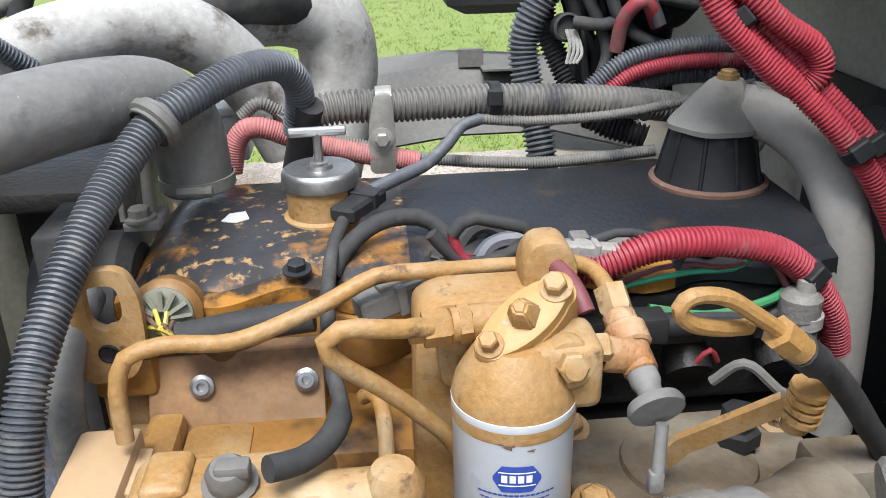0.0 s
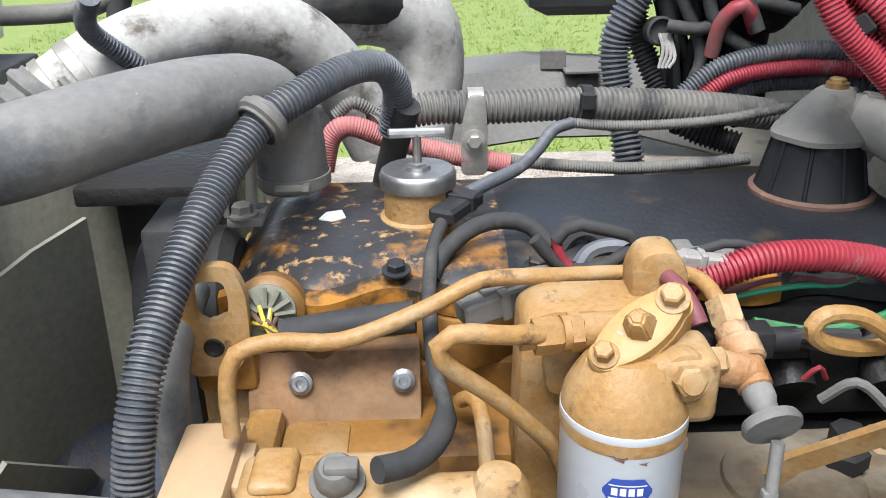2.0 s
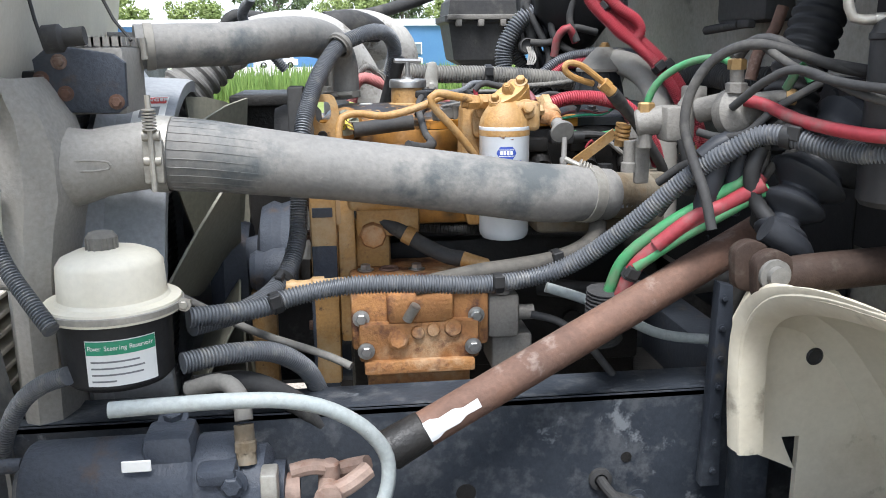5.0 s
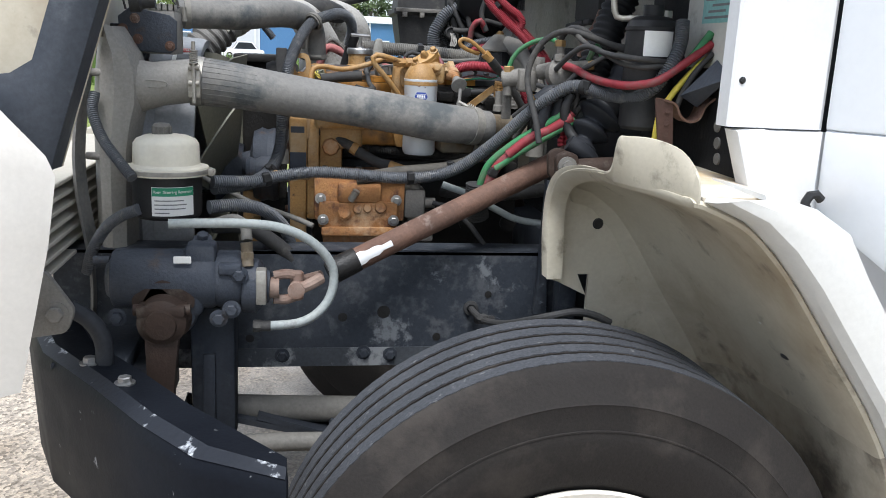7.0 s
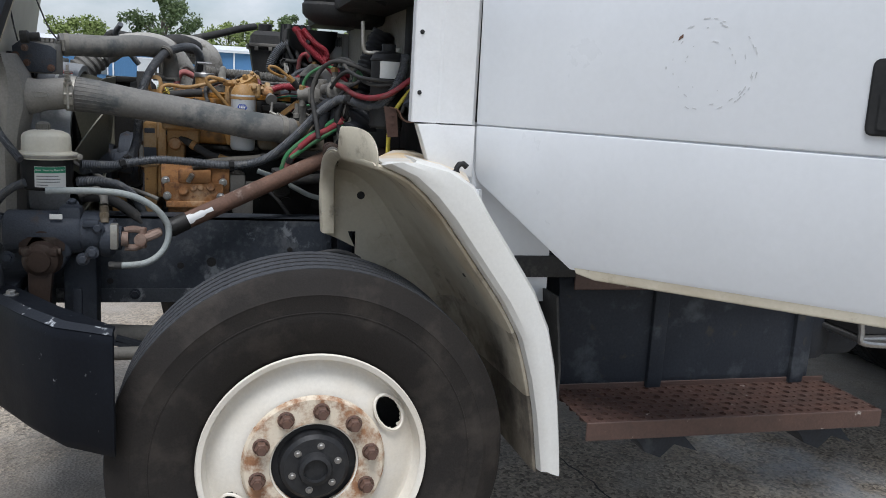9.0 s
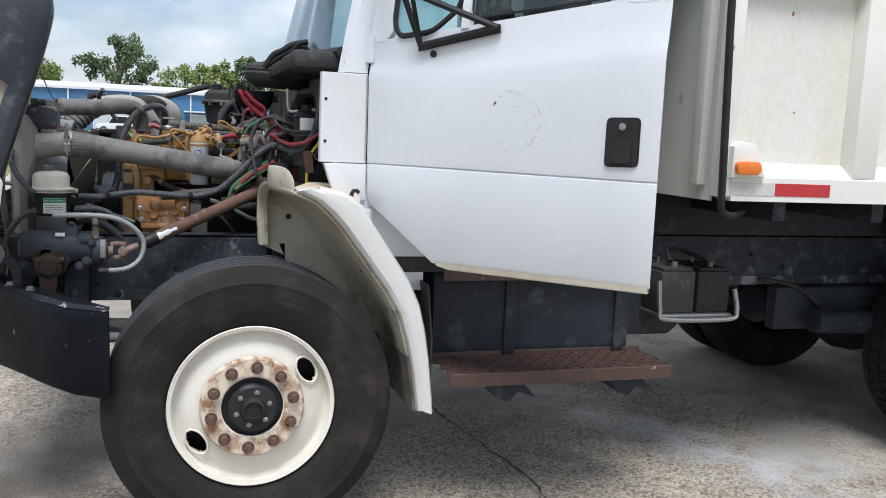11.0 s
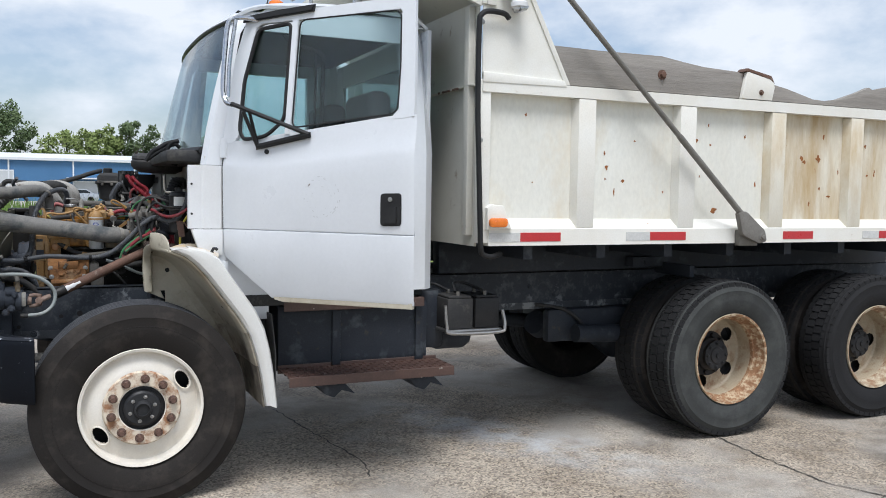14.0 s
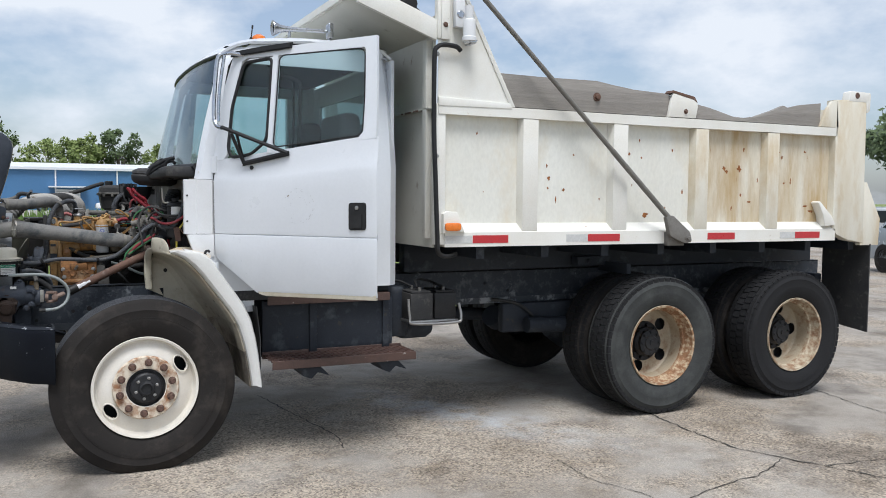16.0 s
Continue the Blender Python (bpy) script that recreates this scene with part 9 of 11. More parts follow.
for k in range(5):
    box(bm, (-0.80, -0.29 + k * 0.03, 1.492), (-0.712, -0.287 + k * 0.03, 1.505))
box(bm, (-0.80, -0.29, 1.40), (-0.712, -0.16, 1.492), 0.004)
part("ribbed_top_tank", bm, M["greyplastic"], cac, "grey ribbed radiator top tank")
bm = BM()
turned(bm, (-0.79, -0.36, 1.50), (1, 0, 0.1), [(0, 0), (0.018, 0), (0.018, 0.02), (0.012, 0.025), (0.012, 0.05), (0, 0.05)], 18)
tube(bm, [(-0.86, -0.30, 1.80), (-0.82, -0.30, 1.535), (-0.81, -0.30, 1.49)], 0.0025, 6, 0.04)
tube(bm, [(-0.84, -0.20, 1.80), (-0.75, -0.22, 1.56), (-0.71, -0.24, 1.50)], 0.0025, 6, 0.04)
part("hood_cable", bm, M["matt"], cac, "thin hood check cables")

sh = thing("fan_shroud", (-0.72, 0.0, 0.75), "grey-black plastic fan shroud ring with a warning label", "shroud")
SC = Vector((0, 0.06, 1.07))
bm = BM()
prof = [(0.345, -0.80), (0.385, -0.80), (0.40, -0.785), (0.385, -0.775), (0.372, -0.765), (0.368, -0.69), (0.364, -0.68), (0.345, -0.68)]
turned(bm, SC, (1, 0, 0), prof, 72)
box(bm, (-0.800, -0.40, 0.75), (-0.790, 0.55, 0.80))
part("ring", bm, M["shroud"], sh, "grey plastic ring")


def on_shroud(a, x, out=0.0008):
    return (x, SC.y - (0.3685 + out) * math.sin(a), SC.z + (0.3685 + out) * math.cos(a))


def shroud_patch(name, a0, a1, x0, x1, mat, out):
    bm = BM()
    n_ = 6
    skin(bm, [[on_shroud(a0 + (a1 - a0) * k / n_, x0, out), on_shroud(a0 + (a1 - a0) * k / n_, x1, out)] for k in range(n_ + 1)])
    return part(name, bm, mat, lab, "", 0)


lab = sh
lab = shroud_patch("warning_label", 0.400, 0.720, -0.742, -0.692, M["paper"], 0.0045)
tagged(lab, "white warning label with a red heading")
shroud_patch("red_heading", 0.410, 0.465, -0.740, -0.694, M["inkred"], 0.0052)
shroud_patch("picture_block", 0.490, 0.570, -0.732, -0.702, M["ink"], 0.0052)
for a in (0.60, 0.63, 0.66, 0.69):
    shroud_patch("print_bar", a, a + 0.012, -0.737, -0.697, M["ink"], 0.0052)
a_ = 0.438
writing("DANGER", 0.0125, on_shroud(a_, -0.717, 0.0060), (1, 0, 0), (0, math.cos(a_), math.sin(a_)), M["paper"], lab)

fan = thing("cooling_fan", (-0.62, 0.06, 0.75), "olive-grey bladed cooling fan at rest", "fan")
bm = BM()
turned(bm, (-0.66, SC.y, SC.z), (1, 0, 0), [(0, 0), (0.10, 0.005), (0.115, 0.03), (0.10, 0.07), (0, 0.075)], 30)
hubp = part("fan_hub", bm, M["gear"], fan)
for k in range(9):
    a = 2 * math.pi * k / 9 + 0.40
    bm = BM()
    rows = []
    for j in range(8):
        r = 0.10 + 0.236 * j / 7
        w = 0.066 + 0.058 * j / 7
        tw = 0.66 - 0.06 * j / 7
        row = []
        for q in range(5):
            s = (q / 4 - 0.5) * 2 * w
            th = a + s * math.cos(tw) / max(r, 0.12)
            row.append((-0.638 - s * math.sin(tw) * 0.80, SC.y - r * math.sin(th), SC.z + r * math.cos(th)))
        rows.append(row)
    skin(bm, rows, 0.004)
    part("blade", bm, M["fan"], fan, "olive-grey curved blade")

# upper radiator pipe and pale air pipes beyond it
up = thing("radiator_pipe", (-0.58, -0.08, 1.49), "thick dusty grey radiator top pipe with clamps", "pipe")
bm = BM()
line = spline([(-0.725, -0.15, 1.492), (-0.66, -0.13, 1.494), (-0.58, -0.09, 1.497), (-0.52, -0.045, 1.506), (-0.465, 0.015, 1.508), (-0.43, 0.075, 1.495), (-0.415, 0.11, 1.46), (-0.412, 0.12, 1.40)], 0.01)
sweep(bm, line, 0.034, 32)
part("rubber_pipe", bm, M["dusty"], up, "dusty grey pipe")
bm = BM()
band(bm, line[2], line[3] - line[1], 0.0345, 0.014)
part("hose_clamp", bm, M["dustcap"], up, "worm-drive hose clamp")
bm = BM()
band(bm, (-0.412, 0.12, 1.405), (0, 0, 1), 0.0345, 0.012)
part("hose_clamp", bm, M["dustcap"], up, "worm-drive hose clamp")
ip_ = thing("intake_pipe", (-0.5, 0.27, 1.5), "pale dusty aluminium intake pipe with rubber boots", "pipe")
bm = BM()
line = spline([(-0.66, 0.17, 1.465), (-0.60, 0.20, 1.502), (-0.555, 0.235, 1.520), (-0.49, 0.262, 1.528), (-0.44, 0.285, 1.518), (-0.405, 0.305, 1.490), (-0.37, 0.325, 1.44), (-0.34, 0.335, 1.37)], 0.01)
sweep(bm, line, lambda k: 0.038 + (0.0025 if k < 8 else 0), 32)
part("pipe_bend", bm, M["pale"], ip_, "pale pipe bend with a weld seam")
bm = BM()
loom(bm, [(-0.76, 0.12, 1.36), (-0.70, 0.145, 1.42), (-0.645, 0.178, 1.478)], 0.048, 0.02, 0.1, 28)
part("rubber_boot", bm, M["dusty"], ip_, "grey ribbed rubber boot")
bm = BM()
band(bm, line[5], line[6] - line[4], 0.041, 0.014)
band(bm, line[2], line[3] - line[1], 0.041, 0.010)
part("pipe_clamp", bm, M["zinc"], ip_)
ip2 = thing("intake_elbow_pipe", (-0.28, 0.47, 1.45), "pale dusty elbow pipe on the far side of the engine", "pipe")
bm = BM()
line = spline([(-0.46, 0.40, 1.500), (-0.40, 0.42, 1.522), (-0.34, 0.45, 1.520), (-0.292, 0.47, 1.495), (-0.280, 0.475, 1.44), (-0.290, 0.465, 1.38), (-0.31, 0.44, 1.30)], 0.01)
sweep(bm, line, 0.052, 32)
part("pipe_bend", bm, M["pale"], ip2)
bm = BM()
tube(bm, [(-0.44, 0.36, 1.535), (-0.38, 0.38, 1.54), (-0.32, 0.44, 1.52)], 0.032, 16)
part("dark_hose", bm, M["matt"], ip2, "dark hose beside the elbow")

# ---- corrugated looms and hoses ----
hose("corrugated_hose", [(-0.316, 0.15, 1.44), (-0.309, 0.13, 1.485), (-0.322, 0.105, 1.512), (-0.350, 0.065, 1.518), (-0.385, 0.025, 1.507), (-0.415, -0.005, 1.492), (-0.437, -0.045, 1.466), (-0.452, -0.09, 1.440),
                         (-0.466, -0.14, 1.405), (-0.475, -0.18, 1.370), (-0.482, -0.205, 1.32), (-0.486, -0.225, 1.25), (-0.489, -0.245, 1.205), (-0.502, -0.275, 1.166), (-0.526, -0.325, 1.143), (-0.564, -0.385, 1.134),
                         (-0.622, -0.44, 1.134)], 0.0142, M["blue"], "blue-black corrugated hose looping over the engine front", corr=0.0060, seg=16, clips=(0.80,))
bm = BM()
band(bm, (-0.412, -0.003, 1.494), (-0.7, -0.75, -0.6), 0.0185, 0.016, False)
turned(bm, Vector((-0.412, -0.003, 1.494)) - Vector((-0.7, -0.75, -0.6)).normalized() * 0.005, (-0.7, -0.75, -0.6), [(0.020, 0), (0.0235, 0.002), (0.0235, 0.008), (0.020, 0.010)], 24)
rod(bm, (-0.427, 0.012, 1.49), (-0.432, 0.01, 1.41), 0.005)
box(bm, (-0.45, -0.01, 1.405), (-0.42, 0.03, 1.413), 0.002)
box(bm, (-0.452, -0.008, 1.413), (-0.447, 0.028, 1.46), 0.001, 1)
bolt(bm, (-0.438, 0.0, 1.413), (0, 0, 1), 0.009)
solo("hose_bracket", bm, M["greyhose"], (-0.43, 0.01, 1.40), "grey steel bracket clamping the corrugated hose", "bracket")
hose("corrugated_hose", [(-0.622, -0.455, 1.150), (-0.54, -0.415, 1.146), (-0.488, -0.392, 1.155), (-0.413, -0.382, 1.164), (-0.325, -0.372, 1.160), (-0.233, -0.365, 1.153), (-0.150, -0.358, 1.158), (-0.085, -0.375, 1.185),
                         (-0.02, -0.41, 1.244), (0.040, -0.45, 1.312), (0.078, -0.49, 1.352), (0.118, -0.52, 1.376), (0.17, -0.585, 1.363), (0.2, -0.645, 1.364), (0.223, -0.685, 1.388), (0.248, -0.692, 1.43), (0.264, -0.685, 1.467), (0.271, -0.67, 1.509)],
     0.0135, M["blue"], "long black corrugated wiring loom across the engine bay", corr=0.0066, seg=14, clips=(0.10, 0.36, 0.74))
hose("corrugated_hose", [(-0.851, -0.43, 1.32), (-0.852, -0.45, 1.285), (-0.830, -0.475, 1.235), (-0.79, -0.51, 1.19), (-0.765, -0.53, 1.165)], 0.011, M["blue"], "black corrugated loom by the cooler tank", corr=0.006)
hose("corrugated_hose", [(-0.76, -0.51, 1.10), (-0.80, -0.485, 1.08), (-0.835, -0.465, 1.050), (-0.865, -0.45, 1.0), (-0.88, -0.44, 0.95)], 0.012, M["blue"], "black corrugated loom below the reservoir", corr=0.006)
hose("corrugated_hose", [(-0.335, 0.21, 1.425), (-0.310, 0.225, 1.436), (-0.27, 0.235, 1.440), (-0.215, 0.245, 1.436), (-0.119, 0.26, 1.434), (-0.019, 0.27, 1.428), (0.055, 0.275, 1.420), (0.12, 0.29, 1.408)], 0.0185, M["dustloom"],
     "dust-caked corrugated conduit behind the valve cover", corr=0.0085, seg=16, clips=(0.52,))
hose("corrugated_hose", [(-0.122, 0.243, 1.417), (-0.056, 0.25, 1.410), (0.042, 0.25, 1.414), (0.133, 0.25, 1.429), (0.20, 0.26, 1.44)], 0.0062, M["dustloom"], "thin corrugated loom below the conduit", corr=0.0045, seg=10)
hose("corrugated_hose", [(-0.122, 0.243, 1.417), (-0.145, 0.22, 1.416), (-0.165, 0.185, 1.407), (-0.190, 0.14, 1.402), (-0.225, 0.085, 1.406), (-0.248, 0.05, 1.408)], 0.0068, M["blue"], "thin black loom lying across the valve cover", corr=0.0045, seg=10)
hose("wiring_lead", [(-0.250, 0.045, 1.408), (-0.266, 0.01, 1.406), (-0.278, -0.025, 1.395), (-0.283, -0.065, 1.384), (-0.284, -0.11, 1.374), (-0.281, -0.155, 1.352), (-0.275, -0.19, 1.342), (-0.282, -0.213, 1.336),
                     (-0.298, -0.235, 1.337), (-0.318, -0.250, 1.343)], lambda k: 0.0058 if k < 22 else 0.0085, M["matt"], "black braided lead down the head side", "wire")
bm = BM()
m = look((-0.258, 0.022, 1.412), (-0.235, 0.06, 1.412))
box(bm, (-0.012, -0.012, -0.03), (0.012, 0.002, 0.03), 0.003, 1, m)
box(bm, (-0.014, -0.010, -0.012), (0.014, 0.004, -0.004), 0.001, 1, m)
solo("wiring_connector", bm, M["black"], (-0.258, 0.022, 1.405), "black wiring connector on the valve cover", "connector")
hose("wiring_lead", [(-0.282, -0.05, 1.374), (-0.272, -0.035, 1.388), (-0.250, -0.02, 1.402), (-0.226, -0.008, 1.405), (-0.200, -0.005, 1.400), (-0.180, -0.015, 1.384)], 0.0075, M["matt"], "taped grey-black lead arching over the cover", "wire")
hose("corrugated_hose", [(-0.105, -0.09, 1.388), (-0.075, -0.09, 1.387), (-0.033, -0.088, 1.4), (0.003, -0.087, 1.402), (0.035, -0.086, 1.399), (0.073, -0.084, 1.388), (0.106, -0.078, 1.361), (0.136, -0.07, 1.319), (0.153, -0.06, 1.278)], 0.0125,
     M["redloom"], "red corrugated loom along the head", corr=0.0055, seg=14, clips=(0.70,))
# ---- injector wiring along the edge of the valve cover ----
hose("wiring_lead", [(-0.203, -0.078, 1.418), (-0.193, -0.078, 1.405), (-0.18, -0.078, 1.393), (-0.163, -0.078, 1.391), (-0.147, -0.078, 1.395), (-0.132, -0.078, 1.405), (-0.124, -0.078, 1.412), (-0.134, -0.078, 1.42), (-0.151, -0.078, 1.424), (-0.171, -0.078, 1.429), (-0.181, -0.078, 1.424), (-0.187, -0.078, 1.416)], 0.0055, M["matt"], "taped black injector lead looped at the head", "wire", seg=8)
hose("wiring_lead", [(-0.187, -0.078, 1.419), (-0.185, -0.078, 1.408), (-0.179, -0.078, 1.396), (-0.168, -0.078, 1.388), (-0.152, -0.078, 1.386)], 0.0042, M["redloom"], "dusty dark red injector wire", "wire", seg=8)
hose("wiring_lead", [(-0.094, -0.078, 1.398), (-0.079, -0.078, 1.403), (-0.057, -0.078, 1.41), (-0.035, -0.078, 1.406), (-0.014, -0.078, 1.395), (-0.002, -0.078, 1.384), (-0.008, -0.078, 1.377)], 0.004, M["matt"], "thin black wire arching over the head", "wire", seg=8)
hose("wiring_lead", [(-0.059, -0.078, 1.365), (-0.043, -0.078, 1.37), (-0.021, -0.078, 1.377), (0.006, -0.078, 1.379), (0.029, -0.078, 1.374), (0.052, -0.078, 1.377)], 0.0024, M["plumplug"], "thin dark red sensor wire", "wire", seg=8)
hose("wiring_lead", [(-0.054, -0.078, 1.361), (-0.038, -0.078, 1.365), (-0.016, -0.078, 1.369), (0.011, -0.078, 1.372), (0.039, -0.078, 1.372), (0.06, -0.078, 1.383)], 0.0024, M["inkgreen"], "thin green sensor wire", "wire", seg=8)
hose("wiring_lead", [(-0.245, -0.078, 1.378), (-0.222, -0.078, 1.386), (-0.196, -0.078, 1.391), (-0.169, -0.078, 1.391)], 0.0048, M["dustloom"], "dusty lead at the head", "wire", seg=8)
hose("wiring_lead", [(0.064, -0.078, 1.384), (0.075, -0.078, 1.374), (0.085, -0.078, 1.358), (0.097, -0.078, 1.34)], 0.003, M["plumplug"], "dark red sensor wire below the loom", "wire", seg=8)
bm = BM()
m = look((-0.081, -0.085, 1.399), (0.019, -0.085, 1.384))
box(bm, (-0.008, -0.007, -0.024), (0.008, 0.007, 0.012), 0.002, 1, m)
box(bm, (-0.006, -0.0055, 0.010), (0.006, 0.0055, 0.024), 0.002, 1, m)
box(bm, (-0.0095, -0.003, -0.006), (0.0095, 0.009, -0.001), 0.001, 1, m)
solo("wiring_connector", bm, M["greyplastic"], (-0.081, -0.085, 1.399), "pale grey injector connector beside the red loom", "connector")
bm = BM()
turned(bm, (0.098, -0.090, 1.313), (0, 0, 1), [(0, 0), (0.014, 0), (0.014, 0.010), (0.017, 0.012), (0.017, 0.022), (0.011, 0.024), (0.011, 0.040), (0.008, 0.042), (0.008, 0.052), (0, 0.053)], 20)
solo("coolant_sensor", bm, M["greyplastic"], (0.098, -0.090, 1.313), "grey plastic sensor plug in the head", "sensor")
hose("corrugated_hose", [(-0.392, 0.20, 1.385), (-0.382, 0.20, 1.42), (-0.360, 0.20, 1.431), (-0.313, 0.205, 1.412), (-0.255, 0.205, 1.396), (-0.195, 0.21, 1.382)], 0.0115, M["redfade"], "faded red loom at the cover edge", corr=0.004, depth=0.06)
hose("corrugated_hose", [(-0.378, 0.21, 1.44), (-0.358, 0.212, 1.453), (-0.335, 0.215, 1.440), (-0.301, 0.215, 1.417), (-0.254, 0.22, 1.400), (-0.181, 0.225, 1.380), (-0.07, 0.235, 1.366), (0.009, 0.24, 1.366), (0.082, 0.245, 1.370)], 0.0072,
     M["dustloom"], "thin grey loom along the back of the cover", corr=0.0045)
hose("rubber_hose", [(-0.30, 0.13, 1.47), (-0.312, 0.15, 1.43), (-0.325, 0.17, 1.38), (-0.335, 0.19, 1.33)], 0.014, M["matt"], "black rubber hose behind the filler cap")
bm = BM()
prism(bm, rounded([(-0.246, 1.375), (-0.246, 1.425), (-0.238, 1.462), (-0.220, 1.462), (-0.218, 1.425), (-0.218, 1.375)], 0.008), "y", 0.195, 0.201, 0.001)
bolt(bm, (-0.232, 0.195, 1.414), (0, -1, 0), 0.008)
band(bm, (-0.228, 0.242, 1.438), (1, 0, 0), 0.0195, 0.018, False)
solo("conduit_bracket", bm, M["zinc"], (-0.23, 0.2, 1.37), "grey steel strap holding the conduit", "bracket")
hose("breather_hose", [(0.108, 0.080, 1.460), (0.136, 0.056, 1.451), (0.160, 0.025, 1.425), (0.172, -0.002, 1.38), (0.178, -0.015, 1.32), (0.180, -0.022, 1.24), (0.180, -0.025, 1.17)], 0.0240, M["palecap"],
     "thick dust-caked breather hose dropping behind the engine", seg=24)
bm = BM()
band(bm, (0.117, 0.080, 1.458), (0.95, -0.25, -0.2), 0.0245, 0.014, True, (0.1, -0.7, -0.7))
for k in range(26):
    a = 2 * math.pi * k / 26
    d_, u_, v_ = frame_of((0.95, -0.25, -0.2))
    q = Vector((0.117, 0.080, 1.458)) + (u_ * math.cos(a) + v_ * math.sin(a)) * 0.0262
    rod(bm, q - d_ * 0.005, q + d_ * 0.005, 0.0008, seg=4)
solo("hose_clamp", bm, M["dustcap"], (0.117, 0.080, 1.458), "dusty worm-drive clamp on the breather hose", "clamp")
# red cable loops hanging by the firewall
for k, (dx, dy) in enumerate(((0.0, 0.0), (0.020, 0.006))):
    hose("corrugated_hose", [(0.014 + dx * 0.4, 0.05 + dy, 1.605), (0.036 + dx * 0.5, 0.025 + dy, 1.580), (0.068 + dx, 0.004 + dy, 1.541), (0.103 + dx, -0.008 + dy, 1.505), (0.143 + dx, -0.026 + dy, 1.464), (0.178 + dx, -0.032 + dy, 1.42),
                             (0.212 + dx, -0.034 + dy, 1.36), (0.240 + dx, -0.034 + dy, 1.28), (0.25 + dx, -0.034 + dy, 1.20)], 0.0105, M["redloom"], "red corrugated battery cable loom", corr=0.005, seg=12, clips=(0.16, 0.46))
rl_ = hose("corrugated_hose", [(0.066, 0.04, 1.600), (0.086, 0.015, 1.575), (0.110, 0.008, 1.553), (0.138, 0.006, 1.535), (0.148, 0.006, 1.515), (0.136, 0.008, 1.500), (0.116, 0.01, 1.508), (0.092, 0.012, 1.530), (0.062, 0.016, 1.560), (0.045, 0.03, 1.595)],
     0.0105, M["redloom"], "red corrugated battery cable bent into a loop", corr=0.005, seg=12)
rl_.location += Vector((-0.022, -0.016, 0.0))
hose("corrugated_hose", [(0.035, 0.30, 1.425), (0.07, 0.30, 1.448), (0.12, 0.30, 1.458), (0.18, 0.295, 1.460), (0.25, 0.28, 1.455)], 0.0095, M["redloom"], "red loom beyond the breather", corr=0.005)
hose("corrugated_hose", [(0.02, 0.31, 1.43), (0.06, 0.31, 1.460), (0.11, 0.31, 1.473), (0.17, 0.305, 1.478), (0.25, 0.29, 1.472)], 0.0115, M["blue"], "black loom beyond the breather", corr=0.006)
hose("corrugated_hose", [(0.05, 0.315, 1.40), (0.10, 0.315, 1.435), (0.17, 0.31, 1.442), (0.25, 0.30, 1.438)], 0.0115, M["blue"], "black loom beyond the breather", corr=0.006)
hose("corrugated_hose", [(0.22, 0.34, 1.585), (0.148, 0.36, 1.584), (0.07, 0.38, 1.578), (0.0, 0.385, 1.555), (-0.038, 0.385, 1.505), (-0.047, 0.385, 1.46), (-0.036, 0.37, 1.39), (-0.027, 0.35, 1.33), (-0.02, 0.34, 1.25)], 0.020, M["blue"], "thick black corrugated hose on the far side", corr=0.009, seg=16)
hose("corrugated_hose", [(0.14, 0.46, 1.56), (0.06, 0.45, 1.57), (0.0, 0.43, 1.55), (-0.015, 0.42, 1.50), (0.005, 0.40, 1.44), (0.04, 0.36, 1.38), (0.10, 0.33, 1.36)], 0.016, M["matt"], "black corrugated hose bending to the firewall", corr=0.008)
for pts in ([(0.0, 0.38, 1.58), (0.03, 0.36, 1.52), (0.05, 0.35, 1.46), (0.02, 0.34, 1.40)], [(0.06, 0.34, 1.60), (0.05, 0.34, 1.53), (0.075, 0.33, 1.49), (0.12, 0.32, 1.47)],
            [(0.10, 0.32, 1.62), (0.085, 0.32, 1.55), (0.10, 0.31, 1.50)], [(0.01, 0.36, 1.50), (0.05, 0.34, 1.50), (0.09, 0.33, 1.53), (0.15, 0.33, 1.52)]):
    hose("wiring_lead", pts, 0.008, M["matt"], "black taped wiring lead by the firewall", "wire")
hose("wiring_lead", [(0.055, 0.33, 1.47), (0.06, 0.32, 1.51), (0.08, 0.31, 1.53), (0.10, 0.32, 1.50)], 0.009, M["redhose"], "short red cable by the firewall", "wire")

dk = thing("air_duct", (0.11, 0.38, 1.49), "black moulded air duct under the air cleaner", "duct")
bm = BM()
rings = []
for z, x0, x1, y0, y1 in ((1.488, 0.085, 0.150, 0.36, 0.42), (1.495, 0.078, 0.156, 0.35, 0.43), (1.56, 0.018, 0.196, 0.32, 0.47), (1.62, 0.010, 0.205, 0.31, 0.48)):
    rings.append([(p[0], p[1], z) for p in rounded([(x0, y0), (x1, y0), (x1, y1), (x0, y1)], 0.03, 4)])
skin(bm, [r + r[:1] for r in rings])
bm.faces.new([bm.verts.new(p) for p in rings[0]])
bm.faces.new([bm.verts.new(p) for p in rings[-1]])
part("funnel", bm, M["deepblack"], dk, "black plastic funnel")
bm = BM()
rod(bm, (0.118, 0.39, 1.492), (0.118, 0.40, 1.40), 0.026, 0.022, bevel=0.003)
part("outlet", bm, M["deepblack"], dk)
bm = BM()
turned(bm, (0.004, 0.372, 1.492), (0.1, -1, 0.1), [(0.008, -0.02), (0.017, -0.015), (0.018, 0.004), (0.015, 0.006), (0.013, 0.0), (0, 0.0)], 24)
pg = solo("round_connector", bm, M["matt"], (0.004, 0.372, 1.492), "black round bulkhead connector with pale wires", "connector")
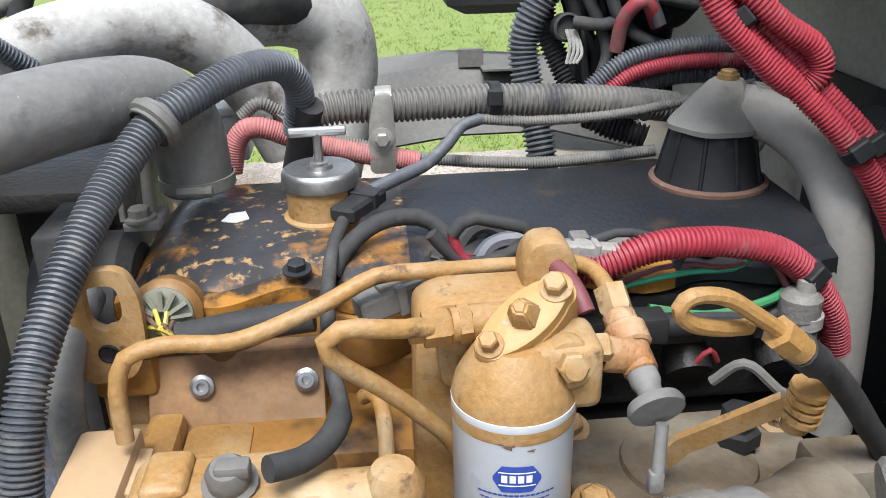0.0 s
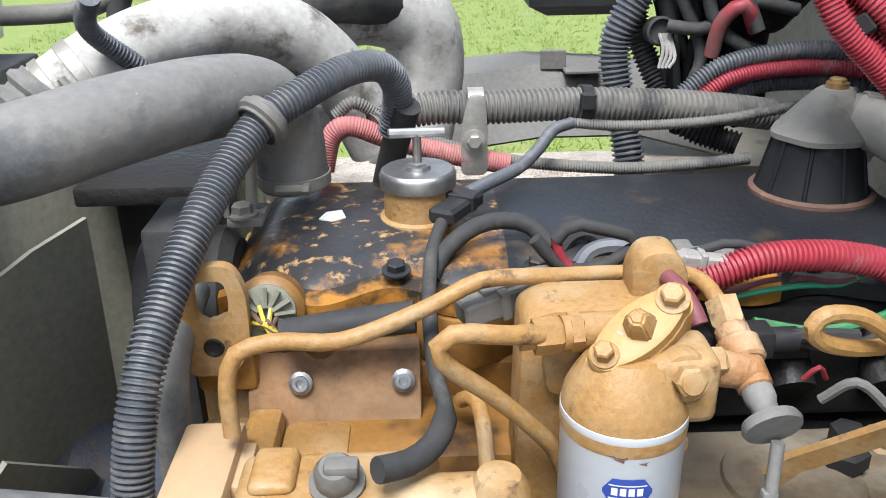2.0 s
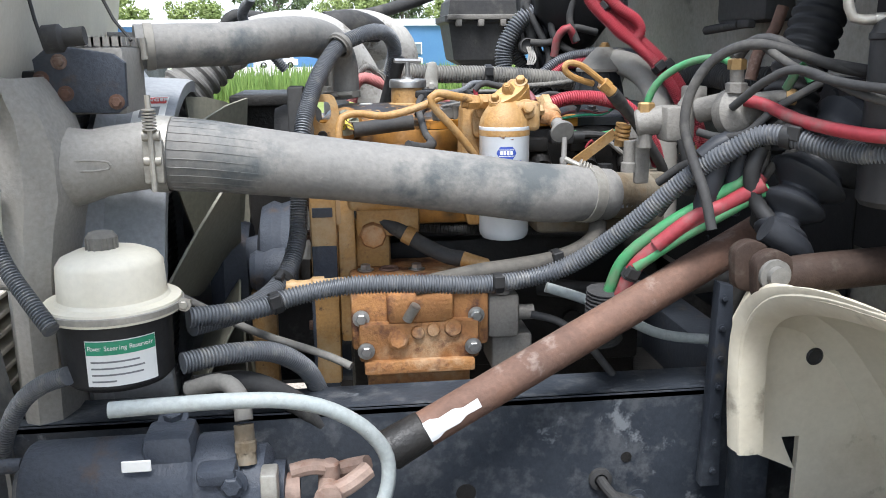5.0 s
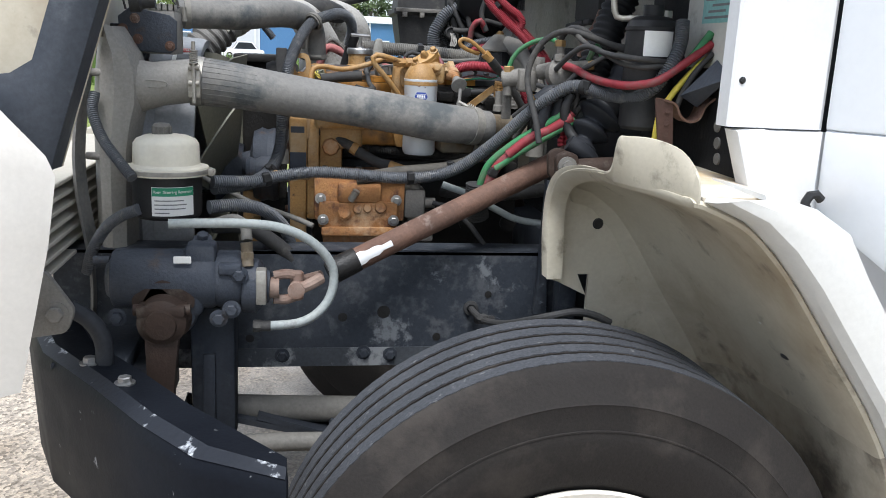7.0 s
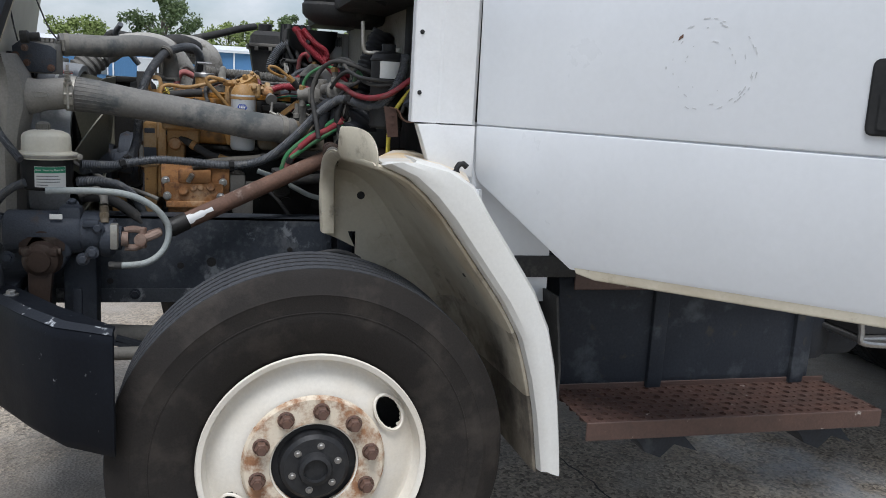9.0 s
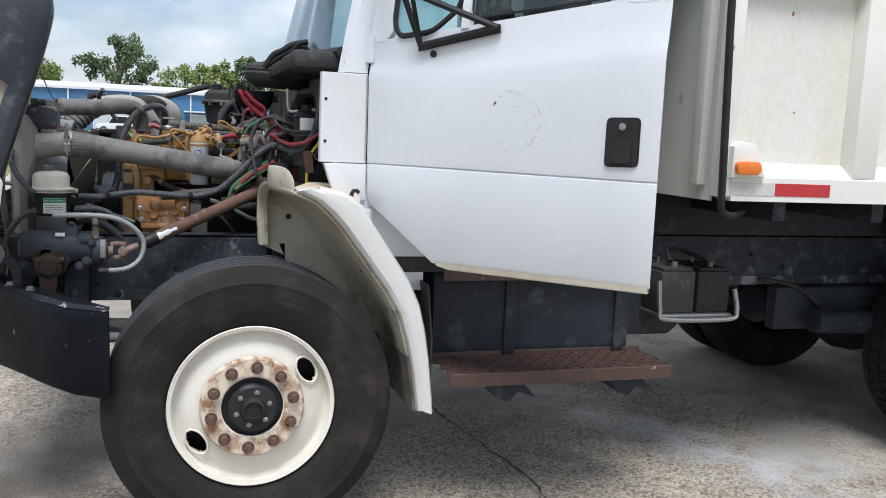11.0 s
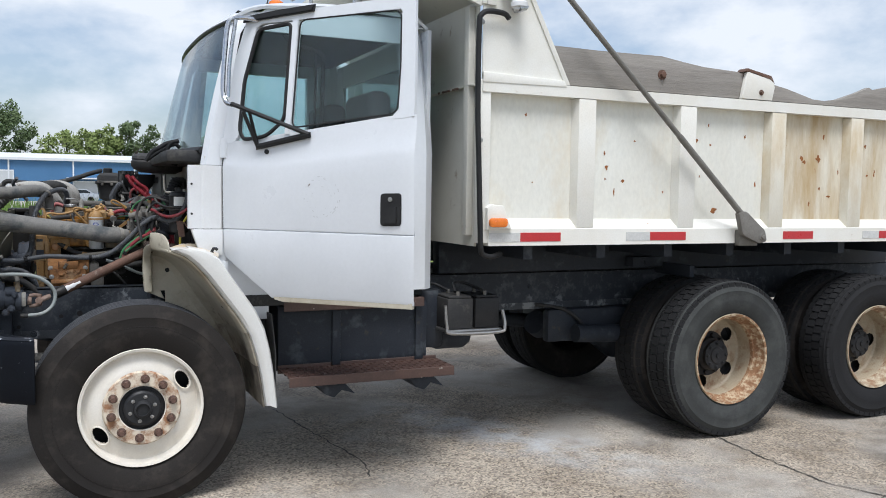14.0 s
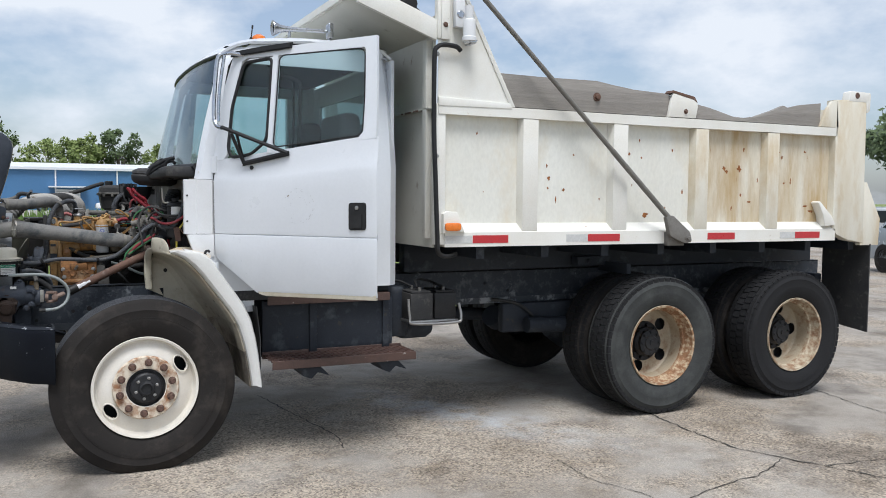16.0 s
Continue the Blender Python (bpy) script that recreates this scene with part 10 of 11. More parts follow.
for k in range(4):
    bm = BM()
    tube(bm, [(0.002 + 0.004 * k, 0.366, 1.49), (0.004 + 0.005 * k, 0.352, 1.474 - 0.003 * k), (0.000 + 0.004 * k, 0.35, 1.452)], 0.0022, 6, 0.004)
    part("wire", bm, M["pale"], pg, "pale wire")
wr = random.Random(21)
for k in range(16):
    x0 = wr.uniform(-0.01, 0.10)
    x1 = x0 + wr.uniform(-0.04, 0.06)
    y = wr.uniform(0.395, 0.44)
    hose("wiring_lead", [(x0, y, 1.64), (x0 + wr.uniform(-0.02, 0.02), y - 0.01, 1.57), (x0 * 0.5 + x1 * 0.5, y - wr.uniform(0, 0.03), 1.50), (x1, y - 0.02, 1.44), (x1 + wr.uniform(-0.02, 0.03), y, 1.36)],
         wr.uniform(0.006, 0.013), M["deepblack" if k % 3 else "matt"], "black taped wiring lead by the firewall", "wire", seg=8)
hose("heater_hose", [(0.315, 0.20, 1.40), (0.27, 0.10, 1.418), (0.262, 0.03, 1.434), (0.27, -0.05, 1.434), (0.275, -0.106, 1.426), (0.30, -0.18, 1.43)], 0.024, M["matt"], "thick black heater hose on the firewall", corr=0.010, seg=18)
bm = BM()
box(bm, (0.262, -0.20, 1.525), (0.318, -0.02, 1.60), 0.010)
box(bm, (0.255, -0.16, 1.515), (0.27, -0.05, 1.53), 0.004)
rod(bm, (0.26, -0.12, 1.522), (0.255, 0.0, 1.515), 0.008)
solo("relay_block", bm, M["matt"], (0.29, -0.1, 1.515), "dusty black relay block on the firewall", "box")

# front lower hoses
hose("rubber_hose", [(-0.445, -0.215, 1.246), (-0.41, -0.22, 1.240), (-0.373, -0.225, 1.230), (-0.335, -0.235, 1.212), (-0.30, -0.245, 1.190), (-0.262, -0.26, 1.172), (-0.235, -0.268, 1.168)], 0.0125, M["matt"], "black rubber oil hose above the compressor", clips=())
bm = BM()
rod(bm, (-0.240, -0.268, 1.168), (-0.198, -0.275, 1.158), 0.013, 0.010, bevel=0.002)
rod(bm, (-0.200, -0.275, 1.158), (-0.178, -0.278, 1.152), 0.006)
band(bm, (-0.318, -0.240, 1.202), (0.7, -0.2, -0.4), 0.013, 0.016, False)
solo("hose_end", bm, M["cat"], (-0.21, -0.27, 1.155), "yellow crimped hose end and band", "fitting")
hose("rubber_hose", [(-0.318, -0.325, 1.142), (-0.28, -0.325, 1.150), (-0.225, -0.325, 1.160), (-0.165, -0.322, 1.166), (-0.110, -0.315, 1.172), (-0.065, -0.305, 1.183), (-0.035, -0.292, 1.200), (-0.025, -0.275, 1.22)], 0.014, M["dusthose"],
     "dust-brown rubber hose along the compressor", clips=(0.68,))
hose("rubber_hose", [(-0.36, -0.10, 1.20), (-0.26, -0.13, 1.19), (-0.15, -0.15, 1.185), (-0.05, -0.15, 1.19)], 0.010, M["matt"], "dark corrugated hose in the shade below the filter", corr=0.006)
hose("rubber_hose", [(-0.12, -0.33, 1.135), (-0.06, -0.34, 1.115), (0.0, -0.35, 1.085), (0.06, -0.36, 1.06), (0.15, -0.38, 1.055), (0.26, -0.40, 1.06)], 0.008, M["palehose"], "pale grey pipe running back to the firewall")
hose("rubber_hose", [(-0.14, -0.32, 1.09), (-0.10, -0.33, 1.08), (-0.06, -0.34, 1.05), (-0.02, -0.36, 1.0)], 0.006, M["matt"], "thin dark hose behind the steering shaft")
hose("rubber_hose", [(-0.69, -0.31, 1.157), (-0.633, -0.31, 1.124), (-0.552, -0.33, 1.086), (-0.457, -0.36, 1.058), (-0.415, -0.38, 1.044)], 0.006, M["greyhose"], "thin grey steel line behind the reservoir")
hose("rubber_hose", [(-0.470, -0.06, 1.375), (-0.474, -0.10, 1.36), (-0.476, -0.13, 1.33), (-0.476, -0.14, 1.26), (-0.476, -0.15, 1.15)], 0.014, M["dusty"], "grey felt-covered hose beside the lifting eye")
# black hose over the radiator to the surge tank
hose("rubber_hose", [(-0.668, 0.44, 1.49), (-0.664, 0.45, 1.53), (-0.640, 0.45, 1.562), (-0.58, 0.45, 1.557), (-0.50, 0.45, 1.553), (-0.426, 0.46, 1.554), (-0.34, 0.48, 1.566), (-0.25, 0.54, 1.592), (-0.17, 0.64, 1.622), (-0.10, 0.76, 1.645)], 0.0145, M["matt"],
     "black rubber hose rising to the surge tank", clips=(0.45,))
hose("rubber_hose", [(-0.91, 0.44, 1.517), (-0.84, 0.45, 1.516), (-0.787, 0.45, 1.516), (-0.72, 0.45, 1.520), (-0.675, 0.45, 1.535), (-0.645, 0.45, 1.555)], 0.0125, M["dustloom"], "grey bleed hose over the radiator")
hose("corrugated_hose", [(-0.57, 0.10, 1.58), (-0.59, 0.14, 1.545), (-0.56, 0.18, 1.50), (-0.52, 0.20, 1.45)], 0.010, M["blue"], "black corrugated hose beside the intake pipe", corr=0.006)

# ---- air valves and coloured brake hoses by the firewall ----
av = thing("air_valve_manifold", (0.07, -0.42, 1.35), "grey cast air valve manifold with brass fittings", "valve")
bm = BM()
rod(bm, (0.000, -0.355, 1.378), (0.040, -0.368, 1.386), 0.020, bevel=0.003)
box(bm, (0.028, -0.40, 1.355), (0.072, -0.355, 1.405), 0.008)
rod(bm, (0.012, -0.362, 1.345), (0.012, -0.362, 1.395), 0.010)
rod(bm, (0.06, -0.385, 1.40), (0.075, -0.39, 1.425), 0.013)
box(bm, (0.058, -0.40, 1.408), (0.085, -0.37, 1.432), 0.003)
part("valve_block", bm, M["cast"], av, "grey cast valve")
bm = BM()
rod(bm, (0.070, -0.40, 1.398), (0.105, -0.43, 1.410), 0.017, bevel=0.003)
turned(bm, (0.112, -0.45, 1.40), (0.2, -1, 0.2), [(0, -0.02), (0.034, -0.02), (0.036, 0.0), (0.026, 0.012), (0.012, 0.016), (0, 0.016)], 24)
rod(bm, (0.103, -0.452, 1.41), (0.098, -0.455, 1.46), 0.009)
rod(bm, (0.11, -0.45, 1.38), (0.12, -0.46, 1.30), 0.014)
hexnut(bm, (0.10, -0.453, 1.425), (0, 0, 1), 0.014, 0.014)
rod(bm, (0.115, -0.46, 1.415), (0.16, -0.48, 1.42), 0.010)
part("relay_valve", bm, M["cast"], av, "grey round relay valve")
bm = BM()
for p, ax in (((0.012, -0.362, 1.395), (0, 0, 1)), ((0.098, -0.455, 1.455), (0, 0, 1)), ((0.155, -0.478, 1.42), (1, -0.3, 0)), ((0.118, -0.458, 1.315), (0.1, 0, -1)), ((0.065, -0.39, 1.35), (0, 0, -1)), ((0.072, -0.375, 1.33), (0, 0, -1))):
    bm = BM()
    hexnut(bm, p, ax, 0.012, 0.014)
    part("union_nut", bm, M["brass"], av, "dull brass union nut")
bm = BM()
rod(bm, (0.064, -0.385, 1.35), (0.085, -0.36, 1.28), 0.013)
part("valve_neck", bm, M["matt"], av)
bm = BM()
turned(bm, (-0.0, -0.335, 1.352), (0, 0, -1), [(0, 0), (0.009, 0), (0.009, 0.03), (0.012, 0.032), (0.012, 0.045), (0, 0.045)], 14)
box(bm, (0.006, -0.345, 1.29), (0.028, -0.335, 1.355), 0.003)
part("valve_bracket", bm, M["cast"], av)
hose("air_hose", [(0.012, -0.362, 1.40), (0.016, -0.365, 1.420), (0.030, -0.372, 1.443), (0.055, -0.39, 1.462), (0.080, -0.42, 1.470), (0.093, -0.44, 1.466), (0.098, -0.454, 1.455)], 0.0052, M["green"], "bright green air hose looped between valves")
for k, (m_, off, r) in enumerate((("green", (0.0, 0.0, 0.0), 0.0085), ("redhose", (0.012, -0.016, -0.006), 0.0105))):
    o = Vector(off)
    hose("air_hose", [Vector(p) + o for p in ((-0.052, -0.405, 1.12), (-0.046, -0.415, 1.163), (-0.029, -0.425, 1.203), (0.020, -0.445, 1.250), (0.065, -0.465, 1.283), (0.11, -0.49, 1.318))], r, M[m_],
         "bright %s air hose bundled in front of the firewall" % ("green" if m_ == "green" else "red"), clips=(0.25,) if k else ())
hose("air_hose", [(-0.024, -0.445, 1.190), (0.02, -0.46, 1.226), (0.07, -0.48, 1.262), (0.13, -0.505, 1.305)], 0.0075, M["green"], "thinner green air hose in the bundle")
hose("air_hose", [(0.0, -0.455, 1.222), (0.045, -0.47, 1.262), (0.09, -0.485, 1.285), (0.125, -0.49, 1.32)], 0.0105, M["redhose"], "second red air hose in the bundle")
hose("corrugated_hose", [(-0.055, -0.41, 1.15), (-0.055, -0.405, 1.11), (-0.045, -0.39, 1.07)], 0.026, M["matt"], "black corrugated sleeve round the air hoses", corr=0.008)
hose("air_hose", [(0.050, -0.515, 1.255), (0.044, -0.50, 1.30), (0.037, -0.47, 1.345), (0.033, -0.45, 1.385), (0.042, -0.445, 1.428), (0.066, -0.455, 1.468), (0.102, -0.485, 1.487), (0.15, -0.51, 1.475), (0.211, -0.525, 1.455), (0.30, -0.55, 1.440)],
     0.0068, M["matt"], "grey-black nylon air line looping high")
hose("air_hose", [(0.098, -0.456, 1.47), (0.108, -0.47, 1.49), (0.13, -0.49, 1.492), (0.17, -0.51, 1.468), (0.25, -0.54, 1.450)], 0.0068, M["matt"], "black nylon air line")
hose("air_hose", [(0.062, -0.43, 1.372), (0.078, -0.46, 1.368), (0.10, -0.49, 1.375), (0.13, -0.50, 1.405), (0.18, -0.52, 1.44)], 0.0055, M["matt"], "thin dark air line by the valves")
hose("air_hose", [(0.105, -0.47, 1.416), (0.122, -0.49, 1.411), (0.145, -0.55, 1.393), (0.174, -0.65, 1.385), (0.205, -0.695, 1.392), (0.230, -0.70, 1.403), (0.283, -0.705, 1.443), (0.318, -0.705, 1.470)], 0.0082, M["redhose"], "red air hose along the firewall")
hose("air_hose", [(0.270, -0.70, 1.428), (0.290, -0.70, 1.452), (0.317, -0.70, 1.490)], 0.0080, M["green"], "green air hose end at the firewall")
hose("air_hose", [(0.318, -0.70, 1.446), (0.295, -0.70, 1.426), (0.262, -0.69, 1.382), (0.236, -0.69, 1.337), (0.229, -0.69, 1.285), (0.229, -0.685, 1.22)], 0.0062, M["yellowwire"], "yellow sleeved wire dropping past the receiver")
hose("air_hose", [(0.318, -0.712, 1.452), (0.290, -0.712, 1.420), (0.272, -0.71, 1.388), (0.262, -0.70, 1.35)], 0.0055, M["matt"], "black wire beside the yellow one")
hose("air_hose", [(0.155, -0.48, 1.43), (0.165, -0.495, 1.46), (0.175, -0.505, 1.44)], 0.006, M["green"], "short green air hose stub")
for pts in ([(0.02, -0.40, 1.30), (0.05, -0.43, 1.33), (0.10, -0.46, 1.34), (0.17, -0.48, 1.40)], [(0.03, -0.38, 1.25), (0.06, -0.40, 1.31), (0.05, -0.40, 1.36)], [(0.13, -0.47, 1.30), (0.15, -0.49, 1.34), (0.20, -0.51, 1.37), (0.26, -0.52, 1.36)],
            [(0.10, -0.44, 1.44), (0.13, -0.45, 1.40), (0.14, -0.47, 1.35), (0.12, -0.48, 1.28)]):
    hose("wiring_lead", pts, 0.006, M["matt"], "black air line among the valves", "wire")
sb = thing("steering_boot", (0.17, -0.5, 1.24), "black folded rubber boot on the steering column", "boot")
bm = BM()
line = spline([(0.135, -0.525, 1.240), (0.150, -0.515, 1.265), (0.172, -0.505, 1.300), (0.200, -0.50, 1.335), (0.235, -0.495, 1.362), (0.31, -0.49, 1.385)], 0.004)
n_ = len(line) - 1
sweep(bm, line, lambda k: 0.022 + 0.034 * min(1, k / n_ * 1.6) + 0.010 * math.sin(k * 0.62) * (1 if k < n_ * 0.7 else 0.3), 28)
part("bellows", bm, M["rubber"], sb, "folded black rubber")
bm = BM()
tube(bm, [(0.105, -0.548, 1.262), (0.128, -0.552, 1.248), (0.150, -0.548, 1.232), (0.162, -0.535, 1.215)], 0.018, 14, 0.006)
part("collar_flap", bm, M["rubber"], sb, "torn rubber collar")
bm = BM()
rod(bm, (0.075, -0.47, 1.34), (0.055, -0.46, 1.25), 0.015, bevel=0.003)
rod(bm, (0.105, -0.475, 1.35), (0.092, -0.47, 1.265), 0.015, bevel=0.003)
tube(bm, [(0.055, -0.46, 1.34), (0.085, -0.465, 1.362), (0.12, -0.475, 1.352)], 0.014, 12)
solo("treadle_valve", bm, M["rubber"], (0.08, -0.47, 1.25), "black brake valve fittings at the firewall", "valve")
hose("rubber_hose", [(-0.10, -0.20, 1.10), (0.0, -0.25, 1.10), (0.12, -0.30, 1.12), (0.24, -0.35, 1.15)], 0.016, M["matt"], "black rubber hose low by the firewall")
hose("rubber_hose", [(0.12, -0.42, 1.10), (0.15, -0.43, 1.20), (0.16, -0.44, 1.28)], 0.014, M["matt"], "upright black hose low by the firewall")

hose("wiring_lead", [(0.116, -0.47, 1.49), (0.132, -0.55, 1.456), (0.151, -0.62, 1.442), (0.175, -0.68, 1.437), (0.244, -0.685, 1.433), (0.282, -0.66, 1.443)], 0.0055, M["matt"], "black lead crossing the receiver", "wire")
hose("wiring_lead", [(0.088, -0.47, 1.407), (0.107, -0.52, 1.443), (0.13, -0.56, 1.456), (0.166, -0.64, 1.428), (0.196, -0.685, 1.421), (0.244, -0.685, 1.427)], 0.0055, M["matt"], "second black lead crossing the receiver", "wire")
hose("wiring_lead", [(0.239, -0.3, 1.542), (0.227, -0.3, 1.507), (0.205, -0.3, 1.475), (0.196, -0.3, 1.436)], 0.009, M["rust"], "rusty brown line on the firewall", "wire")
hose("wiring_lead", [(0.156, -0.52, 1.206), (0.133, -0.52, 1.255), (0.115, -0.5, 1.287), (0.106, -0.5, 1.326), (0.117, -0.5, 1.358)], 0.011, M["black"], "black brake hose at the treadle valve", "wire")
hose("intake_bellows", [(0.251, -0.42, 1.582), (0.233, -0.42, 1.543), (0.211, -0.43, 1.49), (0.19, -0.44, 1.443), (0.177, -0.45, 1.397), (0.173, -0.46, 1.345)], 0.036, M["deepblack"], "black corrugated bellows on the firewall", corr=0.016, seg=20, depth=0.1)
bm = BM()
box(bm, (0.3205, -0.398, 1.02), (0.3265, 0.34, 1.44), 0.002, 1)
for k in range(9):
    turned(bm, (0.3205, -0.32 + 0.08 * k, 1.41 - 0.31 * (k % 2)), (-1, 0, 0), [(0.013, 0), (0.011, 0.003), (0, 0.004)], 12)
solo("firewall_pad", bm, M["deepblack"], (0.324, 0.0, 1.03), "near-black sheet with round studs over the lower firewall", "panel")

hose("wiring_lead", [(0.075, -0.52, 1.679), (0.11, -0.52, 1.731), (0.144, -0.52, 1.75), (0.185, -0.52, 1.776), (0.244, -0.52, 1.791)], 0.012, M["deepblack"], "black wiper wiring bundled on the cowl", "wire")
hose("wiring_lead", [(0.086, -0.52, 1.688), (0.127, -0.52, 1.72), (0.179, -0.52, 1.752), (0.226, -0.52, 1.772), (0.249, -0.52, 1.754)], 0.01, M["deepblack"], "black wiper wiring bundled on the cowl", "wire")
hose("wiring_lead", [(0.167, -0.52, 1.666), (0.179, -0.52, 1.721), (0.191, -0.52, 1.764), (0.214, -0.52, 1.783)], 0.014, M["deepblack"], "black wiper wiring bundled on the cowl", "wire")
hose("wiring_lead", [(0.153, -0.52, 1.751), (0.173, -0.52, 1.712), (0.196, -0.52, 1.679), (0.237, -0.52, 1.662)], 0.01, M["deepblack"], "black wiper wiring bundled on the cowl", "wire")
# ---- steering ----
rs = thing("power_steering_reservoir", (-0.712, -0.455, 1.09), "yellowed plastic power steering reservoir on a black base", "reservoir")
RC = (-0.712, -0.455)
bm = BM()
turned(bm, (*RC, 1.085), (0, 0, 1), [(0, 0), (0.066, 0.002), (0.072, 0.008), (0.0745, 0.09), (0.07, 0.092)], 48)
base = part("base", bm, M["black"], rs, "black metal base")
bm = BM()
turned(bm, (*RC, 1.174), (0, 0, 1), [(0.075, 0), (0.0885, 0.001), (0.090, 0.006), (0.088, 0.016), (0.074, 0.018), (0.0705, 0.022), (0.0685, 0.062), (0.062, 0.071), (0.045, 0.078), (0.022, 0.081), (0, 0.081)], 48)
dome = part("dome", bm, M["cream2"], rs, "yellowed translucent dome")
bm = BM()
turned(bm, (RC[0] - 0.008, RC[1], 1.252), (0, 0, 1), [(0.019, 0), (0.0195, 0.018), (0.016, 0.023), (0.010, 0.0245), (0, 0.025)], 20)
for k in range(14):
    a = 2 * math.pi * k / 14
    rod(bm, (RC[0] - 0.008 + 0.0195 * math.cos(a), RC[1] + 0.0195 * math.sin(a), 1.253), (RC[0] - 0.008 + 0.0195 * math.cos(a), RC[1] + 0.0195 * math.sin(a), 1.269), 0.0018, seg=6)
part("cap", bm, M["greyhose"], rs, "grey ribbed cap")
bm = BM()
turned(bm, (*RC, 1.178), (0, 0, 1), [(0.089, 0), (0.0912, 0.001), (0.0912, 0.008), (0.089, 0.009)], 48)
rod(bm, (RC[0] + 0.088, RC[1] - 0.01, 1.182), (RC[0] + 0.103, RC[1] - 0.012, 1.182), 0.005, seg=8)
bolt(bm, (RC[0] + 0.095, RC[1] - 0.018, 1.182), (0, -1, 0), 0.006)
part("clamp_band", bm, M["zinc"], rs, "steel clamp band")


def on_res(a, z, out=0.0006):
    t = a / 0.074
    return (RC[0] + (0.0742 + out) * math.sin(t), RC[1] - (0.0742 + out) * math.cos(t), z)


def res_patch(name, a0, a1, z0, z1, mat, parent, out):
    bm = BM()
    skin(bm, [[on_res(a0 + (a1 - a0) * k / 12, z0, out), on_res(a0 + (a1 - a0) * k / 12, z1, out)] for k in range(13)])
    return part(name, bm, mat, parent, "", 0)


rl = res_patch("label", -0.022, 0.068, 1.098, 1.156, M["paper"], base, 0.0008)
tagged(rl, "white label with a green heading")
res_patch("green_heading", -0.021, 0.067, 1.138, 1.155, M["inkgreen"], rl, 0.0015)
for k, w in enumerate((0.060, 0.066, 0.064, 0.030)):
    res_patch("print_bar", -0.016, -0.016 + w, 1.128 - 0.0082 * k, 1.1302 - 0.0082 * k, M["ink"], rl, 0.0015)
words = "Power Steering Reservoir"
for k, ch in enumerate(words):
    if ch != " ":
        a = -0.0165 + 0.0034 * k
        t = a / 0.074
        writing(ch, 0.0082, on_res(a, 1.1465, 0.002), (math.cos(t), math.sin(t), 0), (0, 0, 1), M["paper"], rl, depth=0.0002)
for o in rs.children_recursive:
    o.data.transform(Matrix.Translation((0, 0, -0.009)) @ Matrix.Scale(0.94, 4, (1, 0, 0)) @ Matrix.Scale(0.94, 4, (0, 1, 0)))

sg = thing("steering_gear", (-0.66, -0.54, 0.85), "dark blue-grey cast steering gear box with a rust patch", "steering gear")
bm = BM()
turned(bm, (-0.815, -0.545, 0.968), (1, 0, 0), [(0, 0), (0.035, 0.0), (0.040, 0.006), (0.056, 0.012), (0.060, 0.018), (0.060, 0.20), (0.055, 0.208), (0.058, 0.214), (0.058, 0.25), (0.050, 0.262), (0.0, 0.263)], 36)
box(bm, (-0.76, -0.60, 0.90), (-0.63, -0.50, 1.00), 0.018, 3)
turned(bm, (-0.7, -0.56, 0.915), (0, -1, -0.1), [(0.062, -0.04), (0.060, 0.02), (0.055, 0.035), (0.045, 0.038), (0, 0.038)], 32)
box(bm, (-0.665, -0.585, 0.985), (-0.605, -0.52, 1.045), 0.012)
box(bm, (-0.60, -0.610, 0.99), (-0.555, -0.56, 1.012), 0.006)
rod(bm, (-0.84, -0.55, 1.005), (-0.81, -0.55, 1.005), 0.009)
gb = part("gear_housing", bm, M["gear"], sg, "dark blue-grey cast housing")
bm = BM()
turned(bm, (-0.555, -0.548, 0.955), (1, -0.02, -0.05), [(0.052, 0), (0.055, 0.004), (0.055, 0.028), (0.045, 0.036), (0.034, 0.038), (0.034, 0.052), (0.014, 0.056), (0.014, 0.07), (0, 0.07)], 32)
part("valve_housing", bm, M["gear"], sg, "valve housing with bright edge")
bm = BM()
box(bm, (-0.528, -0.608, 0.93), (-0.508, -0.575, 1.0), 0.003)
part("bright_plate", bm, M["zinc"], gb)
bm = BM()
box(bm, (-0.683, -0.6075, 1.020), (-0.650, -0.6045, 1.034), 0.001, 1, Matrix.Translation((0, 0.006, -0.008)))
part("tag", bm, M["paper"], gb, "small pale tag", 0)
for p, ax in (((-0.635, -0.53, 1.045), (0, -0.4, 1)), ((-0.575, -0.60, 0.92), (0, -1, 0)), ((-0.60, -0.595, 0.90), (0, -1, 0)), ((-0.56, -0.60, 0.99), (0, -1, 0)), ((-0.79, -0.60, 0.905), (0, -1, 0))):
    bm = BM()
    bolt(bm, p, ax, 0.012)
    part("gear_bolt", bm, M["gear"], gb)
bm = BM()
turned(bm, (-0.703, -0.585, 0.905), (0, -1, -0.05), [(0.055, 0), (0.052, 0.012), (0.048, 0.018), (0.046, 0.05), (0.038, 0.056), (0.030, 0.058), (0.028, 0.066), (0.0, 0.068)], 30)
box(bm, (-0.748, -0.645, 0.915), (-0.658, -0.60, 0.938), 0.006)
rod(bm, (-0.755, -0.625, 0.927), (-0.65, -0.625, 0.927), 0.011)
skin(bm, [[(-0.735, -0.635, 0.88), (-0.672, -0.635, 0.88)], [(-0.732, -0.64, 0.80), (-0.680, -0.64, 0.80)], [(-0.735, -0.63, 0.70), (-0.688, -0.63, 0.70)], [(-0.74, -0.62, 0.60), (-0.695, -0.62, 0.60)]], 0.035)
part("pitman_arm", bm, M["darkrust"], sg, "dark brown greasy pitman arm")
bm = BM()
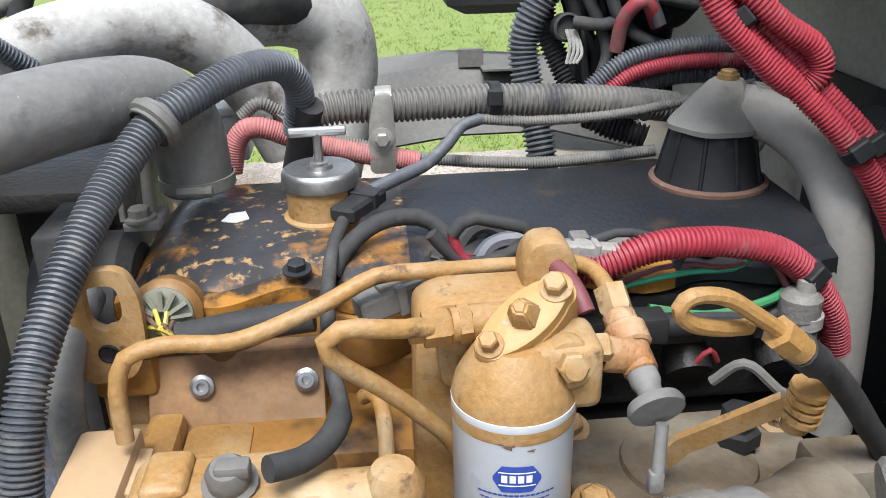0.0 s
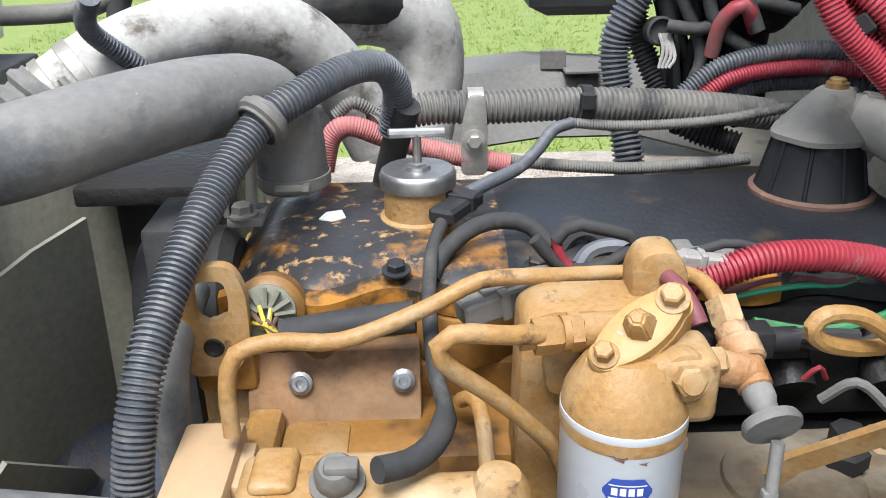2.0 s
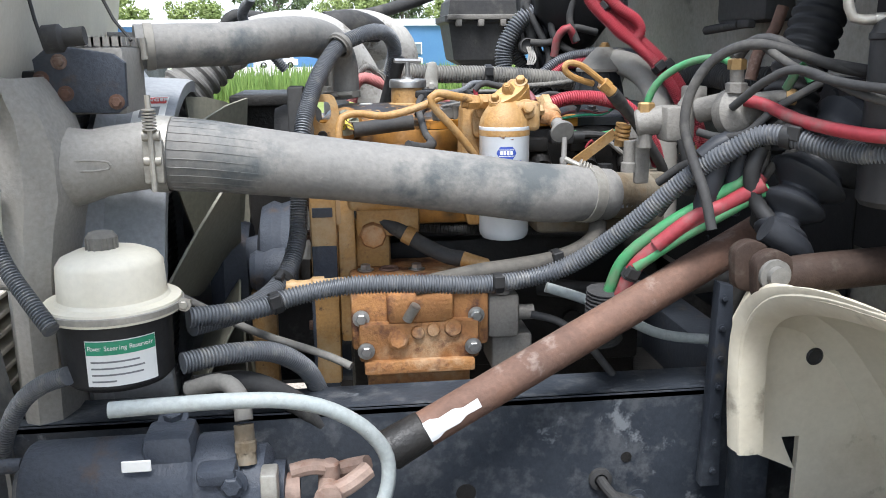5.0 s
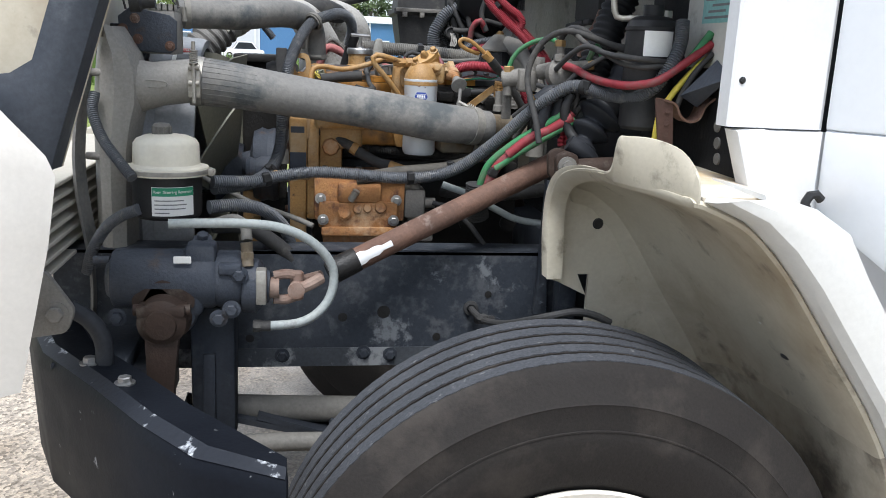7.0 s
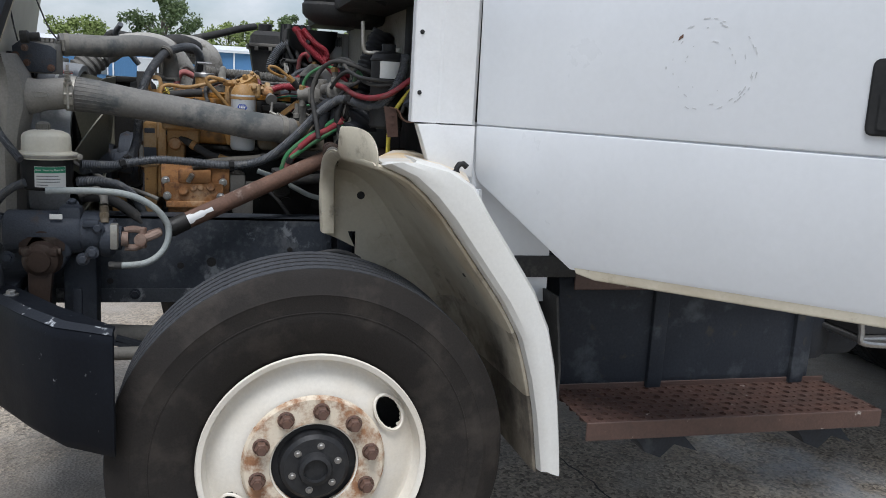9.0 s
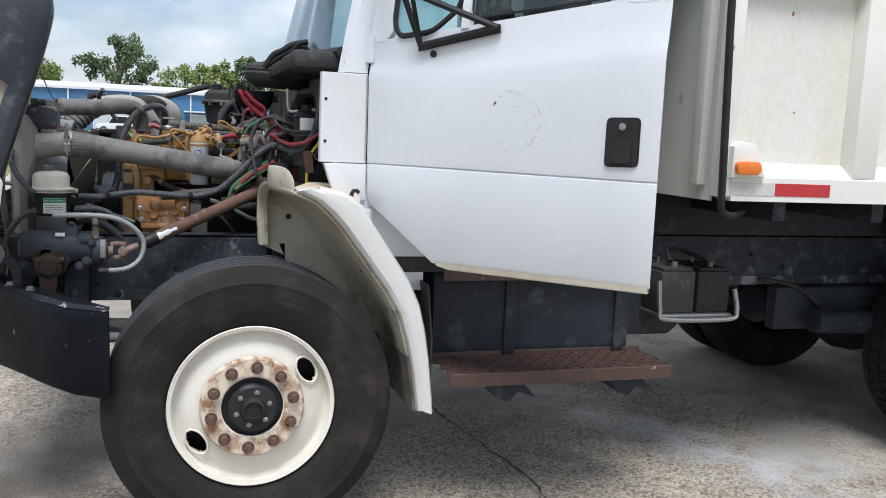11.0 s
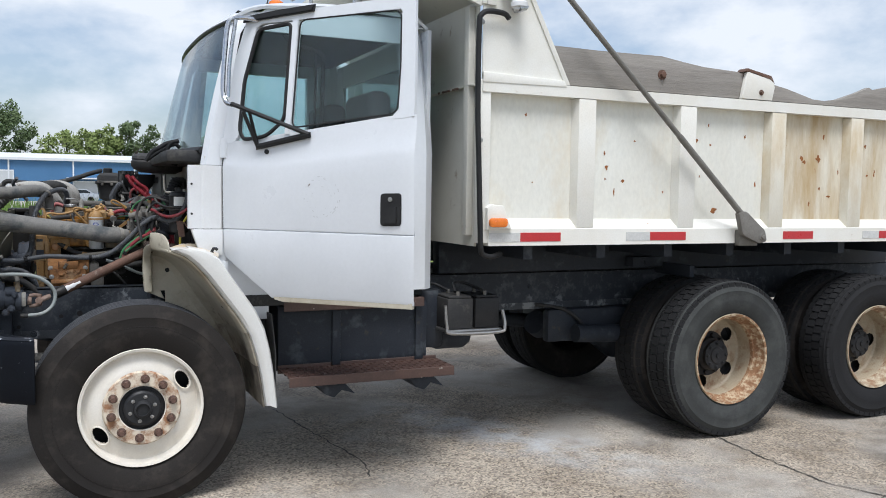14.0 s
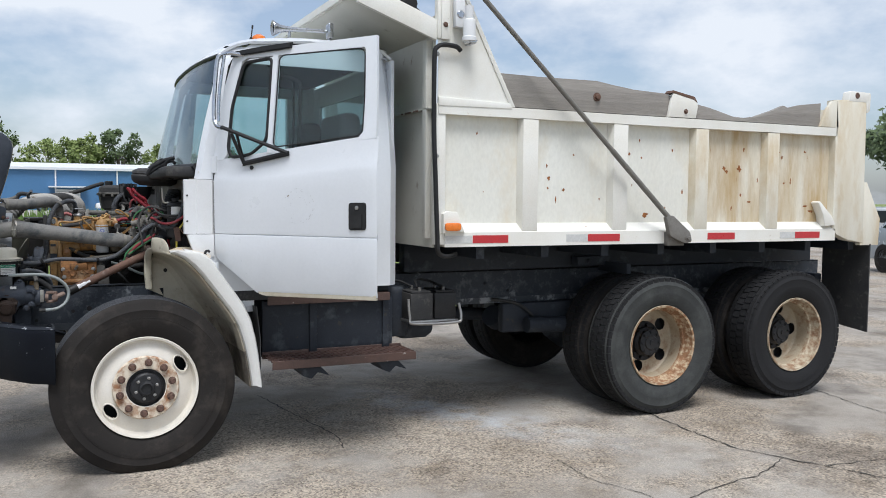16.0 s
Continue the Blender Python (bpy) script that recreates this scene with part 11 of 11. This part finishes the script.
loop = [(-0.703 + 0.056 * math.cos(a) * (1 + 0.12 * math.sin(3 * a)), -0.6045, 0.925 + 0.05 * math.sin(a) * (1 + 0.1 * math.cos(4 * a))) for a in [math.pi * k / 20 for k in range(21)]]
bm.faces.new([bm.verts.new(p) for p in loop] + [bm.verts.new((-0.65, -0.6045, 0.915)), bm.verts.new((-0.755, -0.6045, 0.915))])
part("rust_patch", bm, M["darkrust"], gb, "bare dark brown rust patch", 0)
bm = BM()
box(bm, (-0.665, -0.52, 0.60), (-0.575, -0.44, 0.90), 0.008)
box(bm, (-0.64, -0.53, 0.62), (-0.615, -0.515, 0.80), 0.003)
part("gear_bracket", bm, M["chassis"], sg, "black scuffed gear bracket")
hose("drag_link", [(-0.72, -0.60, 0.605), (-0.55, -0.56, 0.612), (-0.30, -0.56, 0.608), (0.02, -0.62, 0.60)], 0.020, M["greyhose"], "dull steel drag link", "steering rod")
bm = BM()
tube(bm, [(-0.68, -0.42, 0.64), (-0.5, -0.42, 0.63), (-0.2, -0.42, 0.62)], 0.03, 12)
solo("spring_link", bm, M["greyhose"], (-0.5, -0.42, 0.6), "dusty grey spring link under the rail", "rod")

ss = thing("steering_shaft", (-0.2, -0.57, 1.06), "rusty brown steering shaft with a worn white sleeve patch", "shaft")
S0, S1 = Vector((-0.385, -0.523, 0.973)), Vector((0.180, -0.418, 1.237))
bm = BM()
rod(bm, S0.lerp(S1, 0.10), S1, 0.0245, seg=28)
part("tube", bm, M["rust"], ss, "rusty brown tube")
bm = BM()
rod(bm, S0.lerp(S1, 0.017), S0.lerp(S1, 0.112), 0.0275, 0.026, seg=24, bevel=0.004)
rod(bm, S0.lerp(S1, 0.0), S0.lerp(S1, 0.04), 0.022, 0.027, seg=20)
part("collar", bm, M["sump"], ss, "black greasy collar")
bm = BM()
d, u, v = frame_of(S1 - S0)
rows = []
for k in range(8):
    p = S0.lerp(S1, 0.105 + 0.125 * k / 7)
    w = 1.25 - 0.12 * k + 0.18 * math.sin(k * 2.1)
    row = []
    for j in range(7):
        a = math.pi * 0.56 + (j / 6 - 0.5) * w
        dirv = (Vector((0, -1, 0)) * math.sin(a) + Vector((0, 0, 1)) * -math.cos(a))
        dirv = (dirv - d * dirv.dot(d)).normalized()
        row.append(p + dirv * 0.0252)
    rows.append(row)
skin(bm, rows)
part("white_patch", bm, M["cowl"], ss, "worn white paint patch")
bm = BM()
for s in (-1, 1):
    tube(bm, [(-0.495, -0.555 + s * 0.0, 0.952 + s * 0.024), (-0.47, -0.553, 0.953 + s * 0.027), (-0.445, -0.55, 0.955 + s * 0.020)], 0.010, 10, 0.006)
rod(bm, (-0.505, -0.556, 0.952), (-0.485, -0.555, 0.952), 0.022)
tube(bm, [(-0.450, -0.575, 0.953), (-0.425, -0.572, 0.962), (-0.40, -0.555, 0.972)], 0.012, 10, 0.006)
tube(bm, [(-0.450, -0.525, 0.953), (-0.425, -0.528, 0.962), (-0.40, -0.54, 0.972)], 0.012, 10, 0.006)
rod(bm, (-0.45, -0.590, 0.955), (-0.45, -0.512, 0.955), 0.013, bevel=0.003)
rod(bm, (-0.447, -0.55, 0.925), (-0.447, -0.55, 0.985), 0.012, bevel=0.003)
turned(bm, (-0.45, -0.586, 0.955), (0, -1, 0), [(0, 0), (0.017, 0), (0.017, 0.008), (0.009, 0.009), (0, 0.009)], 20)
part("universal_joint", bm, M["dustjoint"], ss, "pale dusty rusted universal joint")
bm = BM()
prism(bm, rounded([(0.062, 1.190), (0.058, 1.240), (0.078, 1.252), (0.104, 1.244), (0.106, 1.205), (0.085, 1.182)], 0.012), "y", -0.622, -0.600, 0.003)
prism(bm, rounded([(0.062, 1.190), (0.058, 1.240), (0.078, 1.252), (0.104, 1.244), (0.106, 1.205), (0.085, 1.182)], 0.012), "y", -0.565, -0.545, 0.003)
tube(bm, [(0.095, -0.585, 1.205), (0.15, -0.585, 1.212), (0.30, -0.585, 1.22)], 0.024, 16)
part("upper_joint", bm, M["darkrust"], ss, "rusty upper joint clevis")
bm = BM()
turned(bm, (0.080, -0.622, 1.222), (0, -1, 0), [(0, 0), (0.019, 0), (0.019, 0.006), (0.012, 0.007), (0.012, 0.016), (0, 0.017)], 20)
part("joint_bolt", bm, M["greyhose"], ss, "grey joint bolt")
hose("hydraulic_hose", [(-0.690, -0.60, 1.090), (-0.62, -0.60, 1.092), (-0.556, -0.598, 1.092), (-0.495, -0.592, 1.086), (-0.445, -0.582, 1.068), (-0.402, -0.572, 1.035), (-0.376, -0.562, 0.990), (-0.380, -0.565, 0.94), (-0.405, -0.575, 0.905),
                        (-0.445, -0.582, 0.885), (-0.505, -0.585, 0.880)], 0.0095, M["palehose"], "pale grey hydraulic hose curving to the steering gear")
bm = BM()
rod(bm, (-0.50, -0.585, 0.880), (-0.535, -0.585, 0.880), 0.011)
hexnut(bm, (-0.52, -0.585, 0.880), (-1, 0, 0), 0.013, 0.015)
solo("hose_union", bm, M["matt"], (-0.53, -0.58, 0.88), "dull dark union on the pale hydraulic hose", "fitting")
bm = BM()
rod(bm, (-0.545, -0.575, 1.0), (-0.548, -0.56, 1.045), 0.012)
hexnut(bm, (-0.546, -0.57, 1.015), (0, 0.2, 1), 0.014, 0.014)
solo("hose_union", bm, M["dustcast"], (-0.546, -0.57, 1.0), "upright dusty brown union on the steering gear", "fitting")
hose("hydraulic_hose", [(-0.547, -0.56, 1.05), (-0.552, -0.545, 1.075), (-0.575, -0.52, 1.085), (-0.62, -0.50, 1.07)], 0.011, M["greyhose"], "grey hydraulic hose to the reservoir")
hose("corrugated_hose", [(-0.625, -0.50, 1.105), (-0.57, -0.47, 1.104), (-0.52, -0.42, 1.085), (-0.48, -0.37, 1.04), (-0.46, -0.33, 0.98)], 0.014, M["blue"], "black sleeved hose behind the reservoir", corr=0.006)
hose("rubber_hose", [(-0.62, -0.47, 1.06), (-0.55, -0.44, 1.05), (-0.48, -0.42, 1.0), (-0.44, -0.41, 0.95)], 0.016, M["matt"], "black hydraulic hose behind the steering gear")

# ---- firewall fittings ----
ac = thing("receiver_drier", (0.258, -0.62, 1.26), "black air conditioning receiver with a white label", "cylinder")
bm = BM()
turned(bm, (0.258, -0.62, 1.265), (0, 0, 1), [(0, 0), (0.044, 0.001), (0.049, 0.008), (0.0495, 0.190), (0.0515, 0.192), (0.0515, 0.198), (0.0495, 0.200), (0.046, 0.210), (0.036, 0.217), (0.020, 0.220), (0.020, 0.240), (0, 0.241)], 40)
part("cylinder", bm, M["black"], ac, "black cylinder")
bm = BM()
skin(bm, [[(0.258 + 0.0500 * math.sin(t), -0.62 - 0.0500 * math.cos(t), 1.408), (0.258 + 0.0500 * math.sin(t), -0.62 - 0.0500 * math.cos(t), 1.458)] for t in [-0.66 + 0.1 * k for k in range(13)]])
part("label", bm, M["paper"], ac, "blank white label", 0)
ac.location += Vector((-0.026, 0.0, 0.034))
bm = BM()
rod(bm, (0.258, -0.62, 1.505), (0.258, -0.62, 1.53), 0.012)
rod(bm, (0.235, -0.62, 1.513), (0.19, -0.60, 1.513), 0.007)
tube(bm, [(0.19, -0.60, 1.513), (0.165, -0.59, 1.52), (0.16, -0.58, 1.60)], 0.006)
hexnut(bm, (0.225, -0.617, 1.513), (-1, 0.3, 0), 0.011, 0.012)
part("pipe_fitting", bm, M["zinc"], ac)
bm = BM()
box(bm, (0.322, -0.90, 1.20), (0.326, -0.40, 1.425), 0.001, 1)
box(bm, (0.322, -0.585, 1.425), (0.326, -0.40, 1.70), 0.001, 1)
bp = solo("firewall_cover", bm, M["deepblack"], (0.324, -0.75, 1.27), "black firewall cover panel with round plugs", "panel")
for y, z in ((-0.735, 1.400), (-0.758, 1.321), (-0.765, 1.290), (-0.771, 1.261)):
    bm = BM()
    turned(bm, (0.3215, y, z), (-1, 0, 0), [(0.0115, 0), (0.0105, 0.003), (0, 0.004)], 20)
    part("round_plug", bm, M["greyhose"], bp, "grey round plug")
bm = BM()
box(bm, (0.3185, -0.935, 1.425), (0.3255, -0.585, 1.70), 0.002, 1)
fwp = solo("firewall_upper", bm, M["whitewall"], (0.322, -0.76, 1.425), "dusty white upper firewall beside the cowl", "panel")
bm = BM()
box(bm, (0.3172, -0.764, 1.508), (0.3186, -0.654, 1.60))
stk = part("sticker", bm, M["inkteal"], fwp, "pale teal printed sticker", 0)
for k in range(7):
    bm = BM()
    box(bm, (0.3164, -0.757 + 0.012 * (k % 2), 1.516 + 0.011 * k), (0.3171, -0.664 - 0.014 * (k % 3), 1.5205 + 0.011 * k))
    part("print_bar", bm, M["ink"], stk, "", 0)
bk = thing("valve_bracket", (0.25, -0.72, 1.28), "rusty bent steel bracket on the firewall", "bracket")
bm = BM()
skin(bm, [[(0.204, -0.735, 1.366), (0.218, -0.735, 1.281)], [(0.240, -0.732, 1.362), (0.248, -0.732, 1.283)]], 0.004)
for z in (1.345, 1.322, 1.30):
    turned(bm, (0.230, -0.7355, z), (0, -1, 0), [(0, 0.0), (0.004, 0.0004), (0.0055, 0.0004)], 10)
part("upright", bm, M["rustbrown"], bk, "brown rusted upright strip with holes")
bm = BM()
skin(bm, [[tuple(p + Vector((0, -0.016, 0))), tuple(p + Vector((0.004, 0.034, 0)))] for p in spline([(0.222, -0.72, 1.366), (0.246, -0.72, 1.358), (0.258, -0.72, 1.337), (0.276, -0.72, 1.327), (0.293, -0.72, 1.333), (0.303, -0.72, 1.356), (0.322, -0.72, 1.372)], 0.006)], 0.004)
part("wave_strip", bm, M["rust"], bk, "wavy rusted strip")
bm = BM()
skin(bm, [[(0.262, -0.715, 1.372), (0.298, -0.715, 1.352)], [(0.318, -0.735, 1.440), (0.3195, -0.79, 1.410)]], 0.004)
part("plate", bm, M["gear"], bk, "grey slanted plate")
# air cleaner and surge tank
acn = thing("air_cleaner", (0.2, 0.1, 1.62), "dusty black round air cleaner on the cowl", "air cleaner")
bm = BM()
turned(bm, (0.195, 0.08, 1.645), (0.03, -0.04, 1), [(0, -0.02), (0.10, -0.02), (0.14, 0.0), (0.152, 0.015), (0.155, 0.045), (0.148, 0.055), (0.152, 0.062), (0.146, 0.078), (0.11, 0.095), (0, 0.10)], 40)
part("housing", bm, M["matt"], acn, "dusty black housing")
bm = BM()
box(bm, (0.17, -0.02, 1.735), (0.27, 0.06, 1.755), 0.008, 3)
for k in range(11):
    tube(bm, [(0.14 + 0.012 * k, -0.03, 1.742), (0.18 + 0.012 * k, -0.02 + 0.01 * (k % 3), 1.775 + 0.008 * (k % 4)), (0.22 + 0.01 * k, 0.03, 1.79 + 0.005 * k)], 0.006, 6)
part("torn_cover", bm, M["black"], acn, "torn black plastic on top")
st_ = thing("surge_tank", (0.0, 0.88, 1.52), "black plastic coolant surge tank", "tank")
bm = BM()
rows = []
for z, g in ((1.44, 0.05), (1.46, 0.015), (1.555, 0.0), (1.56, -0.012), (1.575, -0.012), (1.58, 0.0), (1.615, 0.004), (1.632, 0.02), (1.636, 0.05)):
    rows.append([(-0.115 + g, 0.80 + g, z), (0.11 - g, 0.80 + g, z), (0.11 - g, 1.0 - g, z), (-0.115 + g, 1.0 - g, z), (-0.115 + g, 0.80 + g, z)])
skin(bm, rows)
bm.faces.new([v for v in [bm.verts.new(p) for p in rows[-1][:4]]])
part("tank_body", bm, M["matt"], st_, "black two-piece tank")
bm = BM()
rod(bm, (-0.05, 0.86, 1.63), (-0.05, 0.86, 1.665), 0.03, bevel=0.004)
part("filler_cap", bm, M["black"], st_)
bm = BM()
box(bm, (-0.12, 0.78, 1.565), (0.115, 0.80, 1.578), 0.002)
for x in (-0.09, -0.03, 0.03, 0.09):
    box(bm, (x - 0.008, 0.778, 1.548), (x + 0.008, 0.80, 1.565), 0.002)
part("tank_flange", bm, M["cast"], st_)
# far side tray and fender liner
bm = BM()
skin(bm, [[(-0.25, 0.62, 1.27), (-0.24, 0.72, 1.365), (-0.22, 0.90, 1.36)], [(-0.10, 0.62, 1.29), (-0.105, 0.70, 1.388), (-0.10, 0.90, 1.37)], [(0.05, 0.62, 1.29), (0.03, 0.70, 1.375), (0.05, 0.90, 1.36)], [(0.2, 0.62, 1.25), (0.2, 0.70, 1.33), (0.2, 0.90, 1.34)]], 0.006)
box(bm, (-0.095, 0.69, 1.38), (-0.055, 0.70, 1.41), 0.001, 1)
box(bm, (-0.06, 0.66, 1.378), (0.0, 0.74, 1.383), 0.001, 1)
solo("far_splash_tray", bm, M["greyhose"], (0, 0.7, 1.27), "grey-black sheet tray on the far side of the bay", "tray")
bm = BM()
skin(bm, [[(0.05, 0.57, 0.95), (0.05, 0.57, 1.25), (0.06, 1.1, 1.27)], [(0.33, 0.57, 0.9), (0.33, 0.57, 1.25), (0.33, 1.1, 1.24)]], 0.006)
solo("far_splash_shield", bm, M["cream"], (0.2, 0.6, 0.9), "cream plastic splash shield on the far side", "shield")
bm = BM()
turned(bm, (-0.2, 0.30, 1.20), (1, 0, 0), [(0, 0), (0.06, 0.01), (0.075, 0.04), (0.06, 0.09), (0.04, 0.12), (0, 0.12)], 24)
box(bm, (-0.35, 0.20, 1.05), (0.2, 0.26, 1.25), 0.02)
tube(bm, [(-0.1, 0.33, 1.2), (0.05, 0.36, 1.15), (0.2, 0.36, 1.0), (0.25, 0.36, 0.8)], 0.05, 14)
solo("turbocharger", bm, M["rustbrown"], (-0.15, 0.3, 1.05), "rusty turbocharger on the far side", "turbocharger")
bm = BM()
box(bm, (-0.45, 0.36, 1.345), (-0.395, 0.42, 1.42), 0.004)
box(bm, (-0.44, 0.35, 1.405), (-0.405, 0.36, 1.415), 0.002)
solo("relay_box", bm, M["cowl"], (-0.42, 0.39, 1.345), "white relay box beyond the filler cap", "box")

# ---- tilted hood ----
hood = thing("tilted_hood", (-1.1, 0, 0.9), "white fibreglass hood tilted forward with a dark inner seal", "hood")
bm = BM()
skin(bm, [[(-0.835, -1.03, 0.93), (-0.90, -1.05, 0.92), (-1.20, -1.08, 0.98)], [(-0.812, -1.03, 1.03), (-0.88, -1.06, 1.03), (-1.20, -1.09, 1.08)], [(-0.792, -1.01, 1.14), (-0.86, -1.06, 1.16), (-1.20, -1.09, 1.20)],
          [(-0.784, -0.985, 1.235), (-0.85, -1.05, 1.26), (-1.20, -1.09, 1.30)], [(-0.80, -0.97, 1.262), (-0.88, -1.02, 1.32), (-1.20, -1.07, 1.38)], [(-0.88, -0.955, 1.345), (-0.95, -0.98, 1.38), (-1.25, -1.0, 1.46)]], 0.012)
part("fender_cheek", bm, M["cheek"], hood, "white fender cheek of the hood")
spine = [(-0.822, -0.905, 1.235), (-0.790, -0.90, 1.340), (-0.745, -0.885, 1.49), (-0.696, -0.87, 1.65), (-0.665, -0.85, 1.79), (-0.675, -0.83, 1.85), (-0.73, -0.81, 1.89), (-0.85, -0.80, 1.91)]
bm = BM()
rows = []
for p in spline(spine, 0.03):
    w = 0.042 + 0.13 * min(1.3, max(0, (1.36 - p.z) / 0.05)) + 0.20 * min(1, max(0, (p.z - 1.55) / 0.05))
    rows.append([(p.x + 0.006, p.y + 0.05, p.z), (p.x + 0.002, p.y, p.z), (p.x - 0.012, p.y - 0.010, p.z + 0.004), (p.x - w * 0.55, p.y - 0.012, p.z + w * 0.12), (p.x - w, p.y - 0.004, p.z + w * 0.2), (p.x - w - 0.004, p.y + 0.02, p.z + w * 0.2)])
skin(bm, rows, 0.010)
part("inner_seal_flange", bm, M["sealdark"], hood, "dark navy inner flange, dusty")
bm = BM()
sweep(bm, [p + Vector((0.010, 0.045, 0)) for p in spline(spine, 0.03)], 0.007, 8)
part("edge_trim", bm, M["cream"], hood, "cream hood edge")
bm = BM()
skin(bm, [[(-0.845, -0.868, 1.30), (-1.10, -0.90, 1.30)], [(-0.775, -0.865, 1.49), (-1.10, -0.89, 1.50)], [(-0.74, -0.845, 1.66), (-1.08, -0.87, 1.70)], [(-0.78, -0.83, 1.86), (-1.06, -0.84, 1.90)]], 0.012)
part("inner_side", bm, M["cream"], hood, "cream inner side of the hood")
bm = BM()
rows = []
for z, s in ((1.43, -0.03), (1.52, -0.015), (1.62, 0.0), (1.74, 0.02), (1.84, 0.02), (1.89, -0.02)):
    rows.append([(-0.74 + s * 1.5, -0.85, z), (-0.80 + s, -0.5, z), (-0.835 + s, -0.1, z), (-0.875 + s, 0.3, z), (-0.925 + s, 0.6, z), (-0.965 + s, 0.82, z)])
skin(bm, rows, 0.012)
part("top_panel", bm, M["hoodliner"], hood, "cream dusty underside of the hood top")
bm = BM()
for k in range(7):
    box(bm, (-1.10, -0.75, 0.99 + k * 0.026), (-0.90, 0.75, 0.999 + k * 0.026), 0.002, 1, Matrix.Translation((0, 0, 0)))
for k in range(9):
    box(bm, (-1.06, -0.74 + k * 0.185, 0.98), (-1.04, -0.72 + k * 0.185, 1.17))
part("grille", bm, M["hoodliner"], hood, "pale slatted grille lying forward")
bm = BM()
prism(bm, rounded([(-0.90, 0.93), (-0.90, 1.04), (-0.86, 1.05), (-0.815, 0.98), (-0.83, 0.94)], 0.012), "y", -0.80, -0.785, 0.003)
bolt(bm, (-0.845, -0.80, 0.975), (0, -1, 0), 0.014)
part("hood_hinge", bm, M["cast"], hood, "grey hood hinge bracket")
bm = BM()
tube(bm, [(-0.85, -0.70, 0.955), (-0.815, -0.70, 0.93), (-0.795, -0.70, 0.89), (-0.795, -0.70, 0.83)], 0.016, 14)
solo("rubber_hose", bm, M["rubber"], (-0.8, -0.70, 0.86), "thick dark rubber elbow by the bumper", "hose", BAY)

# ---- parked vehicles far off ----
M["carwhite"] = surf("white_car_paint", (0.70, 0.71, 0.72), (0.66, 0.67, 0.68), 2, 0.25, bump=0, gv=0.02)
M["carsilver"] = surf("silver_car_paint", (0.42, 0.45, 0.48), (0.38, 0.41, 0.44), 2, 0.28, metal=0.4, bump=0, gv=0.02)
M["carglass"] = surf("dark_car_glass", (0.02, 0.025, 0.03), (0.03, 0.035, 0.04), 2, 0.08, bump=0, gv=0.02)


def car(x, y, turn, mat, label, tall=False):
    t = thing("parked_car", (0, 0, 0), label, "car", "parked vehicles")
    h = 1.75 if tall else 1.42
    bm = BM()
    side = rounded([(-2.2, 0.28), (-2.25, 0.62), (-2.1, 0.86), (-1.1, 0.95), (-0.5, h), (0.9, h), (1.6, 0.98), (2.15, 0.92), (2.2, 0.5), (2.15, 0.28)], 0.12)
    prism(bm, side, "y", -0.86, 0.86, 0.05)
    b = part("body", bm, mat, t)
    bm = BM()
    gl = rounded([(-0.95, 0.98), (-0.45, h - 0.08), (0.85, h - 0.08), (1.40, 1.0)], 0.06)
    prism(bm, gl, "y", -0.868, -0.862)
    prism(bm, gl, "y", 0.862, 0.868)
    part_each("side_window", bm, M["carglass"], t, "dark side window")
    bm = BM()
    skin(bm, [[(-1.06, -0.72, 0.99), (-1.06, 0.72, 0.99)], [(-0.56, -0.68, h - 0.05), (-0.56, 0.68, h - 0.05)]], 0.01)
    part("windscreen", bm, M["carglass"], t)
    bm = BM()
    skin(bm, [[(1.60, -0.72, 1.02), (1.60, 0.72, 1.02)], [(0.97, -0.68, h - 0.05), (0.97, 0.68, h - 0.05)]], 0.01)
    part("rear_window", bm, M["carglass"], t)
    for wx in (-1.4, 1.35):
        for s in (-1, 1):
            bm = BM()
            turned(bm, (wx, s * 0.72, 0.32), (0, s, 0), [(0.19, 0), (0.32, 0), (0.325, 0.03), (0.32, 0.15), (0.20, 0.155), (0.19, 0.14), (0, 0.14)], 24)
            part("wheel", bm, M["tyre"], t)
    bm = BM()
    for s in (-1, 1):
        box(bm, (-2.26, s * 0.7 - 0.14, 0.62), (-2.2, s * 0.7 + 0.14, 0.76), 0.02)
    part("headlight", bm, M["chrome"], t)
    t.matrix_basis = pose(x, y, 0, 0, 0, turn)
    return t


car(-6.5, 92, 8, M["carwhite"], "white van parked before the blue building", True)
car(1.2, 94, 0, M["carsilver"], "silver car parked before the blue building")
car(7.0, 93.5, 0, M["carwhite"], "white car parked before the blue building")
car(-22, 93, 5, M["carwhite"], "white van parked before the blue building", True)
car(16.8, 5.3, 68, M["carsilver"], "silver sedan parked behind the truck")
car(22.5, 10.5, 70, M["carwhite"], "white car parked behind the truck")
car(30.0, 16.5, 70, M["carsilver"], "silver car parked behind the truck")
